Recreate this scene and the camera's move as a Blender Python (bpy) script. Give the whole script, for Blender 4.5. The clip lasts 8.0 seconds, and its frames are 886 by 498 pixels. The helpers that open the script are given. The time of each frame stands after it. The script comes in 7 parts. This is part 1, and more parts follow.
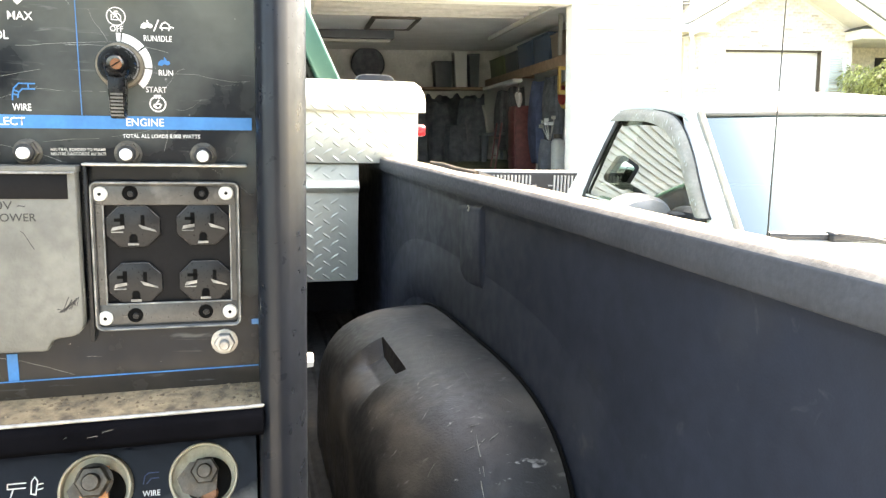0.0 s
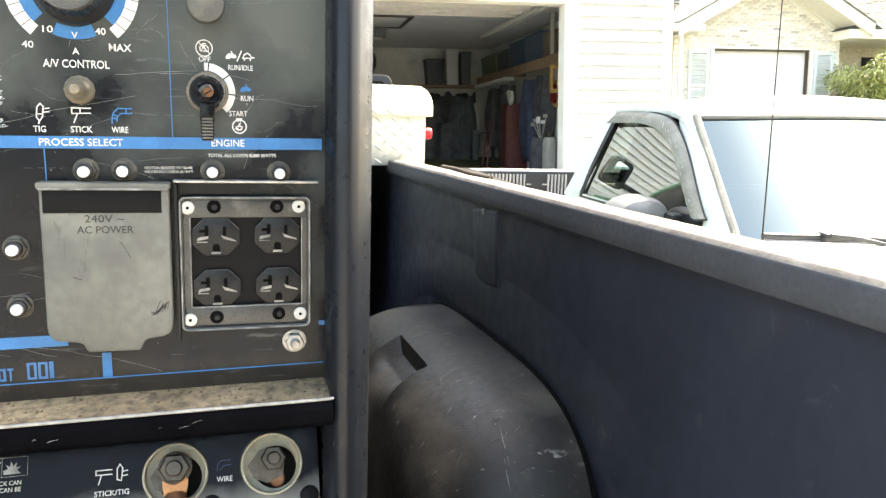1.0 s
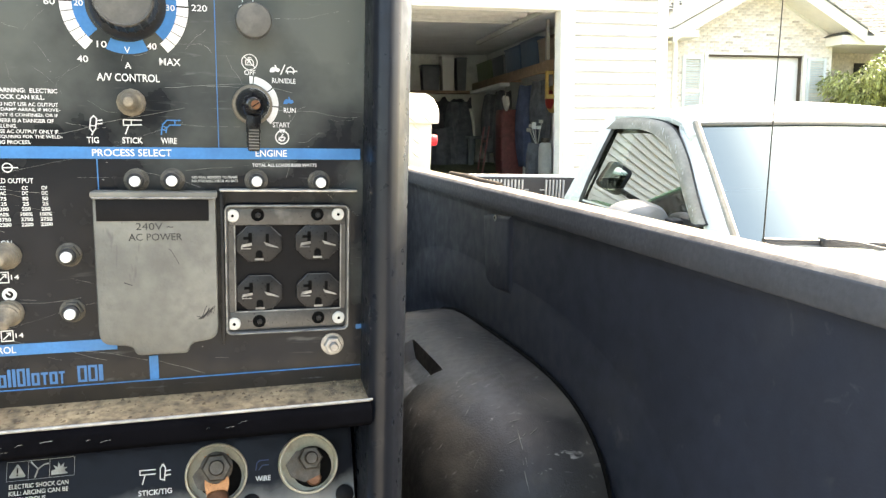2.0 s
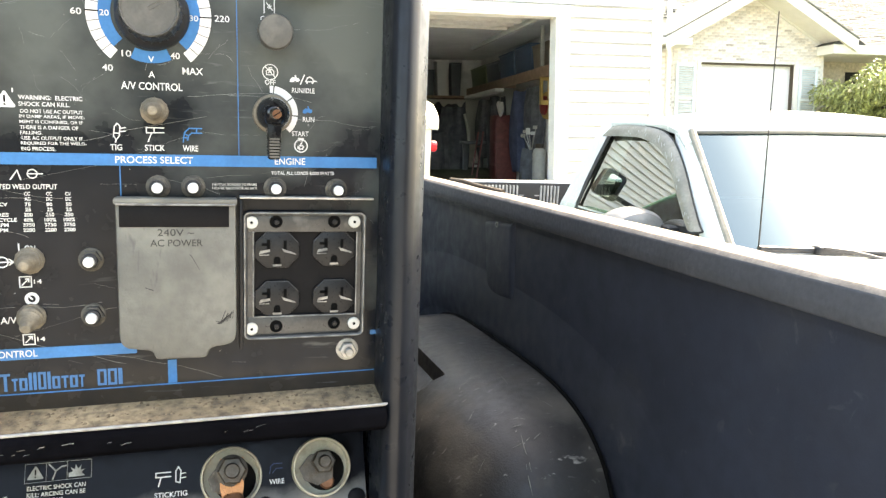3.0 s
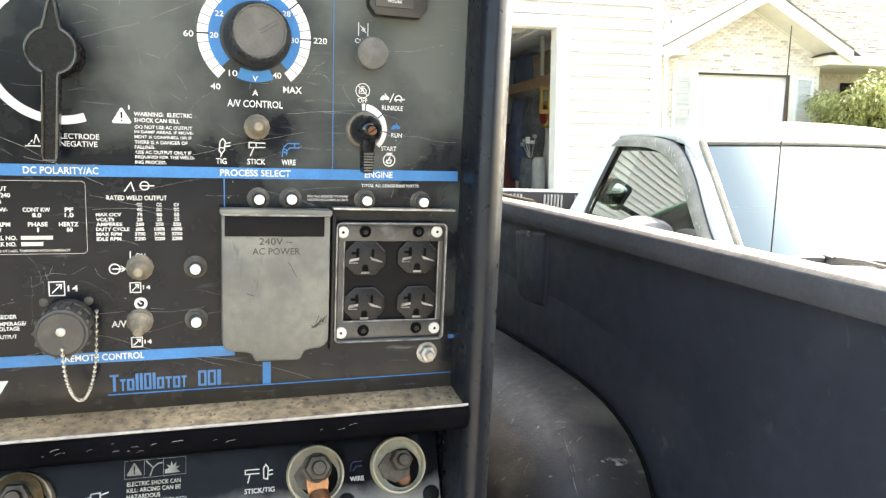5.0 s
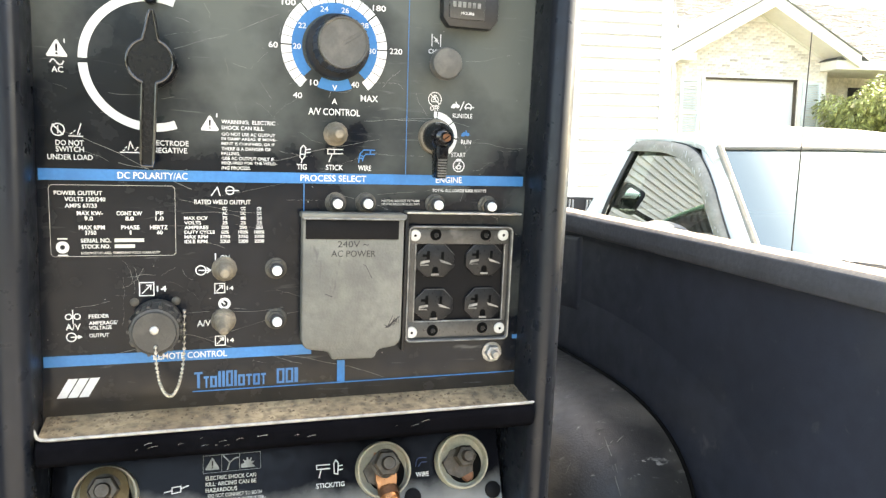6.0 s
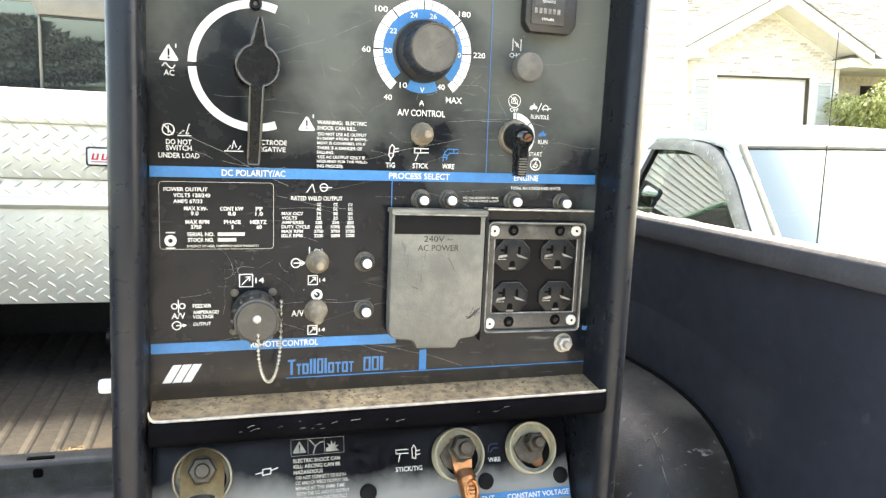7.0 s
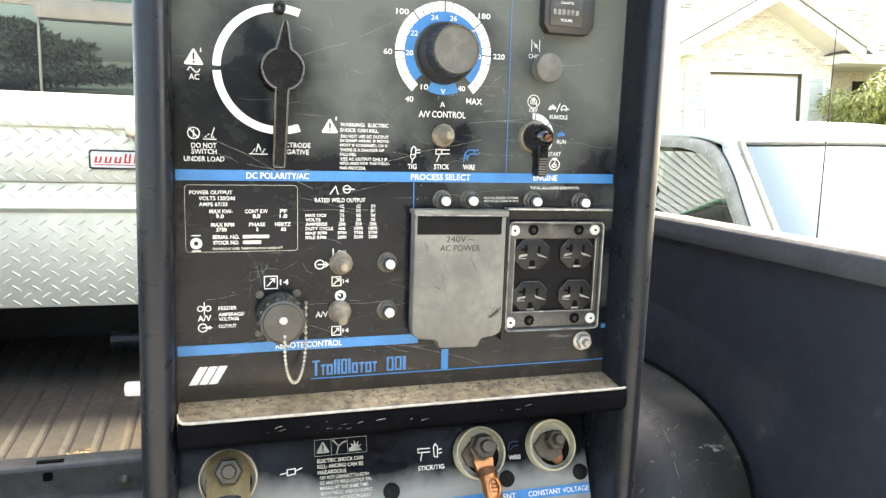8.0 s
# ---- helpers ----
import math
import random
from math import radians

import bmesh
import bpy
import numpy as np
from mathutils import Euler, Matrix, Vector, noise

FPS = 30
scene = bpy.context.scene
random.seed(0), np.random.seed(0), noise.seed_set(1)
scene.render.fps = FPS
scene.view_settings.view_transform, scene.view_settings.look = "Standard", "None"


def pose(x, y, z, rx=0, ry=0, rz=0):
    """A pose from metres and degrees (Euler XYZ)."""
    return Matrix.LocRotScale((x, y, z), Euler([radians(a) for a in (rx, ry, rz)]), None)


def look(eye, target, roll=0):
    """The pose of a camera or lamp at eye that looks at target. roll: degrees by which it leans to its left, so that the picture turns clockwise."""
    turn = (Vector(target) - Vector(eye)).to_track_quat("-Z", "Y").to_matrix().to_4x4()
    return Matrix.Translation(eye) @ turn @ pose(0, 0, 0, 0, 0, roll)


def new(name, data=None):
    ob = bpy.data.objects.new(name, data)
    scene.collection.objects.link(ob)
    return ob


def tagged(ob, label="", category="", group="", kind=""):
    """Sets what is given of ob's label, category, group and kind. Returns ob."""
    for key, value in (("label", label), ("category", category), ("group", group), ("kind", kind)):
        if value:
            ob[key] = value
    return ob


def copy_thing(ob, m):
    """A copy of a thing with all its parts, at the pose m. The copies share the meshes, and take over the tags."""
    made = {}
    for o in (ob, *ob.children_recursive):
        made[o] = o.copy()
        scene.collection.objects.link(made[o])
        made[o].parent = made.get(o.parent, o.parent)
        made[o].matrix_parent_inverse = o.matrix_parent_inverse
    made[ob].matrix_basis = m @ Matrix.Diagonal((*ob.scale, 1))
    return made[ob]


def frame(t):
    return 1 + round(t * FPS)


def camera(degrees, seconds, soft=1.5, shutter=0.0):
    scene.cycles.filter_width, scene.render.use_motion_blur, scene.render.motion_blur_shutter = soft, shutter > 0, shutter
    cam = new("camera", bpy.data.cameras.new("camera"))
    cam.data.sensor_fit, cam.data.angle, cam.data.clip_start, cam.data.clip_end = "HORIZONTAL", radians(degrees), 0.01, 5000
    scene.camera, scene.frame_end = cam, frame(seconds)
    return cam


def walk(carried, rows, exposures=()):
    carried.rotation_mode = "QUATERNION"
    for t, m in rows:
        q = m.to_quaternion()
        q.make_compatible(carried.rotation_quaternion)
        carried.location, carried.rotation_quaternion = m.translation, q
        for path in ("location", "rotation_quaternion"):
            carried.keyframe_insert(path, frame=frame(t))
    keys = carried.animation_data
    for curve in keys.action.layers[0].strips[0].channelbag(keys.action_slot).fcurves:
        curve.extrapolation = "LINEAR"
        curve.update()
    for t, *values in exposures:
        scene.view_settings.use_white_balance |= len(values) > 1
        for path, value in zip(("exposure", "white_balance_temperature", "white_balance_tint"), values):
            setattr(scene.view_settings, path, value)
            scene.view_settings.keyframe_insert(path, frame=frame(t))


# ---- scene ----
cam = camera(61.6, 8.0, soft=1.35)
PATH = [
    (0, (0.1968, -0.5380, 1.3925), (0.7248, 1.3528, 1.0103), 1.68),
    (0.5, (0.1672, -0.5598, 1.4029), (0.7125, 1.3242, 1.0118), 1.87),
    (1, (0.1360, -0.5764, 1.4104), (0.6921, 1.3048, 1.0208), 1.92),
    (1.5, (0.1139, -0.5841, 1.4127), (0.6795, 1.2955, 1.0290), 1.81),
    (3, (0.0796, -0.5924, 1.4181), (0.6705, 1.2836, 1.0552), 2.46),
    (3.5, (0.0669, -0.5968, 1.4195), (0.6763, 1.2738, 1.0599), 2.64),
    (4, (0.0500, -0.5993, 1.4193), (0.6648, 1.2713, 1.0687), 2.60),
    (4.5, (0.0263, -0.6019, 1.4207), (0.6339, 1.2719, 1.0749), 2.69),
    (6, (-0.0558, -0.6093, 1.4217), (0.5353, 1.2726, 1.0914), 2.74),
    (6.5, (-0.0949, -0.6147, 1.4205), (0.4580, 1.2789, 1.0908), 2.69),
    (7, (-0.1248, -0.6206, 1.4216), (0.4467, 1.2659, 1.0830), 2.89),
    (7.5, (-0.1399, -0.6219, 1.4211), (0.4411, 1.2614, 1.0810), 2.62),
    (8, (-0.1490, -0.6186, 1.4224), (0.4366, 1.2632, 1.0819), 2.38),
]
# The drive climbs towards the garage; both pickups, and what they carry, are laid out in the drive's own frame.
TRUCK = Matrix.Translation((0, 0, 0.08)) @ pose(0, 0, 0, 3.4) @ pose(0, 0, 0, 0, 1.55)
WELD = TRUCK @ pose(0.0017, -0.0011, 1.299, -1.69, 0.26) @ pose(0, 0, -1.3)      # the welder leans back a little in the bed


def sized(c, s):
    """Everything about c made larger or smaller."""
    return Matrix.Translation(c) @ Matrix.Diagonal((s, s, s, 1)) @ Matrix.Translation(-Vector(c))


HOUSE = pose(0, 0, 0, 0, 0, -3.6) @ sized((0.11, -0.667, 1.46), 1.075)      # both houses stand turned a little from the drive
PLOT = pose(0, 0, 0, 0, 0, -3.6) @ sized((0.11, -0.667, 1.46), 1.20)
walk(cam, [(t, TRUCK @ look(eye, target, roll)) for t, eye, target, roll in PATH],
     [(0.0, 3.49, 8400, 7), (0.5, 3.25, 8400, 7), (1.0, 3.05, 8400, 7), (4.5, 3.08, 8400, 7), (6.0, 3.16, 8400, 7), (6.5, 3.23, 8400, 7), (8.0, 3.29, 8400, 7)])

# ---- light ----
SUN_ELEVATION, SUN_AZIMUTH = 50.0, 72.0     # degrees; azimuth to the right of straight ahead
world = bpy.data.worlds.new("sky")
scene.world = world
world.use_nodes = True
wn = world.node_tree.nodes
sky = wn.new("ShaderNodeTexSky")
sky.sky_type, sky.sun_disc = "NISHITA", False
sky.sun_elevation, sky.sun_rotation = radians(SUN_ELEVATION), radians(SUN_AZIMUTH)
sky.air_density, sky.dust_density, sky.ozone_density = 1.0, 3.0, 1.0
wn["Background"].inputs["Strength"].default_value = 0.15
world.node_tree.links.new(sky.outputs[0], wn["Background"].inputs["Color"])
sun = new("sun", bpy.data.lights.new("sun", "SUN"))
sun.data.energy, sun.data.angle, sun.data.color = 2.2, radians(6), (1.0, 0.96, 0.90)
sun.matrix_world = look((30 * math.sin(radians(SUN_AZIMUTH)), 30 * math.cos(radians(SUN_AZIMUTH)), 30 * math.tan(radians(SUN_ELEVATION))), (0, 0, 0))

# ---- materials ----


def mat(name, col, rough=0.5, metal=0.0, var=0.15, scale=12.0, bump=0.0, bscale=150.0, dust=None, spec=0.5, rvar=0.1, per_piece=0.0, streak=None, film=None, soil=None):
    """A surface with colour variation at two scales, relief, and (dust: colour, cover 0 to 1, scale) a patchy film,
    (streak: colour, amount, stretch of the three axes) rubbed marks, (film: low, high, less, more, lean) dust cover
    graded by height to paint in reflected haze, (soil: colour, full below, none above) brown dirt and ledge bounce
    painted in low down."""
    m = bpy.data.materials.new(name)
    m.use_nodes = True
    n, link = m.node_tree.nodes, m.node_tree.links.new
    b = n["Principled BSDF"]
    co = n.new("ShaderNodeTexCoord")

    def noise_at(sc, detail=4.0):
        t = n.new("ShaderNodeTexNoise")
        t.inputs["Scale"].default_value, t.inputs["Detail"].default_value = sc, detail
        link(co.outputs["Object"], t.inputs["Vector"])
        return t.outputs["Fac"]

    def blend(fac, a, c, kind="MIX"):
        x = n.new("ShaderNodeMix")
        x.data_type, x.blend_type = "RGBA", kind
        for s, v in ((x.inputs[0], fac), (x.inputs[6], a), (x.inputs[7], c)):
            if isinstance(v, bpy.types.NodeSocket):
                link(v, s)
            else:
                s.default_value = v
        return x.outputs[2]

    def ramp(v, lo, hi, a=0.0, c=1.0):
        r = n.new("ShaderNodeMapRange")
        r.inputs[1].default_value, r.inputs[2].default_value, r.inputs[3].default_value, r.inputs[4].default_value = lo, hi, a, c
        link(v, r.inputs[0])
        return r.outputs[0]

    big, small = noise_at(scale), noise_at(scale * 9)
    dark = (*[c * (1 - var) for c in col], 1)
    light = (*[min(1, c * (1 + var)) for c in col], 1)
    c = blend(ramp(big, 0.3, 0.7), dark, light)
    c = blend(ramp(small, 0.35, 0.65, 0.0, 0.5), c, dark)
    if per_piece:
        info = n.new("ShaderNodeObjectInfo")
        geo = n.new("ShaderNodeNewGeometry")
        add = n.new("ShaderNodeMath")
        add.operation = "ADD"
        link(info.outputs["Random"], add.inputs[0])
        link(geo.outputs["Random Per Island"], add.inputs[1])
        wrap = n.new("ShaderNodeMath")
        wrap.operation = "FRACT"
        link(add.outputs[0], wrap.inputs[0])
        hsv = n.new("ShaderNodeHueSaturation")
        link(ramp(wrap.outputs[0], 0, 1, 1 - per_piece, 1 + per_piece), hsv.inputs["Value"])
        link(c, hsv.inputs["Color"])
        c = hsv.outputs[0]
    r = ramp(small, 0.3, 0.7, max(0.02, rough - rvar), min(1, rough + rvar))
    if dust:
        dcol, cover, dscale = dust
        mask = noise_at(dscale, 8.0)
        # shifts the dust mask with height, painting reflected haze into the colour
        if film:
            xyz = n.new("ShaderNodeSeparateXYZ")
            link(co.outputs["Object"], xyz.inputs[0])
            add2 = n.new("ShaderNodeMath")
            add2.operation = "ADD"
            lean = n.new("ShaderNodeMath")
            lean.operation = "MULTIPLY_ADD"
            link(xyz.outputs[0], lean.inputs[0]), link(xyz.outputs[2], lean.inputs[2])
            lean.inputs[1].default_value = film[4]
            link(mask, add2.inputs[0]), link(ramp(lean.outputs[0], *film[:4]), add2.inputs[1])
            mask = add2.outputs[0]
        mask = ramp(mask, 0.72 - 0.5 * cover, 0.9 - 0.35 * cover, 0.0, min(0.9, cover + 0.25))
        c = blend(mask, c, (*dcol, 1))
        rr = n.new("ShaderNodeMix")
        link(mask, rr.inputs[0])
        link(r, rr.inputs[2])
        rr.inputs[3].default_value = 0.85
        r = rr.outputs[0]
    # blends in brown low down: real dirt plus light bounced off the ledge
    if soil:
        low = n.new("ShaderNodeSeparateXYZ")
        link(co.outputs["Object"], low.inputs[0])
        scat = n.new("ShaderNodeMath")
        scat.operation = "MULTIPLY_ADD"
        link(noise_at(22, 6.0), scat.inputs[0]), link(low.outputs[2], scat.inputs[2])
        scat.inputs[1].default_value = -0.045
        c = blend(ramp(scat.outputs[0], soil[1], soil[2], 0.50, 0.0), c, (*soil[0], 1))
    if streak:
        scol, amount, stretch = streak
        mp = n.new("ShaderNodeMapping")
        mp.inputs["Scale"].default_value = stretch
        mp.inputs["Rotation"].default_value = (0.3, 0.2, 0.5)
        link(co.outputs["Object"], mp.inputs["Vector"])
        sn = n.new("ShaderNodeTexNoise")
        sn.inputs["Scale"].default_value, sn.inputs["Detail"].default_value, sn.inputs["Distortion"].default_value = 1.0, 5.0, 0.6
        link(mp.outputs[0], sn.inputs["Vector"])
        gate = n.new("ShaderNodeMath")
        gate.operation = "MULTIPLY"
        link(ramp(sn.outputs["Fac"], 0.64, 0.74, 0.0, amount), gate.inputs[0])
        link(ramp(noise_at(scale * 1.7), 0.42, 0.62), gate.inputs[1])
        c = blend(gate.outputs[0], c, (*scol, 1))
    link(c, b.inputs["Base Color"])
    link(r, b.inputs["Roughness"])
    b.inputs["Metallic"].default_value = metal
    b.inputs["Specular IOR Level"].default_value = spec
    if bump:
        k = n.new("ShaderNodeBump")
        k.inputs["Strength"].default_value, k.inputs["Distance"].default_value = bump, 0.002
        link(noise_at(bscale, 6.0), k.inputs["Height"])
        link(k.outputs[0], b.inputs["Normal"])
    return m


def glass(name, col, ior=1.6, coat=(0.95, 0.97, 1.0), dusty=0.0):
    """A thin pane: clear with its tint, mirror-like by Fresnel, under an even film of road dust."""
    m = bpy.data.materials.new(name)
    m.use_nodes = True
    n, link = m.node_tree.nodes, m.node_tree.links.new
    n.remove(n["Principled BSDF"])
    mix, tr, gl, fr = (n.new("ShaderNode" + k) for k in ("MixShader", "BsdfTransparent", "BsdfGlossy", "Fresnel"))
    tr.inputs[0].default_value = (*col, 1)
    gl.inputs["Color"].default_value, gl.inputs["Roughness"].default_value = (*coat, 1), 0.01
    fr.inputs["IOR"].default_value = ior
    link(fr.outputs[0], mix.inputs[0]), link(tr.outputs[0], mix.inputs[1]), link(gl.outputs[0], mix.inputs[2])
    top, grime = n.new("ShaderNodeMixShader"), n.new("ShaderNodeBsdfDiffuse")
    top.inputs[0].default_value, grime.inputs[0].default_value = dusty, (0.60, 0.64, 0.66, 1)
    link(mix.outputs[0], top.inputs[1]), link(grime.outputs[0], top.inputs[2])
    link(top.outputs[0], n["Material Output"].inputs["Surface"])
    return m


DIRT = (0.24, 0.19, 0.13)
# panel film: dust, thickened higher up in place of the sky's reflection
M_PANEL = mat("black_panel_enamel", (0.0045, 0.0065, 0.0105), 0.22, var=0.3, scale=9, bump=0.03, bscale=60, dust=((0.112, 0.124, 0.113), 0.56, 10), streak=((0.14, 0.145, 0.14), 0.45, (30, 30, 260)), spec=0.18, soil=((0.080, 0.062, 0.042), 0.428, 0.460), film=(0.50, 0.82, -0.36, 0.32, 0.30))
M_CASE = mat("black_case_paint", (0.008, 0.0095, 0.0125), 0.28, var=0.3, scale=14, bump=0.06, bscale=220, dust=((0.035, 0.036, 0.038), 0.12, 16), streak=((0.07, 0.068, 0.066), 0.4, (160, 60, 60)), spec=0.15)
M_POST = mat("smooth_black_post_paint", (0.0095, 0.0115, 0.0160), 0.34, var=0.25, scale=10, bump=0.03, bscale=180, dust=((0.022, 0.024, 0.028), 0.10, 9), spec=0.24)
M_SHELF = mat("dust_covered_ledge", (0.33, 0.245, 0.145), 0.85, var=0.42, scale=18, bump=0.5, bscale=320, dust=((0.05, 0.036, 0.024), 0.57, 110))
M_CRUMB = mat("dry_soil_crumbs", (0.19, 0.135, 0.08), 0.95, var=0.4, scale=60, per_piece=0.5)
# film: pale dust thickened low down to paint in the sky's glare
M_LOWER = mat("black_lower_panel", (0.004, 0.004, 0.006), 0.16, var=0.3, scale=14, bump=0.03, bscale=90, dust=((0.30, 0.31, 0.305), 0.42, 9), spec=0.12, film=(0.345, 0.388, 0.34, -0.32, 0.0))
M_WHITE = mat("white_print", (0.64, 0.645, 0.63), 0.55, var=0.14, scale=90)
M_BLUE = mat("blue_print", (0.015, 0.155, 0.39), 0.5, var=0.2, scale=40)
M_BLUE_DIM = mat("faded_blue_print", (0.03, 0.14, 0.32), 0.5, var=0.15, scale=60)
M_COVER = mat("grey_moulded_plastic", (0.135, 0.132, 0.115), 0.6, var=0.3, scale=14, bump=0.25, bscale=500, dust=((0.225, 0.219, 0.185), 0.5, 22), streak=((0.05, 0.048, 0.045), 0.6, (160, 160, 40)))
M_PLATE = mat("scuffed_dark_metal", (0.05, 0.05, 0.049), 0.36, metal=0.3, var=0.35, scale=45, bump=0.15, bscale=300, dust=((0.22, 0.21, 0.19), 0.22, 50))
M_SOCKET = mat("black_receptacle_plastic", (0.014, 0.014, 0.015), 0.34, var=0.2, scale=60, bump=0.05, bscale=400, dust=((0.04, 0.039, 0.037), 0.2, 60), spec=0.2)
M_HOLE = mat("dark_opening", (0.004, 0.004, 0.004), 0.8, var=0.1, spec=0.05)
M_KNOB = mat("dusty_black_knob", (0.075, 0.073, 0.066), 0.6, var=0.15, scale=60, bump=0.1, bscale=500, dust=((0.14, 0.132, 0.115), 0.45, 70))
M_CAP = mat("worn_black_cap", (0.034, 0.033, 0.030), 0.5, var=0.25, scale=60, bump=0.1, bscale=500, dust=((0.10, 0.092, 0.078), 0.35, 70))
M_GLOSS = mat("glossy_black_handle", (0.005, 0.005, 0.006), 0.26, var=0.2, scale=30, spec=0.2, rvar=0.06)
M_SHINE = mat("polished_black_rim", (0.006, 0.006, 0.007), 0.14, var=0.2, scale=60, spec=0.75, rvar=0.06)
M_BOOT = mat("dusty_rubber_boot", (0.17, 0.145, 0.108), 0.6, var=0.35, scale=120, bump=0.2, bscale=600, dust=((0.36, 0.30, 0.21), 0.42, 140))
M_STEEL = mat("zinc_steel", (0.55, 0.53, 0.48), 0.32, metal=1.0, var=0.2, scale=90, bump=0.08, bscale=400, dust=(DIRT, 0.15, 150))
M_OLDSTEEL = mat("dull_steel", (0.10, 0.085, 0.068), 0.45, metal=0.7, var=0.4, scale=120, bump=0.15, bscale=500, dust=((0.075, 0.052, 0.034), 0.4, 160))
M_COPPER = mat("copper", (0.60, 0.25, 0.10), 0.34, metal=1.0, var=0.35, scale=90, bump=0.1, bscale=400, dust=((0.07, 0.035, 0.02), 0.42, 90))
M_BRASS = mat("brass", (0.21, 0.145, 0.068), 0.40, metal=0.8, var=0.35, scale=90, bump=0.1, bscale=400, dust=((0.13, 0.085, 0.04), 0.4, 60))
M_RING = mat("beige_plastic_ring", (0.40, 0.37, 0.275), 0.5, var=0.18, scale=70, bump=0.08, bscale=400, dust=((0.16, 0.13, 0.09), 0.3, 90))
M_BUTTON = mat("white_plastic_button", (0.78, 0.78, 0.75), 0.4, var=0.05, scale=90)
M_CABLE = mat("black_rubber_cable", (0.016, 0.016, 0.016), 0.6, var=0.25, scale=90, bump=0.1, bscale=300)
M_LINER = mat("black_bed_liner", (0.023, 0.027, 0.039), 0.47, var=0.25, scale=4, bump=0.12, bscale=420, dust=((0.050, 0.050, 0.051), 0.20, 5), spec=0.42, streak=((0.11, 0.108, 0.105), 0.5, (9, 40, 40)))
M_LIP = mat("weathered_liner_lip", (0.060, 0.062, 0.070), 0.55, var=0.2, scale=18, bump=0.2, bscale=300, dust=((0.10, 0.097, 0.095), 0.15, 40))
M_WELL = mat("scuffed_wheel_arch_liner", (0.019, 0.0172, 0.0152), 0.45, var=0.4, scale=9, bump=0.25, bscale=320, dust=((0.105, 0.088, 0.068), 0.50, 9), streak=((0.30, 0.285, 0.26), 0.9, (50, 130, 60)), spec=0.4)
M_RAIL = mat("sun_bleached_rail_cap", (0.235, 0.20, 0.17), 0.75, var=0.35, scale=24, bump=0.35, bscale=380, dust=((0.36, 0.31, 0.26), 0.5, 40))
M_FLOOR = mat("dirty_bed_floor_liner", (0.022, 0.0195, 0.0165), 0.75, var=0.6, scale=6, bump=0.4, bscale=110, dust=((0.070, 0.050, 0.028), 0.42, 4), streak=((0.05, 0.045, 0.038), 0.6, (60, 12, 12)))
M_BULK = mat("black_bulkhead_liner", (0.020, 0.021, 0.025), 0.5, var=0.25, scale=8, bump=0.15, bscale=300)
M_TREAD = mat("aluminium_tread_plate", (0.70, 0.69, 0.59), 0.45, metal=0.35, var=0.10, scale=8, bump=0.06, bscale=260, dust=((0.50, 0.46, 0.34), 0.3, 7))
M_GREEN = mat("green_metallic_paint", (0.055, 0.13, 0.105), 0.25, metal=0.35, var=0.08, scale=200, dust=((0.22, 0.21, 0.18), 0.12, 12))
M_GREY_TRIM = mat("grey_window_trim", (0.158, 0.151, 0.133), 0.5, var=0.12, scale=20, dust=((0.30, 0.27, 0.22), 0.2, 20))
M_BLACK = mat("black_plastic_trim", (0.014, 0.014, 0.015), 0.45, var=0.2, scale=30, bump=0.05, bscale=300)
M_DARK_CAB = mat("dark_cab_lining", (0.012, 0.012, 0.013), 0.8, var=0.2, scale=20)
M_TINT = glass("tinted_glass", (0.10, 0.12, 0.12), 1.52)
M_REARGLASS = glass("coated_rear_glass", (0.10, 0.12, 0.13), 2.45, (0.62, 0.84, 1.0), 0.035)
M_CLEAR = glass("vehicle_glass", (0.66, 0.74, 0.74), 1.9)
M_SCREEN = glass("coated_windscreen_glass", (0.05, 0.08, 0.10), 2.75, (0.74, 0.94, 0.97))
M_SIDEGLASS = glass("dark_side_glass", (0.10, 0.13, 0.11), 4.2, (1.0, 1.0, 0.93))
M_WHITE_PAINT = mat("white_vehicle_paint", (0.78, 0.78, 0.77), 0.22, var=0.03, scale=5, dust=((0.6, 0.58, 0.54), 0.15, 6))
M_VISOR = mat("weathered_smoked_visor", (0.28, 0.255, 0.21), 0.36, var=0.3, scale=12, bump=0.1, bscale=200, dust=((0.40, 0.37, 0.32), 0.25, 30), spec=0.3)
M_MIRROR = mat("silver_grey_mirror_shell", (0.20, 0.20, 0.195), 0.35, metal=0.2, var=0.1, scale=20, dust=((0.4, 0.38, 0.35), 0.2, 30))
M_MIRROR_GLASS = mat("mirror_glass", (0.8, 0.82, 0.84), 0.02, metal=1.0, var=0.01, rvar=0.0)
M_RED = mat("red_lens", (0.55, 0.02, 0.03), 0.2, var=0.1, scale=60)
M_TYRE = mat("black_tyre_rubber", (0.02, 0.02, 0.02), 0.8, var=0.3, scale=20, bump=0.3, bscale=120)
M_RIM = mat("wheel_alloy", (0.5, 0.5, 0.5), 0.35, metal=1.0, var=0.1)
M_SIDING = mat("white_vinyl_siding", (0.76, 0.755, 0.725), 0.5, var=0.04, scale=3, bump=0.05, bscale=120, dust=((0.62, 0.59, 0.52), 0.15, 4))
M_SEAM = mat("grey_siding_seam", (0.37, 0.365, 0.345), 0.8, var=0.35, scale=7)
M_TRIM = mat("white_painted_trim", (0.78, 0.76, 0.68), 0.5, var=0.06, scale=6, bump=0.04, bscale=90, dust=((0.6, 0.55, 0.44), 0.2, 6))
M_CONCRETE = mat("driveway_concrete", (0.42, 0.40, 0.365), 0.85, var=0.15, scale=1.5, bump=0.3, bscale=60, dust=((0.22, 0.205, 0.185), 0.3, 2))
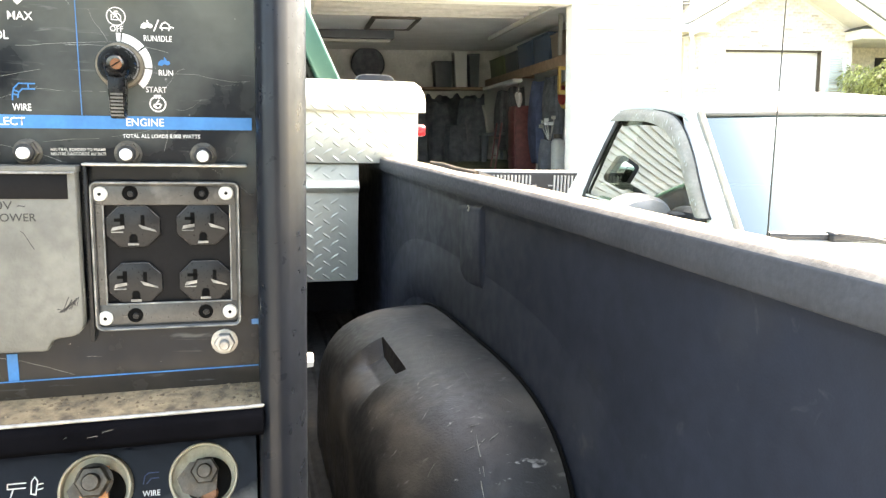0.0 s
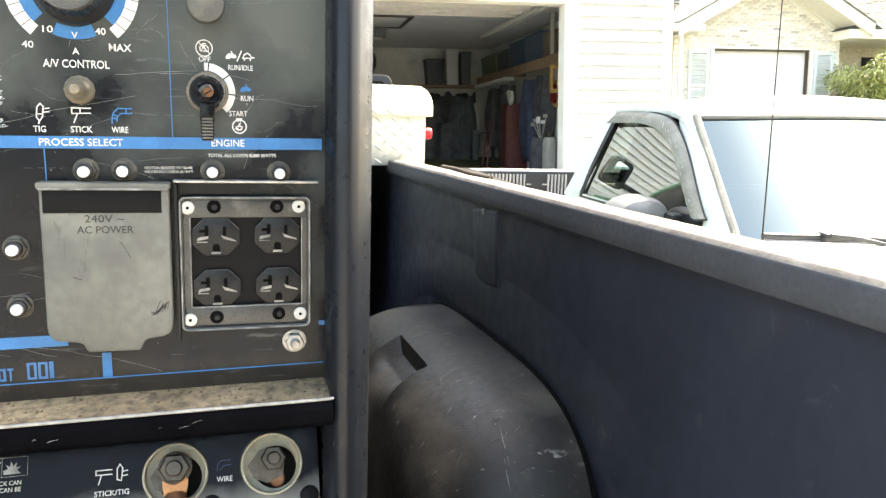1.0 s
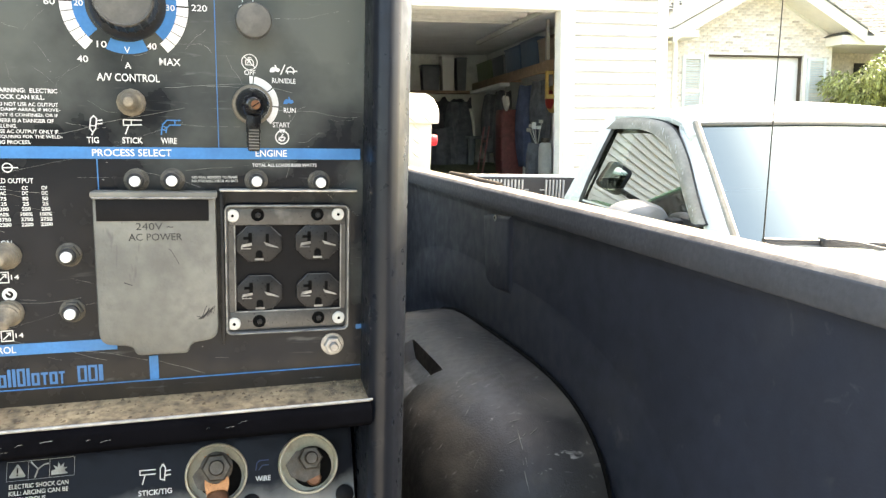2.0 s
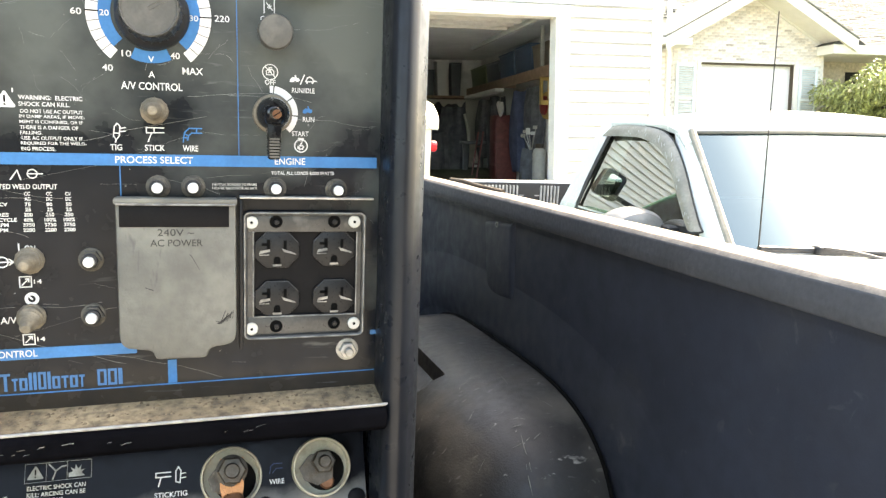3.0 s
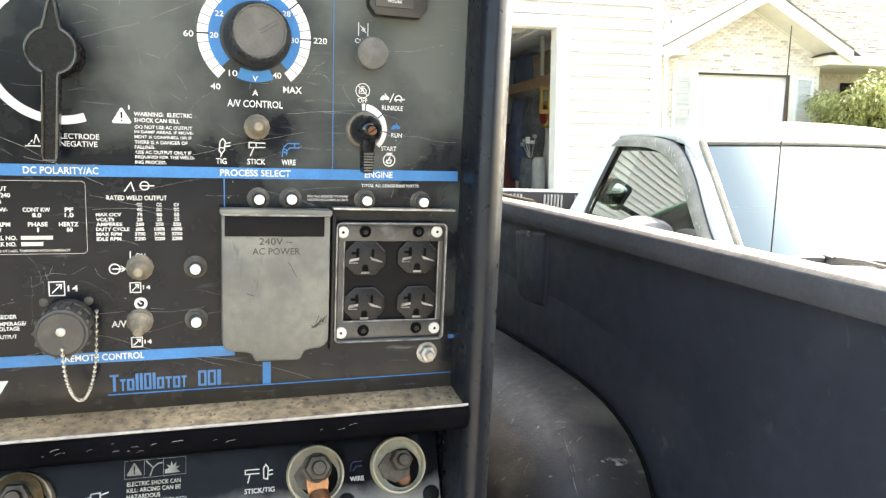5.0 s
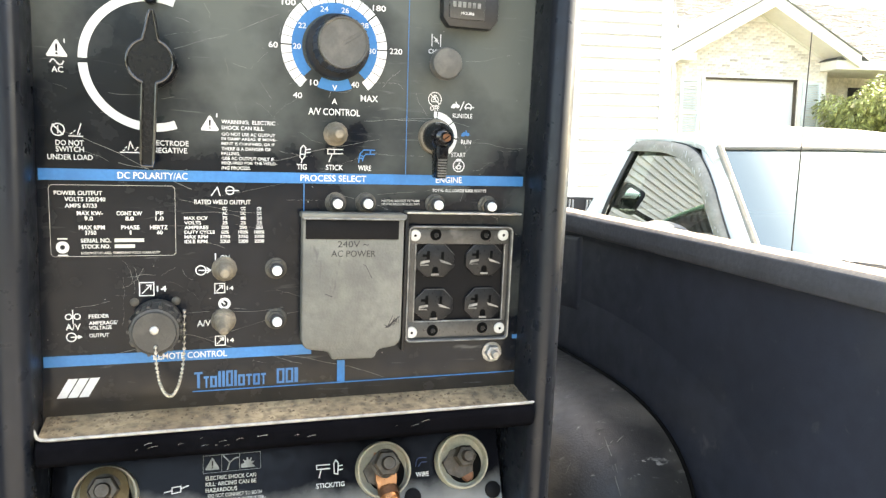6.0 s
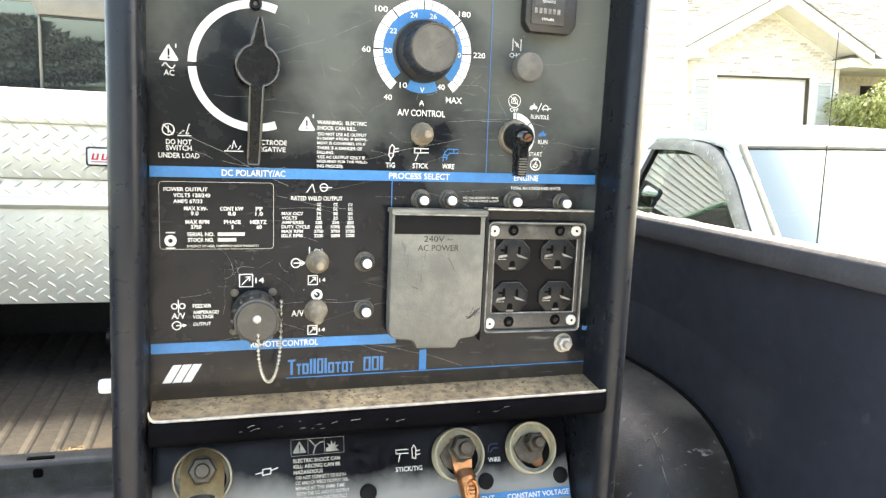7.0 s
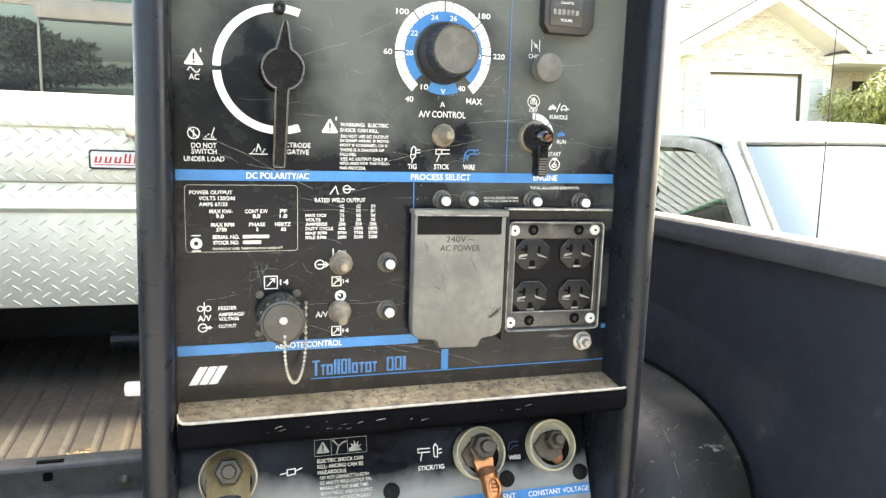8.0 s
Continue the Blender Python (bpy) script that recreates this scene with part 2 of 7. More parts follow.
M_GRASS = mat("dry_lawn", (0.10, 0.105, 0.055), 0.9, var=0.4, scale=2.0, bump=0.8, bscale=40)
M_PLASTER = mat("garage_plasterboard", (0.84, 0.84, 0.83), 0.85, var=0.08, scale=2.5, bump=0.05, bscale=50)
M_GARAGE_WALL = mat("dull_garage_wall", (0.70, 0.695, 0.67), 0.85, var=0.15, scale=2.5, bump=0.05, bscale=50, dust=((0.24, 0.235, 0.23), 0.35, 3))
M_GARAGE_FLOOR = mat("garage_floor_concrete", (0.60, 0.59, 0.57), 0.8, var=0.2, scale=2.0, bump=0.1, bscale=60)
M_WOOD = mat("pine_timber", (0.36, 0.24, 0.16), 0.65, var=0.25, scale=10, bump=0.12, bscale=90)
M_YELLOWWOOD = mat("yellow_pine_frame", (0.52, 0.34, 0.10), 0.6, var=0.15, scale=14)
M_BINBLUE = mat("blue_plastic_bin", (0.085, 0.135, 0.22), 0.4, var=0.1, scale=10)
M_BINGREEN = mat("green_plastic_bin", (0.17, 0.21, 0.11), 0.45, var=0.1, scale=10)
M_BINDARK = mat("dark_plastic_bin", (0.11, 0.12, 0.135), 0.45, var=0.15, scale=10)
M_CARD = mat("brown_cardboard", (0.33, 0.27, 0.20), 0.8, var=0.12, scale=14)
M_CLOTH = mat("dark_cloth", (0.125, 0.131, 0.146), 0.95, var=0.4, scale=9, bump=0.4, bscale=40)
M_NAVY = mat("navy_cloth", (0.085, 0.105, 0.185), 0.9, var=0.3, scale=10, bump=0.3, bscale=40)
M_REDPAINT = mat("red_paint", (0.30, 0.018, 0.015), 0.45, var=0.2, scale=14)
M_REDDARK = mat("dark_red_enamel", (0.20, 0.06, 0.058), 0.5, var=0.3, scale=14)
M_PALE = mat("pale_grey_enamel", (0.5, 0.49, 0.45), 0.5, var=0.12, scale=14)
M_BRICK = mat("tan_brick", (0.80, 0.735, 0.65), 0.85, var=0.25, scale=16, bump=0.3, bscale=120, dust=((0.84, 0.81, 0.74), 0.35, 22), per_piece=0.2)
M_BRICK_DARK = mat("brown_brick", (0.66, 0.59, 0.51), 0.85, var=0.3, scale=16, bump=0.3, bscale=120, dust=((0.78, 0.73, 0.64), 0.4, 22), per_piece=0.4)
M_MORTAR = mat("pale_mortar", (0.84, 0.81, 0.75), 0.9, var=0.1, scale=14, bump=0.3, bscale=160)
M_SHUTTER = mat("pale_grey_green_shutter", (0.70, 0.745, 0.735), 0.55, var=0.08, scale=8)
M_SHINGLE = mat("grey_green_shingle", (0.125, 0.127, 0.114), 0.9, var=0.4, scale=14, bump=0.4, bscale=90, per_piece=0.55)
M_DOORWHITE = mat("white_garage_door", (0.80, 0.80, 0.78), 0.45, var=0.03, scale=3)
M_LEAF = mat("yellow_green_leaf", (0.37, 0.40, 0.15), 0.5, var=0.35, scale=3, per_piece=0.6)
M_LEAF_DARK = mat("dark_conifer_needles", (0.022, 0.035, 0.018), 0.7, var=0.4, scale=2, per_piece=0.4)
M_BARK = mat("bark", (0.09, 0.07, 0.05), 0.9, var=0.3, scale=6, bump=0.8, bscale=30)
M_EDGE = mat("bare_worn_steel", (0.42, 0.40, 0.37), 0.42, metal=0.6, var=0.3, scale=140, bump=0.1, bscale=500, dust=((0.22, 0.19, 0.15), 0.35, 120))
M_TARNISH = mat("tarnished_copper", (0.20, 0.09, 0.045), 0.5, metal=0.6, var=0.4, scale=140, dust=((0.06, 0.04, 0.03), 0.4, 160))
M_INSET = mat("black_moulded_inset", (0.006, 0.006, 0.007), 0.5, var=0.2, scale=60, spec=0.1)
M_RUB = mat("scuffed_or_lit_edge", (0.25, 0.245, 0.23), 0.45, metal=0.3, var=0.5, scale=90, dust=((0.04, 0.04, 0.04), 0.45, 70))
M_NUT = mat("dusty_breaker_nut", (0.078, 0.069, 0.054), 0.6, var=0.3, scale=120, dust=((0.22, 0.19, 0.15), 0.4, 130))
M_LIPBLACK = mat("black_lip_enamel", (0.004, 0.004, 0.005), 0.5, var=0.3, scale=20, bump=0.1, bscale=200, spec=0.0)
M_EMBOSS = mat("shaded_embossed_letters", (0.020, 0.0195, 0.017), 0.6, var=0.3, scale=60)
M_FADED = mat("faded_grey_print", (0.26, 0.27, 0.265), 0.6, var=0.4, scale=90)
M_SCUFF = mat("rubbed_plastic", (0.145, 0.14, 0.12), 0.7, var=0.6, scale=60)
M_BLUE_WORN = mat("worn_dark_blue_print", (0.010, 0.026, 0.085), 0.6, var=0.5, scale=90)
M_ANGLE = mat("dusty_steel_angle", (0.060, 0.057, 0.053), 0.5, metal=0.2, var=0.35, scale=30, bump=0.15, bscale=250, dust=((0.13, 0.115, 0.09), 0.35, 25))
M_RIB = mat("sky_lit_rib_plastic", (0.30, 0.30, 0.29), 0.5, var=0.2, scale=30)
M_SCRATCH = mat("pale_scratch", (0.21, 0.215, 0.205), 0.7, var=0.6, scale=60)

# ---- building helpers ----
BASE = {}


def thing(name, at, label, category, group="", kind="", m=None):
    """An Empty at the base of a thing. Its parts are given in the frame m."""
    ob = new(name)
    ob.empty_display_size = 0.1
    ob.matrix_world = (m or Matrix.Identity(4)) @ Matrix.Translation(at)
    BASE[ob.name] = Vector(at)
    return tagged(ob, label, category, group, kind)


def base_of(ob):
    while ob.parent:
        ob = ob.parent
    return BASE[ob.name]


def part(name, bm, material, parent, label="", kind="", smooth=True):
    """One mesh object under a thing or under a part."""
    bm.transform(Matrix.Translation(-base_of(parent)))
    bmesh.ops.recalc_face_normals(bm, faces=bm.faces)
    me = bpy.data.meshes.new(name)
    bm.to_mesh(me)
    bm.free()
    me.materials.append(material)
    if smooth:
        me.shade_smooth()
        me.set_sharp_from_angle(angle=radians(35))
    ob = new(name, me)
    ob.parent = parent
    return tagged(ob, label, kind=kind)


def box(x0, x1, y0, y1, z0, z1, bev=0.0, seg=2, bm=None):
    own = bmesh.new()
    bmesh.ops.create_cube(own, size=1)
    for v in own.verts:
        v.co = Vector(((x0 + x1) / 2 + v.co.x * (x1 - x0), (y0 + y1) / 2 + v.co.y * (y1 - y0), (z0 + z1) / 2 + v.co.z * (z1 - z0)))
    if bev:
        bmesh.ops.bevel(own, geom=own.edges[:], offset=bev, segments=seg, profile=0.5, affect="EDGES")
    return merge(bm, own)


def merge(bm, own):
    if bm is None:
        return own
    me = bpy.data.meshes.new("tmp")
    own.to_mesh(me)
    own.free()
    bm.from_mesh(me)
    bpy.data.meshes.remove(me)
    return bm


def prism(pts, axis, a0, a1, bev=0.0, seg=2, bm=None):
    """A polygon given in the two other axes, drawn out along an axis."""
    own = bmesh.new()
    i = "xyz".index(axis)

    def at(p, a):
        q = list(p)
        q.insert(i, a)
        return q
    lo = [own.verts.new(at(p, a0)) for p in pts]
    hi = [own.verts.new(at(p, a1)) for p in pts]
    own.faces.new(lo), own.faces.new(hi[::-1])
    for k in range(len(pts)):
        own.faces.new((lo[k], hi[k], hi[k - 1], lo[k - 1]))
    bmesh.ops.recalc_face_normals(own, faces=own.faces)
    if bev:
        bmesh.ops.bevel(own, geom=own.edges[:], offset=bev, segments=seg, profile=0.5, affect="EDGES")
    return merge(bm, own)


def lathe(p, d, prof, n=24, bm=None):
    """Turns a profile of (radius, height) about the line from p along d."""
    own = bmesh.new()
    q = Vector(d).to_track_quat("Z", "Y").to_matrix().to_4x4()
    m = Matrix.Translation(p) @ q
    rings = []
    for r, h in prof:
        if r < 1e-6:
            rings.append([own.verts.new(m @ Vector((0, 0, h)))])
        else:
            rings.append([own.verts.new(m @ Vector((r * math.cos(math.tau * k / n), r * math.sin(math.tau * k / n), h))) for k in range(n)])
    for a, c in zip(rings, rings[1:]):
        for k in range(n):
            j = (k + 1) % n
            if len(a) == 1 and len(c) == 1:
                continue
            if len(a) == 1:
                own.faces.new((a[0], c[k], c[j]))
            elif len(c) == 1:
                own.faces.new((a[k], a[j], c[0]))
            else:
                own.faces.new((a[k], a[j], c[j], c[k]))
    return merge(bm, own)


def tube(pts, r, n=10, bm=None, closed=False):
    """A round rod along points; r may be one radius or one for each point."""
    own = bmesh.new()
    pts = [Vector(p) for p in pts]
    rs = r if isinstance(r, (list, tuple)) else [r] * len(pts)
    rings = []
    for k, p in enumerate(pts):
        a, c = pts[max(0, k - 1)], pts[min(len(pts) - 1, k + 1)]
        q = (c - a).to_track_quat("Z", "Y")
        rings.append([own.verts.new(p + q @ Vector((rs[k] * math.cos(math.tau * j / n), rs[k] * math.sin(math.tau * j / n), 0))) for j in range(n)])
    for a, c in zip(rings, rings[1:]):
        for j in range(n):
            own.faces.new((a[j], a[(j + 1) % n], c[(j + 1) % n], c[j]))
    own.faces.new(rings[0][::-1]), own.faces.new(rings[-1])
    return merge(bm, own)


def rim_tube(outline, y, r, n=8):
    """A round bead along a closed outline in an upright plane."""
    own = bmesh.new()
    pts = [Vector(p) for p in outline]
    m = len(pts)
    rings = []
    for k, p in enumerate(pts):
        d = (pts[(k + 1) % m] - pts[k - 1]).normalized()
        rings.append([own.verts.new((p.x + d.y * r * math.cos(math.tau * j / n), y - r * math.sin(math.tau * j / n), p.y - d.x * r * math.cos(math.tau * j / n))) for j in range(n)])
    for k in range(m):
        a, c = rings[k], rings[(k + 1) % m]
        for j in range(n):
            own.faces.new((a[j], a[(j + 1) % n], c[(j + 1) % n], c[j]))
    bmesh.ops.recalc_face_normals(own, faces=own.faces)
    return own


def hexnut(p, d, r, h, bm=None):
    return lathe(p, d, [(0, 0), (r, 0), (r, h * 0.85), (r * 0.88, h), (0, h)], 6, bm)


def rounded(x0, x1, z0, z1, r, n=5):
    """Corner points of a rounded rectangle."""
    out = []
    for cx, cz, a in ((x1 - r, z1 - r, 0), (x0 + r, z1 - r, 90), (x0 + r, z0 + r, 180), (x1 - r, z0 + r, 270)):
        for k in range(n + 1):
            t = radians(a + 90 * k / n)
            out.append((cx + r * math.cos(t), cz + r * math.sin(t)))
    return out


# Flat print on the welder's faces: local x along the face, y up it.
# the sheet metal front sits a little askew between its posts
SKEW = Matrix.Translation((0.065, 0, 1.33)) @ pose(0, 0, 0, 0, -0.72) @ Matrix.Translation((-0.065, 0, -1.33))
FACE = SKEW @ pose(0, -0.0007, 0, 90)


def flat(polys, m=FACE):
    own = bmesh.new()
    for p in polys:
        own.faces.new([own.verts.new(m @ Vector((a, c, 0))) for a, c in p])
    return own


def arc(cx, cz, r0, r1, a0, a1, n=24):
    """Quads of a ring sector, degrees anticlockwise from the right."""
    out = []
    for k in range(n):
        s, t = radians(a0 + (a1 - a0) * k / n), radians(a0 + (a1 - a0) * (k + 1) / n)
        out.append([(cx + r0 * math.cos(s), cz + r0 * math.sin(s)), (cx + r1 * math.cos(s), cz + r1 * math.sin(s)),
                    (cx + r1 * math.cos(t), cz + r1 * math.sin(t)), (cx + r0 * math.cos(t), cz + r0 * math.sin(t))])
    return out


def stroke(pts, w):
    """Quads along a line of points."""
    out = []
    for (a, c), (d, e) in zip(pts, pts[1:]):
        l = math.hypot(d - a, e - c) or 1
        nx, nz = -(e - c) / l * w / 2, (d - a) / l * w / 2
        ex, ez = (d - a) / l * w / 2, (e - c) / l * w / 2
        out.append([(a + nx - ex, c + nz - ez), (a - nx - ex, c - nz - ez), (d - nx + ex, e - nz + ez), (d + nx + ex, e + nz + ez)])
    return out


def rect(x0, x1, z0, z1):
    return [(x0, z0), (x1, z0), (x1, z1), (x0, z1)]


TEXTS = []


def text(body, cx, cz, w, h, material, parent, m=FACE, bold=0.012, raised=0.0, name="lettering", align="CENTER"):
    """Words w wide and h high about (cx, cz) on the face m, turned into meshes later."""
    cu = bpy.data.curves.new("lettering", "FONT")
    cu.body, cu.size, cu.offset, cu.extrude, cu.resolution_u, cu.align_x = body, 1.0, bold, raised, 3, align
    cu.space_line = 0.85
    TEXTS.append((new("lettering_source", cu), cx, cz, w, h, material, parent, m, name))


def set_type():
    dg = bpy.context.evaluated_depsgraph_get()
    for ob, cx, cz, w, h, material, parent, m, name in TEXTS:
        me = bpy.data.meshes.new_from_object(ob.evaluated_get(dg))
        bm = bmesh.new()
        bm.from_mesh(me)
        xs, ys = [v.co.x for v in bm.verts], [v.co.y for v in bm.verts]
        x0, x1, y0, y1 = min(xs), max(xs), min(ys), max(ys)
        s = h / (y1 - y0)
        sx = w / (x1 - x0) if w else s * 0.85
        for v in bm.verts:
            v.co = m @ Vector(((v.co.x - (x0 + x1) / 2) * sx + cx, (v.co.y - (y0 + y1) / 2) * s + cz, v.co.z * s))
        part(name, bm, material, parent, smooth=False)
        cu = ob.data
        bpy.data.objects.remove(ob)
        bpy.data.curves.remove(cu)
        bpy.data.meshes.remove(me)
    TEXTS.clear()

# ---- the setting: ground, drive, the house with the open garage ----


def structure(name, bm, material, label, category="", m=None):
    ob = new(name, bpy.data.meshes.new(name))
    bmesh.ops.recalc_face_normals(bm, faces=bm.faces)
    bm.to_mesh(ob.data)
    bm.free()
    ob.data.materials.append(material)
    BASE[ob.name] = Vector((0, 0, 0))
    ob.matrix_world = m or Matrix.Identity(4)
    return tagged(ob, label, category or name.split("_")[0], kind="structure")


GROUND = [(-900, -1.6), (-900, -0.65), (-10.5, -0.85), (6.8, 0.10), (13.0, 1.05), (60, 2.0), (900, 2.0), (900, -1.6)]
structure("ground", prism(GROUND, "x", -900, 900), M_GRASS, "green lawn reaching out to the horizon", "ground")
structure("road", box(-900, 900, -22, -11.5, -0.9, -0.63), M_CONCRETE, "pale concrete street behind the drive", "road")
structure("driveway", box(-4.5, 6.2, -12.0, 6.75, -0.45, -0.08, 0.01), M_CONCRETE, "pale concrete drive sloping up to the garage", "driveway", m=TRUCK)

GX0, GX1, GY, GTOP, GFLOOR = 0.53, 3.255, 7.0, 2.88, 0.70       # garage opening and front wall, in the house's frame
HX0, HX1, HY1, EAVE, RIDGE, MID = -3.4, 4.44, 13.6, 3.45, 5.9, 0.55
structure("garage_floor", box(HX0, HX1, GY, HY1, -0.3, GFLOOR), M_GARAGE_FLOOR, "grey concrete garage floor", "floor", m=HOUSE)
gw = structure("wall_front", prism([(HX0, 0.0), (GX0, 0.0), (GX0, GTOP), (GX1, GTOP), (GX1, 0.0), (HX1, 0.0), (HX1, EAVE), (MID, RIDGE), (HX0, EAVE)], "y", GY, GY + 0.14),
               M_SIDING, "white vinyl-sided garage wall with a wide open door", "wall", m=HOUSE)
structure("wall_east", box(HX1 - 0.14, HX1, GY + 0.14, HY1, 0, EAVE), M_PLASTER, "pale plasterboard side wall of the garage", "wall", m=HOUSE)
structure("wall_west", box(HX0, HX0 + 0.14, GY + 0.14, HY1, 0, EAVE), M_PLASTER, "pale plasterboard side wall of the garage", "wall", m=HOUSE)
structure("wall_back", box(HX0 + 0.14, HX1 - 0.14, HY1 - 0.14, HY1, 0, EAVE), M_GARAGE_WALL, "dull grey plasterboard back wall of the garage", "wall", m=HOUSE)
structure("ceiling", box(HX0 + 0.14, HX1 - 0.14, GY + 0.14, HY1 - 0.14, 3.15, 3.27), M_PLASTER, "pale plasterboard garage ceiling", "ceiling", m=HOUSE)
structure("roof", prism([(HX0 - 0.3, EAVE - 0.14), (MID, RIDGE + 0.02), (HX1 + 0.12, EAVE - 0.02), (HX1 + 0.12, EAVE + 0.10), (MID, RIDGE + 0.16), (HX0 - 0.3, EAVE)], "y", GY - 0.3, HY1 + 0.3),
          M_SHINGLE, "grey shingle roof over the garage", "roof", m=HOUSE)

# trim boards round the opening and at the corner
for name, b, l in (("trim_right", (GX1, GX1 + 0.12, GY - 0.042, GY - 0.002, 0.3, GTOP + 0.09), "cream-white painted door casing board"),
                   ("trim_left", (GX0 - 0.12, GX0, GY - 0.042, GY - 0.002, 0.3, GTOP + 0.09), "cream-white painted door casing board"),
                   ("trim_top", (GX0, GX1, GY - 0.035, GY - 0.002, GTOP, GTOP + 0.09), "cream-white painted door head board"),
                   ("trim_jamb", (GX1 - 0.03, GX1, GY - 0.02, GY + 0.16, GFLOOR, GTOP - 0.03), "cream-white door jamb with weatherstrip"),
                   ("trim_head", (GX0, GX1 - 0.002, GY - 0.02, GY + 0.16, GTOP - 0.03, GTOP), "cream-white door head jamb"),
                   ("trim_corner", (HX1 - 0.10, HX1 + 0.025, GY - 0.040, GY + 0.14, 0.3, EAVE - 0.05), "white corner board of the garage wall")):
    structure(name, box(*b, 0.004), M_TRIM, l, "trim", m=HOUSE)


def siding_board(x0, x1, z, h):
    """One lapped course, thicker at its lower edge."""
    bm = prism([(GY - 0.001, z + 0.020), (GY - 0.030, z + 0.020), (GY - 0.034, z + 0.010), (GY - 0.037, z + 0.013), (GY - 0.010, z + h), (GY - 0.001, z + h)], "x", x0, x1)
    part("siding_board", bm, M_SIDING, gw, smooth=False)
    # thin darker strip along the lower front edge of the course
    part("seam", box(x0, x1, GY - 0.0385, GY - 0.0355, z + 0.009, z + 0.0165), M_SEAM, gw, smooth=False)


COURSE = 0.127
for k in range(44):
    z = 0.30 + k * COURSE
    if z < GTOP + 0.08:
        siding_board(GX1 + 0.122, HX1 - 0.102, z, COURSE)
        siding_board(HX0, GX0 - 0.122, z, COURSE)
    else:
        cut = max(0.0, (z + COURSE - EAVE) / (RIDGE - EAVE))
        if cut < 0.97:
            siding_board(HX0 + cut * (MID - HX0), HX1 - 0.102 - cut * (HX1 - 0.102 - MID), z, COURSE)

# ---- the engine-driven welder ----
welder = thing("engine_driven_welder", (0.0125, 0.5, 0.735), "black engine-driven welding generator standing in a pickup bed", "welder", m=WELD)
XL, XR = -0.182, 0.2075
part("case", box(XL - 0.018, XR + 0.018, 0.014, 1.06, 1.166, 1.575, 0.008), M_CASE, welder)
part("engine_case", box(XL - 0.018, XR + 0.018, 0.095, 1.06, 0.80, 1.1655, 0.004), M_CASE, welder)
part("lower_front", box(XL + 0.001, XR - 0.001, -0.026, 0.094, 0.80, 1.010, 0.004), M_CASE, welder)
for x in (XL - 0.024, XR + 0.001):
    part("cheek", box(x, x + 0.023, 0.0142, 0.094, 0.80, 1.1655), M_CASE, welder)
part("base_skid", prism([(0.03, 0.735), (1.04, 0.782), (1.04, 0.80), (0.03, 0.80)], "x", XL - 0.02, XR + 0.02, 0.004), M_CASE, welder)
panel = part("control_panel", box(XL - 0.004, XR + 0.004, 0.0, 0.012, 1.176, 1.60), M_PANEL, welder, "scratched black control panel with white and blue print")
part("left_post", prism([(XL - 0.0245, 0.014), (XL - 0.0245, -0.034), (XL - 0.0215, -0.0405), (XL - 0.0155, -0.044), (XL - 0.0085, -0.044), (XL - 0.0035, -0.0415), (XL, -0.035), (XL, 0.014)], "z", 0.80, 1.60, 0.0025), M_POST, welder, "smooth black rounded corner post")
part("right_post", prism([(XR + 0.0335, 0.014), (XR + 0.0335, -0.016), (XR + 0.0315, -0.0215), (XR + 0.0260, -0.0305), (XR + 0.0190, -0.0400), (XR + 0.0125, -0.044), (XR + 0.0085, -0.044), (XR + 0.0035, -0.0415), (XR, -0.035), (XR, 0.014)], "z", 0.80, 1.60, 0.0025), M_POST, welder, "smooth black rounded corner post")
part("top_cover", box(XL - 0.026, XR + 0.026, -0.046, 1.06, 1.60, 1.625, 0.01), M_CASE, welder)
ledge = prism([(0.0, 1.189), (-0.037, 1.184), (-0.037, 1.176), (0.0, 1.176)], "x", XL, XR, 0.001)
ledge.transform(SKEW)
shelf = part("shelf", ledge, M_SHELF, welder, "dusty black ledge under the control panel")
crumbs = bmesh.new()
rc = random.Random(77)
for k in range(520):
    x = rc.uniform(XL + 0.004, XR - 0.004) if k % 3 else XL + 0.004 + (XR - XL - 0.008) * rc.choice((rc.random() ** 3, 1 - rc.random() ** 3))
    y = -0.034 + 0.033 * rc.random() ** 0.7
    z, s = 1.1890 + y * 0.135, rc.choice((0.0004, 0.0006, 0.0008, 0.0014))
    q = [crumbs.verts.new((x + s * a * rc.uniform(0.6, 1.5), y + s * b * rc.uniform(0.6, 1.5), z + s * c)) for a, b, c in ((-1, -1, -0.2), (1, -1, -0.2), (1, 1, -0.2), (-1, 1, -0.2), (0.1, 0, 0.8))]
    for a, b in ((0, 1), (1, 2), (2, 3), (3, 0)):
        crumbs.faces.new((q[a], q[b], q[4]))
crumbs.transform(SKEW)
part("loose_dirt", crumbs, M_CRUMB, shelf, "brown soil crumbs", kind="stuff", smooth=False)
bm = prism([(-0.036, 1.186), (-0.041, 1.186), (-0.046, 1.181), (-0.046, 1.169), (-0.040, 1.164), (-0.006, 1.164), (-0.006, 1.172), (-0.036, 1.172)], "x", XL + 0.0005, XR - 0.0005, 0.002)
bm.transform(SKEW)
part("lip", bm, M_LIPBLACK, welder)

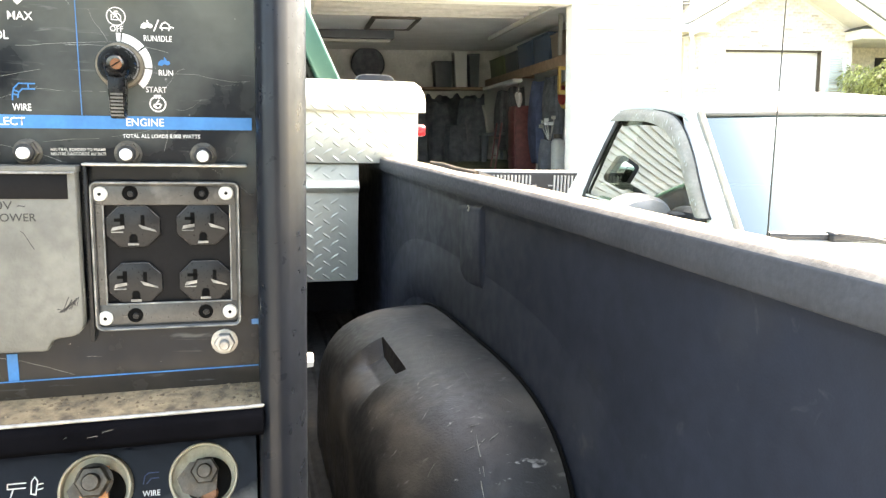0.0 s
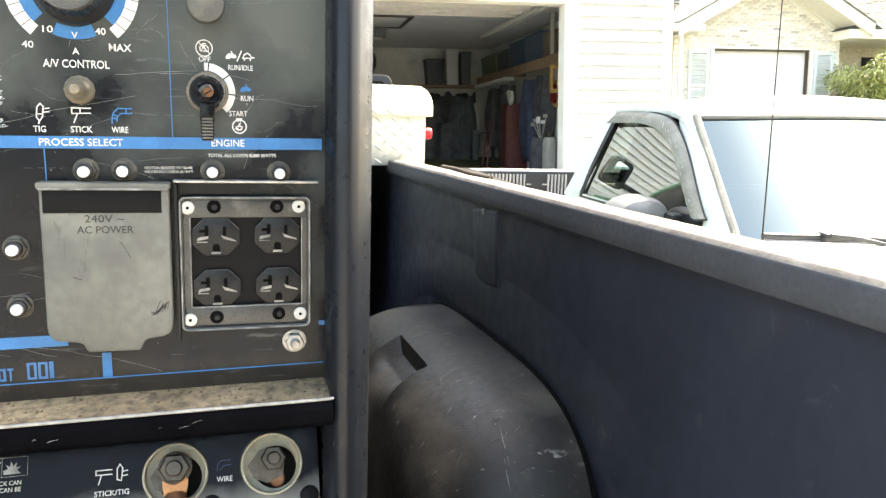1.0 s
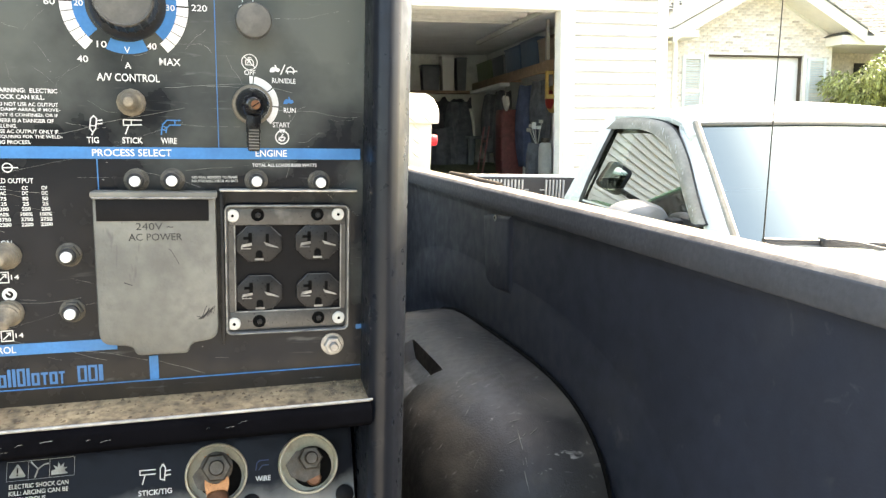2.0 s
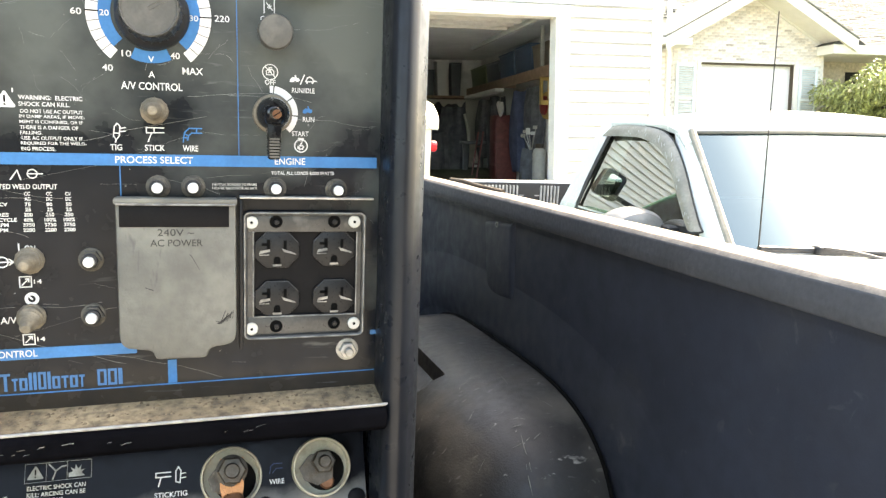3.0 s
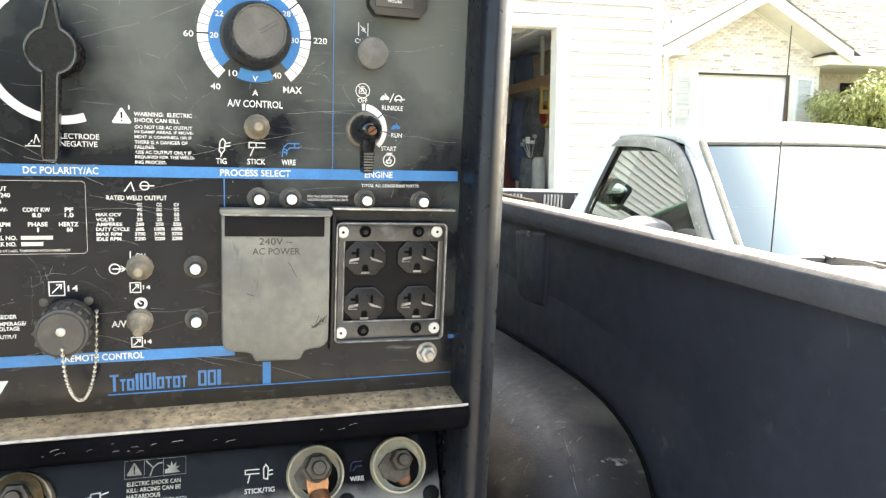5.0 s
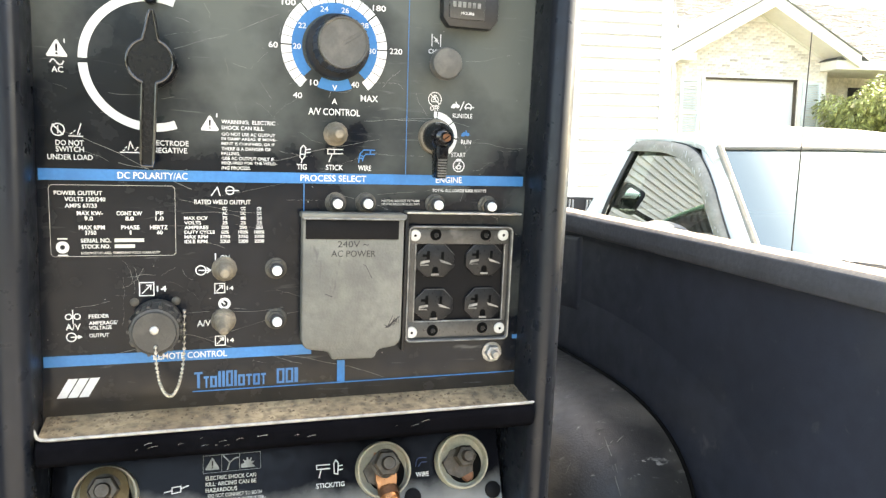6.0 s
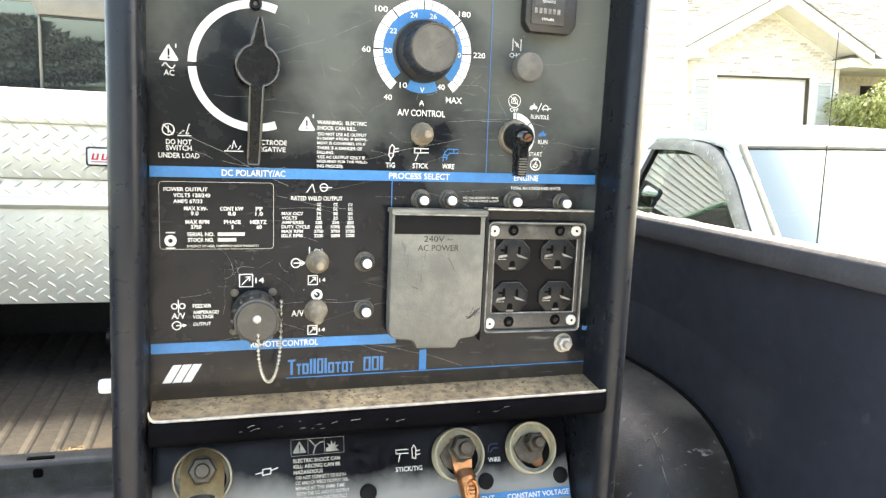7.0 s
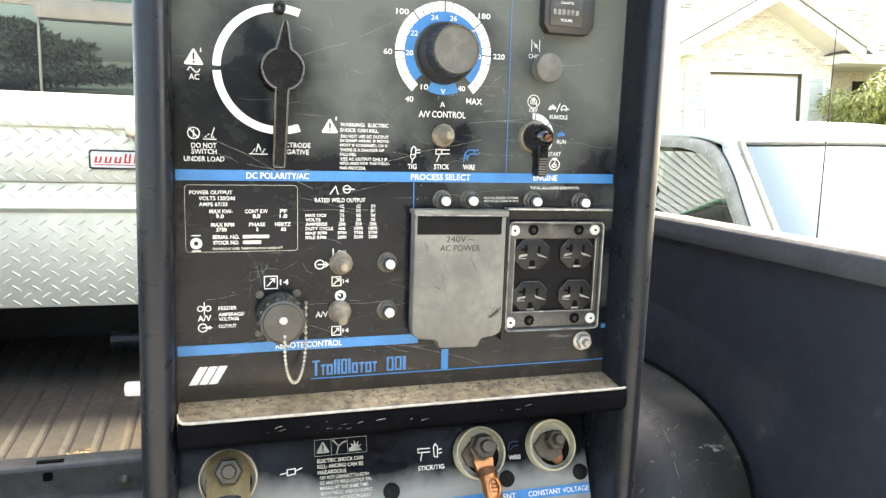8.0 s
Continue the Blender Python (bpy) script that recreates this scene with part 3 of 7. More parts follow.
ends = [(0.0000, 0.0085), (0.0004, 0.0048), (0.0014, 0.0022), (0.0036, 0.0006), (0.0090, 0.0)]
line = [(XL + 0.0008 + a, -0.0425, 1.1862 + c) for a, c in ends] + [(XR - a, -0.0425, 1.1862 + c * 0.12) for a, c in ends[::-1]]
part("worn_edge", tube([SKEW @ Vector(p) for p in line], [0.0005, 0.0010, 0.0013] + [0.0013] * 4 + [0.0013, 0.0010, 0.0005], 10), M_EDGE, welder, "bare worn metal edge of the ledge")
rub = random.Random(11)
chip = []
for k in range(16):
    x, z = rub.choice((-0.075, -0.045, 0.045, 0.09, 0.02, -0.12)) + rub.gauss(0, 0.012), rub.uniform(1.172, 1.180)
    a = rub.uniform(0.2, 1.2)
    l = rub.uniform(0.001, 0.0045)
    chip += stroke([(x, z), (x + l * math.cos(a), z + l * math.sin(a) * 0.5), (x + 1.7 * l * math.cos(a * 0.4), z + 0.6 * l * math.sin(a))], rub.uniform(0.00015, 0.0004))
part("scuff", flat([q for q in chip if max(p[1] for p in q) < 1.1808 and min(p[1] for p in q) > 1.1695], SKEW @ pose(0, -0.0463, 0, 90)), M_SCRATCH, welder, "pale scuffs on the lip", kind="stuff", smooth=False)

# lower panel leans outward below the ledge
SLOPE = 24.0
LOW = pose(0.0125, 0.0345, 1.1400, 90 - SLOPE)            # local x along, y up the slope (downwards is negative)
LOWP = LOW @ pose(0, 0, 0.0007)
bm = box(XL - 0.0130, XR - 0.0150, -0.136, 0.034, -0.006, 0.0)
bm.transform(LOW)
lower = part("lower_panel", bm, M_LOWER, welder, "glossy black sloping output panel")

# stripes and dials
part("stripe", flat([rect(XL + 0.002, XR - 0.002, 1.371, 1.3795)]), M_BLUE, panel, "bright blue printed stripe")
part("stripe", flat([rect(XL, 0.020, 1.228, 1.2365)]), M_BLUE, panel, "bright blue printed stripe")
part("stripe", flat([rect(-0.075, XR - 0.002, 1.2012, 1.2022)]), M_BLUE, panel)
part("stripe", flat([rect(0.0977, 0.0984, 1.3797, 1.60)]), M_BLUE_DIM, panel)
part("stripe", flat([rect(0.0130, 0.0138, 1.348, 1.3708)]), M_BLUE, panel)
part("stripe", flat([rect(0.042, 0.0485, 1.2024, 1.221)]), M_BLUE, panel)
part("stripe", flat([rect(0.2015, 0.2065, 1.2325, 1.2365)]), M_BLUE_DIM, panel)

DX, DZ = 0.0375, 1.480
scale_ring = arc(DX, DZ, 0.0345, 0.0425, -50, 230, 90)
part("dial_scale", flat(scale_ring), M_WHITE, panel, "white graduated dial ring")
part("dial_scale", flat(arc(DX, DZ, 0.0262, 0.0345, -44, 224, 80)), M_BLUE, panel, "blue inner dial ring")
part("dial_scale", flat(arc(DX, DZ, 0.0262, 0.0345, 246, 294, 16)), M_BLUE, panel)
tick = []
for k in range(1, 28):
    a = radians(-50 + 10 * k)
    w = 0.0009 if k in (5, 9, 14, 18, 23) else 0.0004
    tick += stroke([(DX + 0.0346 * math.cos(a), DZ + 0.0346 * math.sin(a)), (DX + 0.0424 * math.cos(a), DZ + 0.0424 * math.sin(a))], w)
TICKFACE = SKEW @ pose(0, -0.0011, 0, 90)
part("dial_ticks", flat(tick, TICKFACE), M_HOLE, panel, kind="stuff")
for s, x, z in (("40", 8, 1441), ("60", -11, 1479), ("100", 1, 1512), ("180", 73, 1513), ("220", 87.5, 1480)):
    text(s, x / 1000, z / 1000, 0.0036 * len(s), 0.0046, M_WHITE, panel)
text("MAX", 0.066, 1.441, 0.0145, 0.0052, M_WHITE, panel)
for s, x, z in (("10", 21, 1451.5), ("40", 54, 1451.5)):
    text(s, x / 1000, z / 1000, 0.0066, 0.0046, M_WHITE, panel, TICKFACE)
for s, a in (("20", 182), ("22", 150), ("24", 107), ("26", 75), ("28", 38), ("30", 358)):
    text(s, DX + 0.0302 * math.cos(radians(a)), DZ + 0.0302 * math.sin(radians(a)), 0.0062, 0.0042, M_WHITE, panel, TICKFACE)
text("V", DX, 1.4482, 0.0040, 0.0044, M_WHITE, panel, TICKFACE)
text("A", DX, 1.4375, 0.0044, 0.0044, M_WHITE, panel)
text("A/V CONTROL", 0.0375, 1.429, 0.042, 0.0055, M_WHITE, panel)

# polarity dial
PX, PZ = -0.0997, 1.4594
part("dial_scale", flat(arc(PX, PZ, 0.0446, 0.0509, 70, 178.7, 44) + arc(PX, PZ, 0.0446, 0.0509, 182.9, 289.5, 44)), M_WHITE, panel, "worn white polarity arc")
PX, PZ = -0.1007, 1.4580
half_way = [(0.0010, 0.0352), (0.0024, 0.0300), (0.0040, 0.0210), (0.0056, 0.0146)]
for k in range(15):
    a = radians(69 - 141 * k / 14)
    half_way.append((0.0156 * math.cos(a), 0.0156 * math.sin(a)))
half_way += [(0.0047, -0.0170), (0.0045, -0.0400), (0.0043, -0.0700), (0.0036, -0.0745)]
TURN = radians(2.0)                               # the handle points a little past its mark
outline = [(a, c) for a, c in half_way] + [(-a, c) for a, c in half_way[::-1]]
outline = [(PX + a * math.cos(TURN) + c * math.sin(TURN), PZ - 0.002 - a * math.sin(TURN) + c * math.cos(TURN)) for a, c in outline]
part("handle_hub", lathe((PX, 0, PZ - 0.002), (0, -1, 0), [(0.0175, 0), (0.0170, 0.010), (0.0135, 0.014), (0.0130, 0.022), (0, 0.022)], 32), M_GLOSS, welder)
handle = part("polarity_handle", prism(outline, "y", -0.0315, -0.016), M_GLOSS, welder, "glossy black polarity switch handle", smooth=False)
part("rim", rim_tube(outline, -0.0316, 0.0012), M_SHINE, handle, "shiny raised rim")
part("pointer_eye", lathe((PX - 0.0012, -0.002, 1.5042), (0, -1, 0), [(0.0048, 0), (0.0048, 0.008), (0.0040, 0.0100), (0.0026, 0.0096), (0.0022, 0.007), (0, 0.007)], 22), M_GLOSS, panel)
part("pointer_eye", lathe((PX - 0.0012, -0.009, 1.5042), (0, -1, 0), [(0.0022, 0), (0.0018, 0.0008), (0, 0.001)], 14), M_PLATE, panel)

# icons: simple strokes and warning triangles


def triangle(cx, cz, s, material=M_WHITE, m=FACE):
    corner = []
    for px, pz, a0 in ((-0.86, -0.66, 150), (0.86, -0.66, 270), (0.0, 0.80, 30)):
        corner += [(cx + s * (px + 0.16 * math.cos(radians(a0 + 20 * k))), cz + s * (pz + 0.16 * math.sin(radians(a0 + 20 * k)))) for k in range(7)]
    part("warning_triangle", flat([corner], m), material, panel if m is FACE else lower)
    part("warning_mark", flat([rect(cx - s * 0.10, cx + s * 0.10, cz - s * 0.25, cz + s * 0.5), rect(cx - s * 0.10, cx + s * 0.10, cz - s * 0.6, cz - s * 0.4)], m @ pose(0, 0, 0.0004)), M_HOLE, panel if m is FACE else lower)


def icon(lines, w=0.0009, material=M_WHITE, m=FACE, rings=(), parent=None):
    polys = []
    for l in lines:
        polys += stroke(l, w)
    for cx, cz, r in rings:
        polys += arc(cx, cz, r - w, r, 0, 360, 20)
    part("symbol", flat(polys, m), material, parent or panel, kind="stuff")


triangle(-0.1643, 1.4658, 0.0068)
triangle(-0.0590, 1.4160, 0.0064)
icon([[(-0.1688, 1.4563), (-0.1676, 1.4582), (-0.1664, 1.4583), (-0.1641, 1.4556), (-0.1627, 1.4546), (-0.1612, 1.4550), (-0.1600, 1.4570)]])
text("AC", -0.1642, 1.4512, 0.0078, 0.0044, M_WHITE, panel)
text("1", -0.1590, 1.4716, 0.0009, 0.0030, M_WHITE, panel)
text("1", -0.0538, 1.4226, 0.0009, 0.0030, M_WHITE, panel)
icon([[(-0.1656, 1.4055), (-0.1656, 1.4105)], [(-0.1690, 1.4115), (-0.1623, 1.4045)]], rings=[(-0.1656, 1.4080, 0.0048)])
icon([[(-0.1585, 1.4035), (-0.1490, 1.4035)], [(-0.1525, 1.4050), (-0.1500, 1.4125)], [(-0.1572, 1.4050), (-0.1562, 1.4058)], [(-0.1550, 1.4068), (-0.1540, 1.4076)], [(-0.1512, 1.4046), (-0.1508, 1.4056)]], 0.0007)
text("DO NOT", -0.158, 1.3985, 0.0190, 0.0040, M_WHITE, panel)
text("SWITCH", -0.158, 1.3938, 0.0190, 0.0040, M_WHITE, panel)
text("UNDER LOAD", -0.158, 1.3880, 0.0305, 0.0040, M_WHITE, panel)
icon([[(-0.1235, 1.3925), (-0.1095, 1.3925)], [(-0.1180, 1.3945), (-0.1165, 1.4005), (-0.1145, 1.3955)], [(-0.1215, 1.3938), (-0.1207, 1.3944)], [(-0.1198, 1.3958), (-0.1192, 1.3966)], [(-0.1132, 1.3940), (-0.1124, 1.3947)], [(-0.1120, 1.3958), (-0.1112, 1.3964)]], 0.0007)
text("ELECTRODE", -0.0890, 1.4002, 0.0285, 0.0040, M_WHITE, panel)
text("NEGATIVE", -0.0885, 1.3947, 0.0250, 0.0040, M_WHITE, panel)
for k, s in enumerate(("WARNING:  ELECTRIC", "SHOCK CAN KILL.")):
    text(s, -0.0505 + (0.0205, 0.0163)[k], 1.4180 - 0.0045 * k, (0.041, 0.0326)[k], 0.0031, M_WHITE, panel, bold=0.02)
small = ("·DO NOT USE AC OUTPUT", "IN DAMP AREAS, IF MOVE-", "MENT IS CONFINED, OR IF", "THERE IS A DANGER OF", "FALLING.", "·USE AC OUTPUT ONLY IF", "REQUIRED FOR THE WELD-", "ING PROCESS.")
for k, s in enumerate(small):
    w = (0.0410, 0.0420, 0.0405, 0.0375, 0.0140, 0.0400, 0.0425, 0.0220)[k]
    text(s, -0.0505 + w / 2, 1.4085 - 0.00375 * k, w, 0.0026, M_WHITE, panel, bold=0.015)
text("DC POLARITY/AC", -0.101, 1.3752, 0.0500, 0.0052, M_WHITE, panel, TICKFACE)
text("PROCESS SELECT", 0.0375, 1.3754, 0.0540, 0.0052, M_WHITE, panel, TICKFACE)
text("ENGINE", 0.1365, 1.3756, 0.0235, 0.0052, M_WHITE, panel, TICKFACE)
for s, x in (("TIG", 11.5), ("STICK", 38), ("WIRE", 63)):
    text(s, x / 1000, 1.3843, 0.0030 * len(s) - 0.001, 0.0044, M_WHITE, panel)
icon([[(0.0100, 1.3925), (0.0108, 1.3992), (0.0128, 1.4016), (0.0147, 1.3996), (0.0139, 1.3926), (0.0118, 1.3898), (0.0100, 1.3925)], [(0.0102, 1.3946), (0.0141, 1.3944)], [(0.0146, 1.3980), (0.0182, 1.3986)], [(0.0143, 1.3957), (0.0180, 1.3961)], [(0.0118, 1.3898), (0.0112, 1.3880)]], 0.0008)
icon([[(0.0325, 1.3990), (0.0445, 1.3990)], [(0.0325, 1.3952), (0.0445, 1.3956)], [(0.0325, 1.3990), (0.0325, 1.3952)], [(0.0378, 1.3990), (0.0378, 1.3952)], [(0.0360, 1.3952), (0.0335, 1.3890)]], 0.0008)
icon([[(0.0580, 1.3890), (0.0583, 1.3925), (0.0592, 1.3962), (0.0622, 1.3992), (0.0712, 1.3992)], [(0.0612, 1.3905), (0.0618, 1.3935), (0.0640, 1.3958), (0.0712, 1.3958)], [(0.0676, 1.3992), (0.0676, 1.3958)], [(0.0583, 1.3925), (0.0614, 1.3918)], [(0.0590, 1.3950), (0.0620, 1.3938)]], 0.0009, M_BLUE)
icon([[(0.118, 1.4865), (0.118, 1.4960)], [(0.1255, 1.4865), (0.1255, 1.4960)], [(0.1197, 1.4938), (0.1240, 1.4888)], [(0.1206, 1.4906), (0.1218, 1.4913), (0.1220, 1.4926)], [(0.1216, 1.4898), (0.1226, 1.4910), (0.1232, 1.4918)]], 0.0007)
text("CHOKE", 0.1235, 1.4822, 0.0165, 0.0038, M_WHITE, panel)
icon([[(0.1183, 1.4470), (0.1257, 1.4394)], [(0.1192, 1.4412), (0.1192, 1.4440), (0.1206, 1.4452), (0.1234, 1.4452), (0.1248, 1.4436), (0.1248, 1.4410), (0.1192, 1.4412)], [(0.1206, 1.4424), (0.1220, 1.4446), (0.1230, 1.4424)], [(0.1212, 1.4452), (0.1212, 1.4464), (0.1230, 1.4464)]], 0.0007, rings=[(0.122, 1.4432, 0.0060)])
text("OFF", 0.1220, 1.4355, 0.0080, 0.0038, M_WHITE, panel)
hare = [(0.0, 0.2), (1.6, 0.0), (2.4, 0.7), (3.6, 0.2), (4.6, 0.9), (4.2, 1.9), (3.4, 2.0), (2.6, 3.4), (2.2, 3.2), (2.5, 2.2), (1.4, 2.4), (0.4, 1.6)]
part("symbol", flat([[(0.1365 + a * 0.0017, 1.4362 + c * 0.0017) for a, c in hare]]), M_WHITE, panel)
icon([[(0.1448, 1.4352), (0.1478, 1.4420)], [(0.1488, 1.4372), (0.1500, 1.4398), (0.1520, 1.4408), (0.1540, 1.4396), (0.1550, 1.4372), (0.1488, 1.4372)], [(0.1550, 1.4380), (0.1568, 1.4376)], [(0.1498, 1.4372), (0.1498, 1.4360)], [(0.1540, 1.4372), (0.1540, 1.4360)]], 0.0009)
text("RUN/IDLE", 0.1470, 1.4303, 0.0175, 0.0038, M_WHITE, panel)
part("symbol", flat([[(0.1462 + a * 0.0017, 1.4128 + c * 0.0017) for a, c in hare]]), M_BLUE, panel)
text("RUN", 0.1510, 1.4083, 0.0090, 0.0038, M_WHITE, panel)
text("START", 0.1445, 1.3972, 0.0130, 0.0038, M_WHITE, panel)
icon([[(0.1432, 1.3934), (0.1468, 1.3934)], [(0.1441, 1.3934), (0.1441, 1.3918)], [(0.1459, 1.3934), (0.1459, 1.3918)], [(0.1426, 1.3862), (0.1440, 1.3852), (0.1460, 1.3854), (0.1470, 1.3872)], [(0.1428, 1.3874), (0.1426, 1.3862), (0.1438, 1.3862)], [(0.1456, 1.3902), (0.1440, 1.3878), (0.1462, 1.3880)]], 0.0010, rings=[(0.145, 1.3878, 0.0054)])
EX, EZ = 0.1222, 1.4125
part("dial_scale", flat(arc(EX, EZ, 0.0150, 0.0205, 84, 92, 3) + arc(EX, EZ, 0.0150, 0.0205, 38, 81, 12) + arc(EX, EZ, 0.0150, 0.0205, -4, 35, 12) + arc(EX, EZ, 0.0150, 0.0205, -46, -7, 12)), M_WHITE, panel, "white engine switch arc")

# rating plate
plate = part("rating_plate", prism(rounded(-0.1735, -0.0855, 1.3135, 1.3675, 0.003), "y", -0.0006, 0.0), M_PANEL, panel, "black rating plate with white print")
part("plate_border", flat(stroke([*rounded(-0.1735, -0.0855, 1.3135, 1.3675, 0.003), (-0.0855, 1.3645)], 0.0003), TICKFACE), M_PALE, plate)
for s, x, z, w in (("POWER OUTPUT", -153.5, 1361.5, 33), ("VOLTS 120/240", -149, 1356.8, 28), ("AMPS 67/33", -152, 1352, 22), ("MAX KW-", -146, 1346.3, 18), ("CONT KW", -118.5, 1346.3, 18), ("PF", -97, 1346.3, 5.5),
                   ("9.0", -147, 1342.3, 6), ("8.0", -118.5, 1342.3, 6), ("1.0", -97, 1342.3, 6), ("MAX RPM", -145, 1335.5, 18), ("PHASE", -118, 1335.5, 13), ("HERTZ", -97.5, 1335.5, 13),
                   ("3750", -146, 1331.5, 8), ("1", -118, 1331.5, 1.2), ("60", -97, 1331.5, 4), ("SERIAL NO.", -142.5, 1325.6, 21), ("STOCK NO.", -142.5, 1321, 20)):
    text(s, x / 1000, z / 1000, w / 1000, 0.0032, M_WHITE, plate, TICKFACE, bold=0.02)
part("number_bar", flat([rect(-0.1295, -0.1085, 1.3242, 1.3270), rect(-0.1295, -0.1150, 1.3196, 1.3224)], TICKFACE), M_PALE, plate)
text("EVIDENCE OF LABEL TAMPERING VOIDS WARRANTY", -0.125, 1.3160, 0.0560, 0.0019, M_PALE, plate, TICKFACE)
part("seal", flat(arc(-0.1655, 1.3205, 0.0018, 0.0046, 0, 360, 20) + [rect(-0.169, -0.162, 1.3265, 1.3275), rect(-0.169, -0.162, 1.3140, 1.3150)], TICKFACE), M_WHITE, plate)

# rating table
icon([[(-0.0585, 1.3605), (-0.0540, 1.3670), (-0.0520, 1.3605)], [(-0.0470, 1.3645), (-0.0380, 1.3645)]], 0.0008, rings=[(-0.0445, 1.3645, 0.0035)])
text("RATED WELD OUTPUT", -0.0500, 1.3553, 0.0425, 0.0036, M_WHITE, panel)
for x, a, c, v in ((-0.0485, "CC", "AC", ("75", "25", "200", "60%", "3750", "2200")), (-0.0345, "CC", "DC", ("80", "25", "250", "100%", "3750", "2200")), (-0.0220, "CV", "DC", ("50", "25", "250", "100%", "3750", "2200"))):
    for k, s in enumerate((a, c, *v)):
        text(s, x, (1.3502, 1.3465, 1.3426, 1.3389, 1.3352, 1.3315, 1.3278, 1.3241)[k], 0.0019 * len(s), 0.0027, M_WHITE, panel, bold=0.02)
for k, (s, w) in enumerate((("MAX OCV", 17.5), ("VOLTS", 12.5), ("AMPERES", 18), ("DUTY CYCLE", 23), ("MAX RPM", 17.5), ("IDLE RPM", 17))):
    text(s, -0.0790 + w / 2000, 1.3426 - 0.0037 * k, w / 1000, 0.0027, M_WHITE, panel, bold=0.02)
text("TOTAL ALL LOADS 8,000 WATTS", 0.1465, 1.3663, 0.0490, 0.0030, M_WHITE, panel)
text("NEUTRAL BONDED TO FRAME", 0.0945, 1.3574, 0.0330, 0.0020, M_PALE, panel)
text("NEUTRE RACCORDE AU BATI", 0.0945, 1.3546, 0.0330, 0.0020, M_PALE, panel)
icon([[(-0.0560, 1.3075), (-0.0560, 1.3140)]], 0.0009)
text("ON", -0.0488, 1.3110, 0.0070, 0.0040, M_WHITE, panel)
icon([[(-0.0685, 1.3010), (-0.0600, 1.3010)], [(-0.0625, 1.3030), (-0.0600, 1.3010), (-0.0625, 1.2990)]], 0.0009, rings=[(-0.0672, 1.3010, 0.0042)])


def square_arrow(cx, cz, s):
    icon([rect(cx - s, cx + s, cz - s, cz + s) + [(cx - s, cz - s)], [(cx - s * 0.6, cz - s * 0.6), (cx + s * 0.5, cz + s * 0.5)], [(cx, cz + s * 0.55), (cx + s * 0.6, cz + s * 0.6), (cx + s * 0.55, cz)]], 0.0008)
    text("14", cx + s * 2.1, cz, 0.0072 * s / 0.0052, 0.0046 * s / 0.0052, M_WHITE, panel)


square_arrow(-0.1075, 1.2870, 0.0052)
square_arrow(-0.0530, 1.2862, 0.0038)
square_arrow(-0.0530, 1.2430, 0.0038)
part("symbol", flat(arc(-0.0495, 1.2735, 0.0026, 0.0048, 0, 360, 20) + stroke([(-0.0495, 1.2735), (-0.0520, 1.2760)], 0.0012)), M_WHITE, panel)
text("A/V", -0.0655, 1.2580, 0.0105, 0.0052, M_WHITE, panel)
icon([[(-0.1605, 1.2620), (-0.1605, 1.2720)]], 0.0008, rings=[(-0.1635, 1.2670, 0.0025), (-0.1575, 1.2670, 0.0025)])
text("A/V", -0.1605, 1.2590, 0.0105, 0.0050, M_WHITE, panel)
icon([[(-0.1620, 1.2510), (-0.1555, 1.2510)], [(-0.1570, 1.2520), (-0.1550, 1.2510), (-0.1570, 1.2500)]], 0.0009, rings=[(-0.1620, 1.2510, 0.0038)])
for s, z, w in (("FEEDER", 1.2668, 14.5), ("AMPERAGE/", 1.2615, 20.5), ("VOLTAGE", 1.2577, 16), ("OUTPUT", 1.2517, 14)):
    text(s, -0.1495 + w / 2000, z, w / 1000, 0.0030, M_WHITE, panel, bold=0.02)
text("REMOTE CONTROL", -0.0760, 1.2325, 0.0560, 0.0052, M_WHITE, panel, TICKFACE)

# maker's mark as three slanted bars, and the product name as plain blue bars
for k in range(3):
    x = -0.1740 + 0.0078 * k
    part("mark_bar", flat([[(x, 1.2030), (x + 0.0068, 1.2030), (x + 0.0155, 1.2180), (x + 0.0087, 1.2180)]]), M_WHITE, panel)
x = -0.0735
for w, h, hollow in ((6.4, 13.5, 0), (4.0, 9.6, 0), (5.4, 9.6, 1), (2.2, 13.5, 0), (2.2, 13.5, 0), (5.4, 13.5, 1), (2.2, 13.5, 0), (5.4, 9.6, 1), (4.8, 9.6, 0), (5.4, 9.6, 1), (4.0, 9.6, 0), (0, 0, 0), (6.4, 12.8, 1), (6.4, 12.8, 1), (3.0, 12.8, 0)):
    if w:
        a, c, z, t = x, x + w / 1000, 1.2042, 0.0018
        bars = [rect(a, c, z, z + h / 1000)]
        if hollow:
            bars = [rect(a, a + t, z, z + h / 1000), rect(c - t, c, z, z + h / 1000), rect(a + t, c - t, z, z + t), rect(a + t, c - t, z + h / 1000 - t, z + h / 1000)]
        elif w > 3.5:
            bars = [rect(a + w / 3000, c - w / 3000, z, z + h / 1000 - t), rect(a, c, z + h / 1000 - t, z + h / 1000)]
        part("name_bar", flat(bars), M_BLUE_DIM, panel)
    x += (w + 0.9) / 1000 if w else 0.0078

# switches, breakers and the small fittings


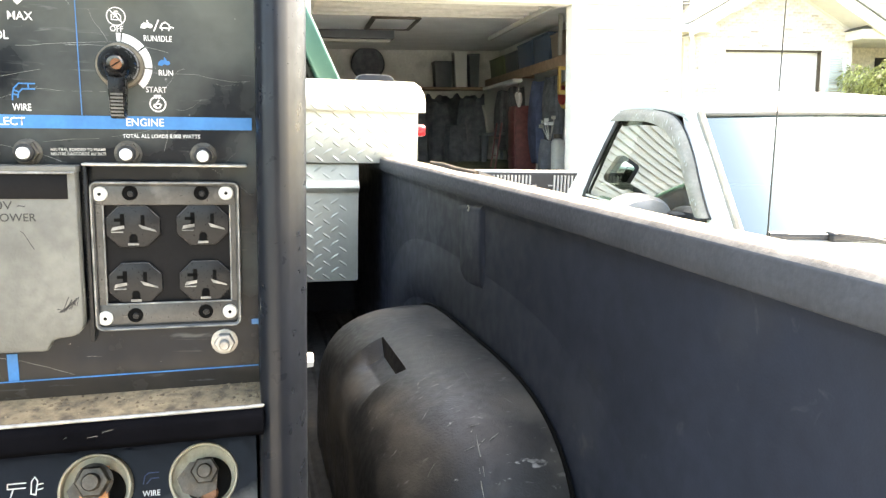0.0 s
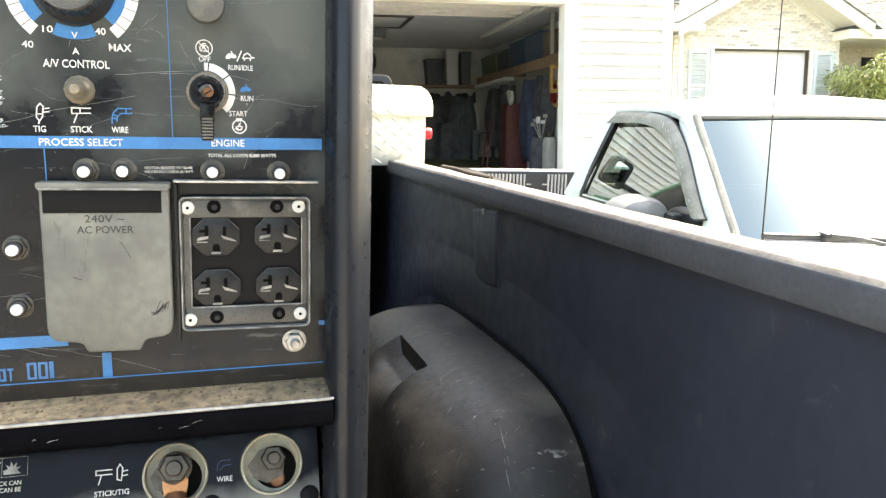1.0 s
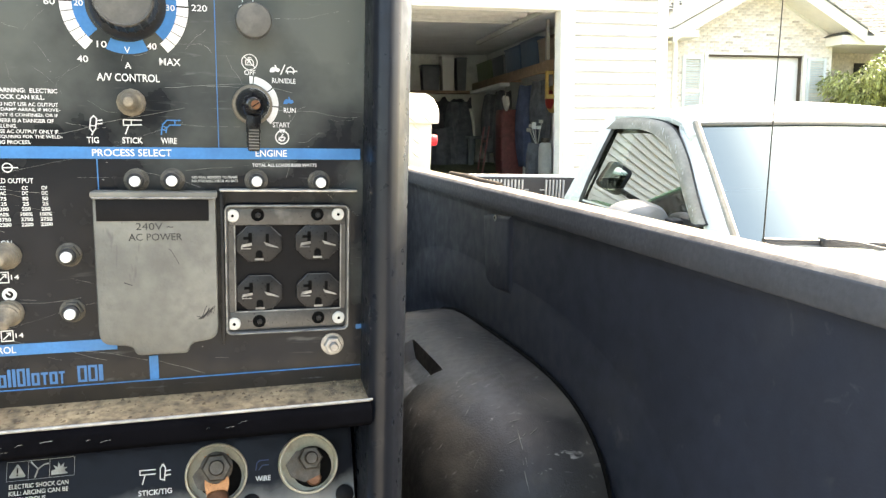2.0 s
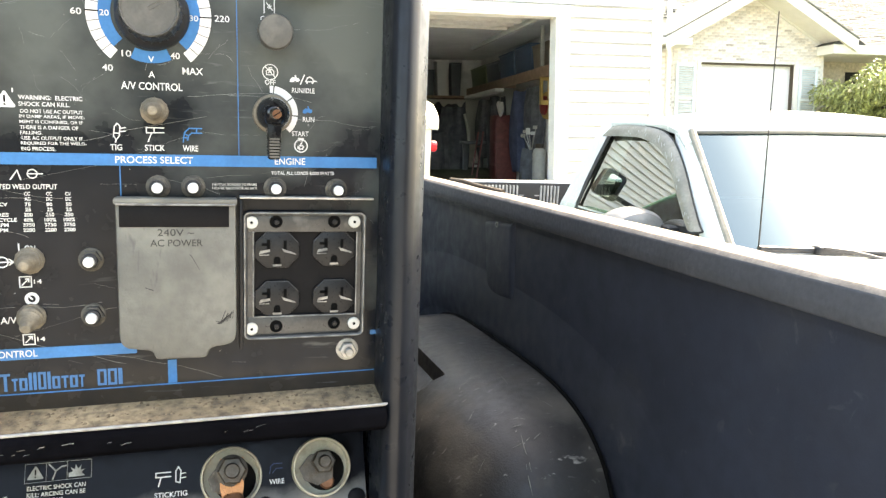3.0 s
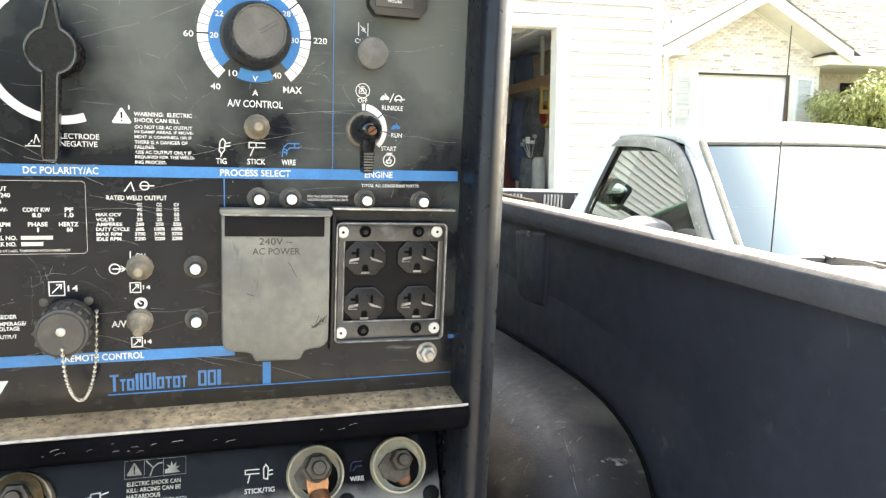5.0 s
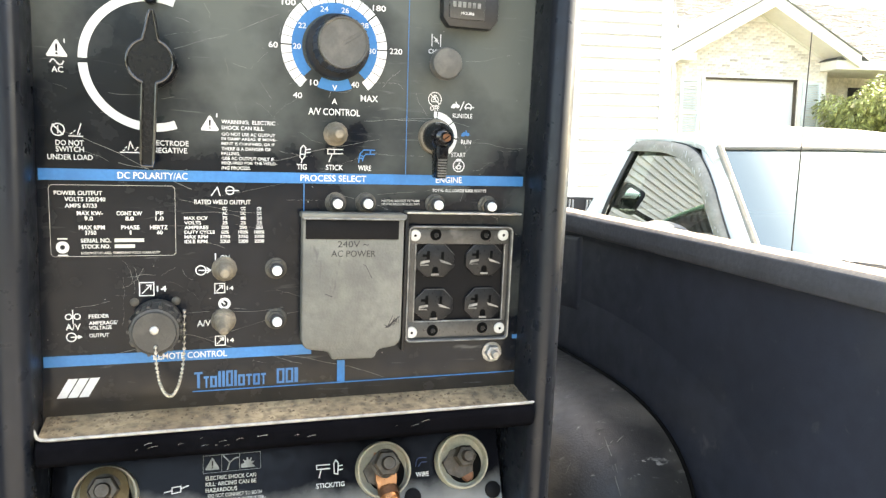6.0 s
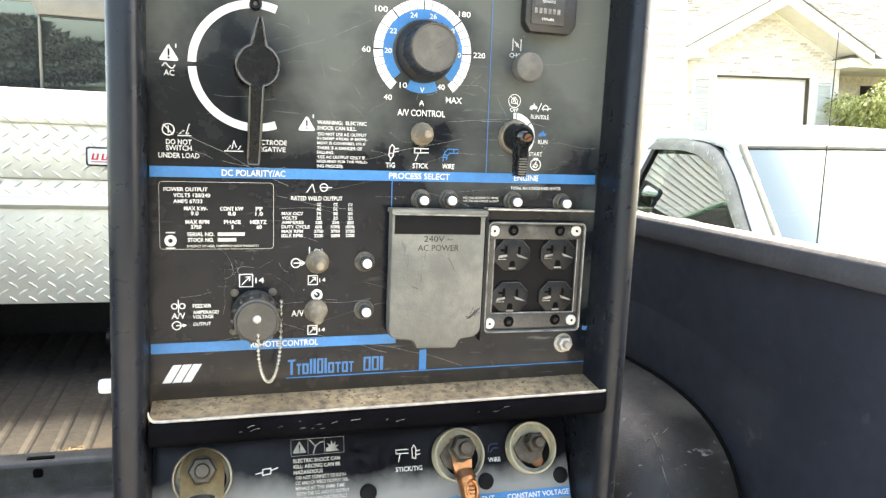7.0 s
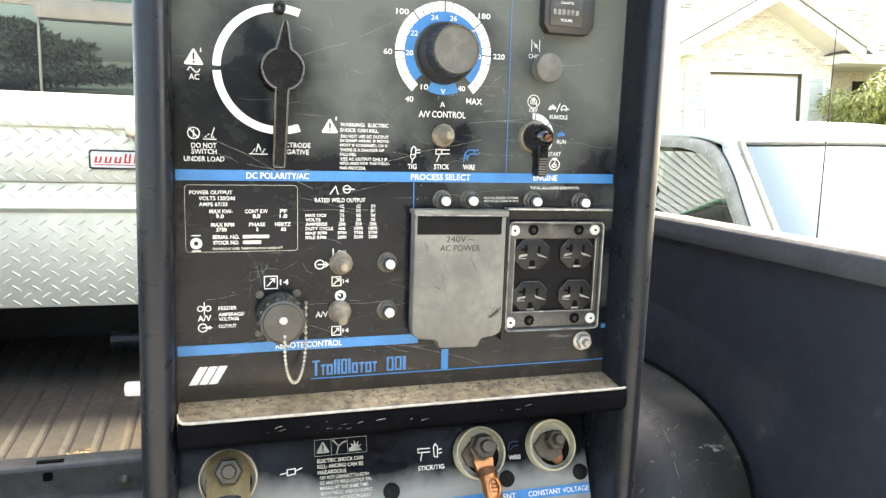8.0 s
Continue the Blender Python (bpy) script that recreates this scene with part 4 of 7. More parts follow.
def breaker(x, z):
    b = part("breaker", hexnut((x, -0.0014, z), (0, -1, 0), 0.0078, 0.0052), M_NUT, welder)
    part("washer", lathe((x, 0, z), (0, -1, 0), [(0.0088, 0), (0.0088, 0.0010), (0.0080, 0.0015), (0, 0.0015)], 22), M_NUT, b)
    lathe_bm = lathe((x, -0.006, z), (0, -1, 0), [(0.0058, 0), (0.0058, 0.004), (0.0048, 0.005), (0, 0.005)], 20)
    part("collar", lathe_bm, M_BLACK, b)
    part("button", lathe((x, -0.011, z), (0, -1, 0), [(0.0039, 0), (0.0039, 0.0025), (0.0033, 0.0035), (0, 0.0037)], 20), M_BUTTON, b, "white reset button")


for x, z in ((-8.5, 1300.5), (-8, 1258.5), (39, 1355), (64, 1355.5), (124.5, 1355.5), (172.5, 1355)):
    breaker(x / 1000, z / 1000)


def toggle(x, z, tip):
    b = part("toggle_switch", lathe((x, 0, z), (0, -1, 0), [(0.0100, 0), (0.0100, 0.0026), (0.0092, 0.0042), (0, 0.0044)], 12), M_BOOT, welder, "dusty round switch nut")
    part("boot", lathe((x, -0.004, z), (0, -1, tip * 0.4), [(0.0088, 0), (0.0088, 0.0022), (0.0078, 0.0034), (0.0078, 0.0048), (0.0066, 0.0062), (0.0060, 0.0092), (0.0050, 0.0125), (0.0044, 0.0158), (0.0032, 0.0180), (0, 0.0188)], 20), M_BOOT, b, "dusty rubber switch boot")


toggle(0.0375, 1.4110, 0.0)
toggle(-0.0490, 1.3005, -0.1)
toggle(-0.0495, 1.2585, -0.6)

dial = part("control_knob", lathe((DX, 0, DZ), (0, -1, 0), [(0.0250, 0), (0.0248, 0.005), (0.0222, 0.0075), (0.0200, 0.010), (0.0198, 0.0280), (0.0196, 0.0306), (0.0188, 0.0320), (0.0181, 0.0316), (0.0176, 0.0305), (0, 0.0305)], 48), M_KNOB, welder, "dusty black round control knob")
ribs = None
for k in range(24):
    a = math.tau * k / 24
    ribs = tube([(DX + 0.0208 * math.cos(a), -0.009, DZ + 0.0208 * math.sin(a)), (DX + 0.0194 * math.cos(a), -0.0300, DZ + 0.0194 * math.sin(a))], 0.0010, 6, ribs)
part("grip", ribs, M_BLACK, dial, kind="stuff")
part("skirt", lathe((DX, -0.0002, DZ), (0, -1, 0), [(0.0256, 0), (0.0254, 0.0046), (0.0230, 0.0078), (0.0208, 0.010), (0.0203, 0.0275)], 48), M_BLACK, dial)
SLOT = Matrix.Translation((DX + 0.0070, -0.0306, DZ + 0.0042)) @ pose(0, 0, 0, 90) @ pose(0, 0, 0, 0, 0, 33)
bm = tube([SLOT @ Vector(p) for p in ((-0.0085, -0.0013, 0), (0.0085, -0.0013, 0), (0.0085, 0.0013, 0), (-0.0085, 0.0013, 0), (-0.0085, -0.0013, 0), (0.0085, -0.0013, 0))], 0.0004, 6)
part("pointer", bm, M_KNOB, dial)
choke = part("choke_knob", lathe((0.1228, 0, 1.4712), (0, -1, 0), [(0.006, 0), (0.006, 0.012), (0.0118, 0.014), (0.0128, 0.018), (0.0128, 0.024), (0.0118, 0.0265), (0.009, 0.0272), (0, 0.0275)], 36), M_KNOB, welder, "dusty black choke pull knob")
eng = part("engine_switch", lathe((EX, 0, EZ), (0, -1, 0), [(0.0128, 0), (0.0126, 0.008), (0.0122, 0.0135), (0.0112, 0.0185), (0.0094, 0.0230), (0.0072, 0.0265), (0.0052, 0.0288), (0.0042, 0.0296), (0, 0.0298)], 36), M_SHINE, welder, "glossy black engine start knob")
part("collar", lathe((EX, -0.0002, EZ), (0, -1, 0), [(0.0148, 0), (0.0148, 0.0040), (0.0142, 0.0058), (0.0124, 0.0062)], 32), M_BOOT, eng, "dusty beige metal collar")
screw = part("knob_screw", lathe((EX + 0.0012, -0.0294, EZ - 0.0005), (0, -1, 0), [(0.0034, 0), (0.0034, 0.0008), (0.0030, 0.0013), (0, 0.0013)], 16), M_TARNISH, eng, "copper-coloured slotted screw")
slit = box(-0.0030, 0.0030, -0.0004, 0.0004, 0, 0.0003)
slit.transform(Matrix.Translation((EX + 0.0012, -0.0306, EZ - 0.0005)) @ pose(0, 0, 0, 90) @ pose(0, 0, 0, 0, 0, 35))
part("slit", slit, M_HOLE, screw)
part("lever", prism([(EX - 0.0056, EZ - 0.004), (EX - 0.0042, EZ - 0.034), (EX + 0.0042, EZ - 0.034), (EX + 0.0056, EZ - 0.004)], "y", -0.024, -0.010, 0.0012), M_GLOSS, eng)
rib = None
for k in range(7):
    rib = box(EX - 0.0036, EX + 0.0036, -0.0252, -0.0236, EZ - 0.0325 + 0.0022 * k, EZ - 0.0313 + 0.0022 * k, bm=rib)
part("grip", rib, M_KNOB, eng, kind="stuff")

meter = part("hour_meter", prism([(0.1215, 1.510), (0.127, 1.5025), (0.164, 1.5025), (0.1695, 1.510), (0.1695, 1.536), (0.164, 1.543), (0.127, 1.543), (0.1215, 1.536)], "y", -0.012, 0.0, 0.0015), M_BLACK, welder, "black rectangular hour meter")
part("window", box(0.1265, 0.1570, -0.0135, -0.0115, 1.509, 1.537, 0.0005), M_PLATE, meter)
METERFACE = pose(0, -0.0140, 0, 90)
text("HOURS", 0.1418, 1.5135, 0.0110, 0.0022, M_WHITE, meter, METERFACE)
text("QUARTZ", 0.1418, 1.5280, 0.0120, 0.0024, M_WHITE, meter, METERFACE)
part("counter", flat([rect(0.1290 + 0.0042 * k, 0.1318 + 0.0042 * k, 1.5180, 1.5225) for k in range(6)] + [rect(0.1310, 0.1500, 1.5315, 1.5345)], METERFACE), M_RUB, meter)

# remote socket with its capped end and bead chain
CX, CZ = -0.0995, 1.2578
sock = part("remote_socket", lathe((CX, 0, CZ), (0, -1, 0), [(0.0190, 0), (0.0188, 0.010), (0.0180, 0.011), (0.0182, 0.0285), (0.0176, 0.0312), (0.0160, 0.0318), (0.0152, 0.0335), (0, 0.0338)], 40), M_CAP, welder, "round capped remote control socket")
notch = None
for k in range(14):
    a = math.tau * k / 14
    notch = tube([(CX + 0.0184 * math.cos(a), -0.011, CZ + 0.0184 * math.sin(a)), (CX + 0.0184 * math.cos(a), -0.0290, CZ + 0.0184 * math.sin(a))], 0.0016, 6, notch)
part("grip", notch, M_CAP, sock, kind="stuff")
for x, z in ((-0.1160, 1.2745), (-0.0855, 1.2750), (-0.1165, 1.2420)):
    part("screw", lathe((x, 0, z), (0, -1, 0), [(0.0034, 0), (0.0032, 0.0012), (0.0022, 0.0018), (0, 0.0019)], 14), M_NUT, sock)
part("screw", lathe((CX, -0.0336, CZ + 0.002), (0, -1, 0), [(0.0034, 0), (0.0032, 0.0014), (0.0022, 0.0022), (0, 0.0024)], 14), M_EDGE, sock)
chain, strand = None, []
for k in range(40):
    u = k / 39
    x = CX + 0.001 + 0.0195 * (0.5 - 0.5 * math.cos(math.pi * min(1, u * 1.15 if u < 0.8 else 0.92 + (u - 0.8) * 0.4)))
    drop = 0.056 * (1 - abs(2 * u - 0.93) ** 1.9)
    z = (CZ - 0.003) * (1 - u) + 1.2690 * u - max(0, drop)
    y = -0.0360 + 0.027 * u
    strand.append((x, y, z))
    bead = bmesh.new()
    bmesh.ops.create_icosphere(bead, subdivisions=1, radius=0.00155)
    bead.transform(Matrix.Translation((x, y, z)))
    chain = merge(chain, bead)
chain = merge(chain, tube(strand, 0.0004, 5))
part("bead_chain", chain, M_STEEL, sock, "looped steel bead chain", kind="stuff")

# flip cover over the 240 V socket
cover_pts = [(0.0105, 1.3465), (0.0110, 1.2440), (0.0122, 1.2385), (0.0160, 1.2350), (0.0322, 1.2330), (0.0350, 1.2305), (0.0358, 1.2258), (0.0725, 1.2255), (0.0738, 1.2305), (0.0765, 1.2335), (0.0890, 1.2352), (0.0936, 1.2385), (0.0948, 1.2440), (0.0945, 1.3465)]
cover = part("socket_cover", prism(cover_pts, "y", -0.0165, -0.002, 0.0025), M_COVER, welder, "grey moulded flip cover over the 240 volt socket")
part("hinge", box(0.0095, 0.0955, -0.0190, -0.001, 1.3435, 1.3480, 0.0012), M_COVER, cover)
part("label_strip", box(0.0130, 0.0895, -0.0172, -0.0160, 1.3268, 1.3434, 0.0004), M_INSET, cover, "plain black label strip")
COVERFACE = pose(0, -0.0166, 0, 90)
# cover-coloured raised letters, painted dark for their shading
text("240V ~", 0.0517, 1.3228, 0.0255, 0.0052, M_EMBOSS, cover, COVERFACE, raised=0.03, bold=0.0)
text("AC POWER", 0.0521, 1.3150, 0.0365, 0.0052, M_EMBOSS, cover, COVERFACE, raised=0.03, bold=0.0)
part("worn_hinge_edge", tube([(0.0110, -0.0190, 1.3436), (0.0940, -0.0190, 1.3436)], 0.0008, 8), M_RUB, cover)
dark = []
for k in range(9):
    dark += stroke([(0.0795 + 0.0010 * k, 1.2520 + rub.uniform(0, 0.004)), (0.0830 + 0.0012 * k, 1.2535 + 0.0011 * k), (0.0865 + 0.0006 * k, 1.2555 + rub.uniform(0, 0.008))], rub.uniform(0.0003, 0.0008))
dark += stroke([(0.0610, 1.3060), (0.0625, 1.3048), (0.0680, 1.2945)], 0.0004) + stroke([(0.0300, 1.2815), (0.0350, 1.2795)], 0.0006)
part("rub_mark", flat(dark, pose(0, -0.0168, 0, 90)), M_BLACK, cover, kind="stuff", smooth=False)

# four receptacles sunk in a metal frame
part("rain_lip", box(0.0973, 0.2010, -0.0120, 0.0, 1.3478, 1.3496, 0.0006), M_EDGE, welder)
part("rain_lip_side", box(0.0972, 0.0998, -0.009, 0.0, 1.229, 1.3470, 0.0006), M_SOCKET, welder)
OX0, OX1, OZ0, OZ1 = 0.1015, 0.1945, 1.2370, 1.3362
bm = box(OX0, OX1, -0.0052, -0.0004, 1.3215, OZ1, 0.0006)
box(OX0, OX1, -0.0052, -0.0004, OZ0, 1.2535, 0.0006, bm=bm)
box(OX0, 0.1078, -0.0050, -0.0004, 1.2535, 1.3215, bm=bm)
box(0.1892, OX1, -0.0050, -0.0004, 1.2535, 1.3215, bm=bm)
outlet = part("outlet_frame", bm, M_PLATE, welder, "scuffed grey metal frame round four black sockets")
part("inset", box(0.1070, 0.1900, -0.0012, -0.0003, 1.2525, 1.3225), M_INSET, outlet)
part("outer_rim", rim_tube(rounded(OX0, OX1, OZ0, OZ1, 0.004), -0.0066, 0.0016), M_PLATE, outlet, "rounded raised edge of the frame")
part("outer_rim", rim_tube(rounded(OX0 - 0.0004, OX1 + 0.0004, OZ0 - 0.0004, OZ1 + 0.0004, 0.004), -0.0080, 0.0007), M_RUB, outlet, "bright worn outer edge")
edge = None
for a, c in (((0.1078, 1.2535), (0.1078, 1.3215)), ((0.1892, 1.2535), (0.1892, 1.3215)), ((0.1078, 1.2535), (0.1892, 1.2535))):
    edge = tube([(a[0], -0.0050, a[1]), (c[0], -0.0050, c[1])], 0.0006, 8, edge)
part("inner_rim", edge, M_RUB, outlet)
for x, z in ((0.1064, 1.3290), (0.1868, 1.3298), (0.1064, 1.2442), (0.1878, 1.2458)):
    sc = part("screw", lathe((x, -0.005, z), (0, -1, 0), [(0.0050, 0), (0.0050, 0.0012), (0.0043, 0.0020), (0, 0.0022)], 18), M_PALE, outlet, "pale round-headed screw")
    part("slot", lathe((x, -0.0071, z), (0, -1, 0), [(0.0012, 0), (0.0012, 0.0003), (0, 0.0003)], 10), M_HOLE, sc)
for x, z in ((0.1250, 1.3296), (0.1706, 1.3298), (0.1254, 1.2455), (0.1715, 1.2464)):
    hole = part("plug", lathe((x, -0.0050, z), (0, -1, 0), [(0.0050, 0), (0.0050, 0.0006), (0.0046, 0.0007), (0.0044, 0.0003), (0, 0.0003)], 20), M_HOLE, outlet)
    part("rivet", lathe((x + 0.0004, -0.0053, z - 0.0004), (0, -1, 0), [(0.0022, 0), (0.0018, 0.0008), (0, 0.0010)], 12), M_SOCKET, hole)


def receptacle(cx, cz):
    r, f, e = 0.0172, 0.0140, 0.0085
    pts = [(cx - r, cz - 0.0055), (cx - e, cz - f), (cx + e, cz - f), (cx + r, cz - 0.0055)]
    pts += [(cx + r, cz + 0.0055), (cx + e, cz + f), (cx - e, cz + f), (cx - r, cz + 0.0055)]
    s = part("receptacle", prism(pts, "y", -0.0040, -0.0008, 0.0005), M_SOCKET, outlet, "black 20 amp receptacle")
    holes = [rect(cx - 0.0118, cx - 0.0052, cz + 0.0034, cz + 0.0056), rect(cx - 0.0080, cx - 0.0053, cz - 0.0004, cz + 0.0086), rect(cx + 0.0050, cx + 0.0074, cz + 0.0004, cz + 0.0078)]
    holes.append([(cx - 0.0026, cz - 0.0110), (cx + 0.0026, cz - 0.0110), (cx + 0.0026, cz - 0.0070), (cx + 0.0014, cz - 0.0052), (cx - 0.0014, cz - 0.0052), (cx - 0.0026, cz - 0.0070)])
    part("slot", flat(holes, pose(0, -0.0043, 0, 90)), M_HOLE, s, kind="stuff")
    # pale wedges and lines paint the light on the socket's ledges
    lit = [[(cx - 0.0138, cz - 0.0028), (cx - 0.0055, cz - 0.0012), (cx - 0.0055, cz + 0.0008), (cx - 0.0128, cz - 0.0004)],
           [(cx + 0.0036, cz + 0.0014), (cx + 0.0052, cz - 0.0014), (cx + 0.0146, cz - 0.0036), (cx + 0.0140, cz - 0.0024)],
           rect(cx - 0.0034, cx + 0.0034, cz - 0.0128, cz - 0.0112), rect(cx - 0.0138, cx - 0.0062, cz - 0.0040, cz - 0.0034)]
    for q in lit:
        part("ledge", prism(q, "y", -0.0048, -0.0039), M_RUB, s, smooth=False)
    part("worn_rim", tube([(cx - r + 0.001, -0.0041, cz + 0.0062), (cx - e, -0.0041, cz + f), (cx + e, -0.0041, cz + f), (cx + r - 0.001, -0.0041, cz + 0.0062)], 0.0004, 6), M_PLATE, s)


for x, z in ((0.1260, 1.3068), (0.1710, 1.3076), (0.1262, 1.2676), (0.1717, 1.2680)):
    receptacle(x, z)

stud = part("ground_stud", lathe((0.1836, 0, 1.2226), (0, -1, 0), [(0.0092, 0), (0.0092, 0.0015), (0.0070, 0.002), (0, 0.002)], 24), M_EDGE, welder, "zinc-plated ground stud and nut")
part("nut", hexnut((0.1836, -0.002, 1.2226), (0, -1, 0), 0.0072, 0.006), M_EDGE, stud)
part("thread", lathe((0.1836, -0.008, 1.2226), (0, -1, 0), [(0.0036, 0), (0.0036, 0.004), (0.0028, 0.005), (0, 0.005)], 14), M_EDGE, stud)
for x, d in ((XL - 0.024, -1), (XR + 0.0330, 1)):
    part("side_bolt", hexnut((x, 0.030 if d < 0 else 0.046, 1.190), (d, 0, 0), 0.0062, 0.018 if d < 0 else 0.0105), M_BUTTON, welder, "bright hexagonal case bolt")

# output terminals on the sloping panel
NORMAL = (LOW.to_3x3() @ Vector((0, 0, 1))).normalized()


def on_low(x, v, out=0.0):
    return LOW @ Vector((x, v, out))


def terminal(x, v, lug):
    ring = part("terminal", lathe(on_low(x, v), NORMAL, [(0.0252, 0), (0.0251, 0.007), (0.0248, 0.0102), (0.0243, 0.0110), (0.0232, 0.0110), (0.0227, 0.0102), (0.0224, 0.002), (0, 0.002)], 44), M_RING, welder, "beige plastic weld output terminal")
    part("washer", lathe(on_low(x + 0.003, v - 0.003, 0.0032), NORMAL, [(0.0170, 0), (0.0165, 0.0018), (0, 0.0018)], 30), M_HOLE, ring)
    pts = [(-0.019, 0.0), (-0.010, 0.011), (0.004, 0.012), (0.010, 0.004), (0.009, -0.010), (-0.004, -0.015), (-0.015, -0.010)]
    bm = bmesh.new()
    face = bm.faces.new([bm.verts.new((x + a, v + c, 0.0056)) for a, c in pts])
    ext = bmesh.ops.extrude_face_region(bm, geom=[face])
    for w in ext["geom"]:
        if isinstance(w, bmesh.types.BMVert):
            w.co.z += 0.004
    bm.transform(LOW)
    part("bus_strap", bm, M_OLDSTEEL, ring)
    part("nut", hexnut(on_low(x + 0.001, v + 0.0045, 0.0105), NORMAL, 0.0102, 0.009), M_OLDSTEEL, ring)
    part("stud", lathe(on_low(x + 0.001, v + 0.0045, 0.0195), NORMAL, [(0.0054, 0), (0.0054, 0.006), (0.0044, 0.0075), (0, 0.0075)], 18), M_OLDSTEEL, ring)
    if lug is None:
        bm = lathe(on_low(x + 0.004, v - 0.0125, 0.0075), NORMAL, [(0.0065, 0), (0.005, 0.002), (0, 0.002)], 14)
        part("spring_washer", bm, M_TARNISH, ring)
        return
    x, v = x - 0.0018, v + 0.0055
    own = thing("cable_lug", tuple(on_low(x, v - 0.04)), "copper cable lug bolted to a weld terminal with black cable" if lug is M_COPPER else "tarnished brass cable lug bolted to a weld terminal", "cable lug", m=WELD)
    bm = bmesh.new()
    prof = [(-0.0095, 0.010), (0.0095, 0.010), (0.0095, -0.014), (0.0070, -0.026), (-0.0070, -0.026), (-0.0095, -0.014)]
    if lug is M_BRASS:
        prof = [(0.0182 * math.cos(math.pi * k / 18), 0.0182 * math.sin(math.pi * k / 18)) for k in range(19)] + [(-0.0178, -0.020), (-0.0165, -0.048), (0.0165, -0.048), (0.0178, -0.020)]
    face = bm.faces.new([bm.verts.new((x + 0.002 + a, v + c, 0.0108)) for a, c in prof])
    ext = bmesh.ops.extrude_face_region(bm, geom=[face])
    for w in ext["geom"]:
        if isinstance(w, bmesh.types.BMVert):
            w.co.z += 0.0035
            w.co.z += max(0, (v - 0.012 - w.co.y)) * 0.35
    bm.transform(LOW)
    part("tongue", bm, lug, own)
    part("washer", lathe(on_low(x + 0.002, v, 0.0144), NORMAL, [(0.0115, 0), (0.0115, 0.0016), (0.0060, 0.0016)], 24), M_OLDSTEEL, own)
    part("nut", hexnut(on_low(x + 0.002, v, 0.0158), NORMAL, 0.0118, 0.010), M_OLDSTEEL, own)
    part("spring_washer", lathe(on_low(x + 0.002, v, 0.0150), NORMAL, [(0.0128, 0), (0.0128, 0.0014), (0.0100, 0.0018)], 24), M_OLDSTEEL, own)
    part("stud", lathe(on_low(x + 0.002, v, 0.0255), NORMAL, [(0.0062, 0), (0.0062, 0.005), (0.0052, 0.0065), (0, 0.0065)], 18), M_OLDSTEEL, own)
    if lug is M_COPPER:
        barrel = tube([on_low(x + 0.002, v - 0.020, 0.0185), on_low(x + 0.003, v - 0.030, 0.0225), on_low(x + 0.006, v - 0.062, 0.028)], [0.0076, 0.0084, 0.0084], 18)
        part("barrel", barrel, lug, own)
        stamp = [(x + 0.0042 + 0.0050 * math.cos(math.tau * k / 20), v - 0.0370 + 0.0085 * math.sin(math.tau * k / 20)) for k in range(22)]
        part("crimp", tube([on_low(a, c, 0.0328 - (c - v + 0.037) * 0.10) for a, c in stamp], 0.0012, 8), lug, own)
        for k in range(3):
            part("stamp", tube([on_low(x + 0.0015, v - 0.0335 - 0.0034 * k, 0.0326), on_low(x + 0.0068, v - 0.0335 - 0.0034 * k, 0.0326)], 0.0006, 6), M_TARNISH, own)
        part("collar", tube([on_low(x + 0.0022, v - 0.0215, 0.0190), on_low(x + 0.0030, v - 0.0275, 0.0216)], [0.0086, 0.0092], 18), M_TARNISH, own)
        part("cable", tube([on_low(x + 0.006, v - 0.056, 0.0275), on_low(x + 0.010, v - 0.075, 0.029), on_low(x + 0.02, v - 0.14, 0.04), on_low(x + 0.03, v - 0.30, 0.03)], [0.0105] * 4, 14), M_CABLE, own)
    else:
        part("cable", tube([on_low(x + 0.002, v - 0.022, 0.018), on_low(x + 0.002, v - 0.06, 0.03), on_low(x - 0.005, v - 0.14, 0.045), on_low(x, v - 0.30, 0.03)], [0.011] * 4, 14), M_CABLE, own)


terminal(-0.1540, -0.0360, M_BRASS)
terminal(0.0783, -0.0340, M_COPPER)
terminal(0.1535, -0.0325, None)
text("STICK/TIG", 0.0304, -0.0432, 0.0255, 0.0042, M_WHITE, lower, LOWP)
LOWER = LOWP @ pose(0.0012, -0.0035, 0)
icon([[(0.0175, -0.0220), (0.0290, -0.0220)], [(0.0175, -0.0255), (0.0290, -0.0255)], [(0.0175, -0.0220), (0.0175, -0.0255)], [(0.0215, -0.0255), (0.0195, -0.0325)]], 0.0009, m=LOWER, parent=lower)
icon([[(0.0330, -0.0300), (0.0330, -0.0215), (0.0350, -0.0185), (0.0370, -0.0215), (0.0362, -0.0310), (0.0330, -0.0300)], [(0.0370, -0.0240), (0.0405, -0.0235)], [(0.0370, -0.0275), (0.0405, -0.0270)]], 0.0009, m=LOWER, parent=lower)
text("WIRE", 0.1158, -0.0412, 0.0125, 0.0042, M_WHITE, lower, LOWP)
icon([[(0.1085, -0.0270), (0.1095, -0.0215), (0.1120, -0.0195), (0.1190, -0.0195)], [(0.1110, -0.0270), (0.1140, -0.0235), (0.1190, -0.0235)]], 0.0008, M_BLUE_WORN, LOWP @ pose(0.0015, -0.007, 0), parent=lower)
part("stripe", flat([rect(0.020, XR - 0.0155, -0.0815, -0.0720)], LOWP), M_BLUE, lower, "bright blue printed stripe")
LOWT = LOW @ pose(0, 0, 0.0012)
text("CONSTANT VOLTAGE", 0.1582, -0.0767, 0.0650, 0.0050, M_WHITE, lower, LOWT)
text("RENT", 0.1040, -0.0765, 0.0170, 0.0050, M_WHITE, lower, LOWT)
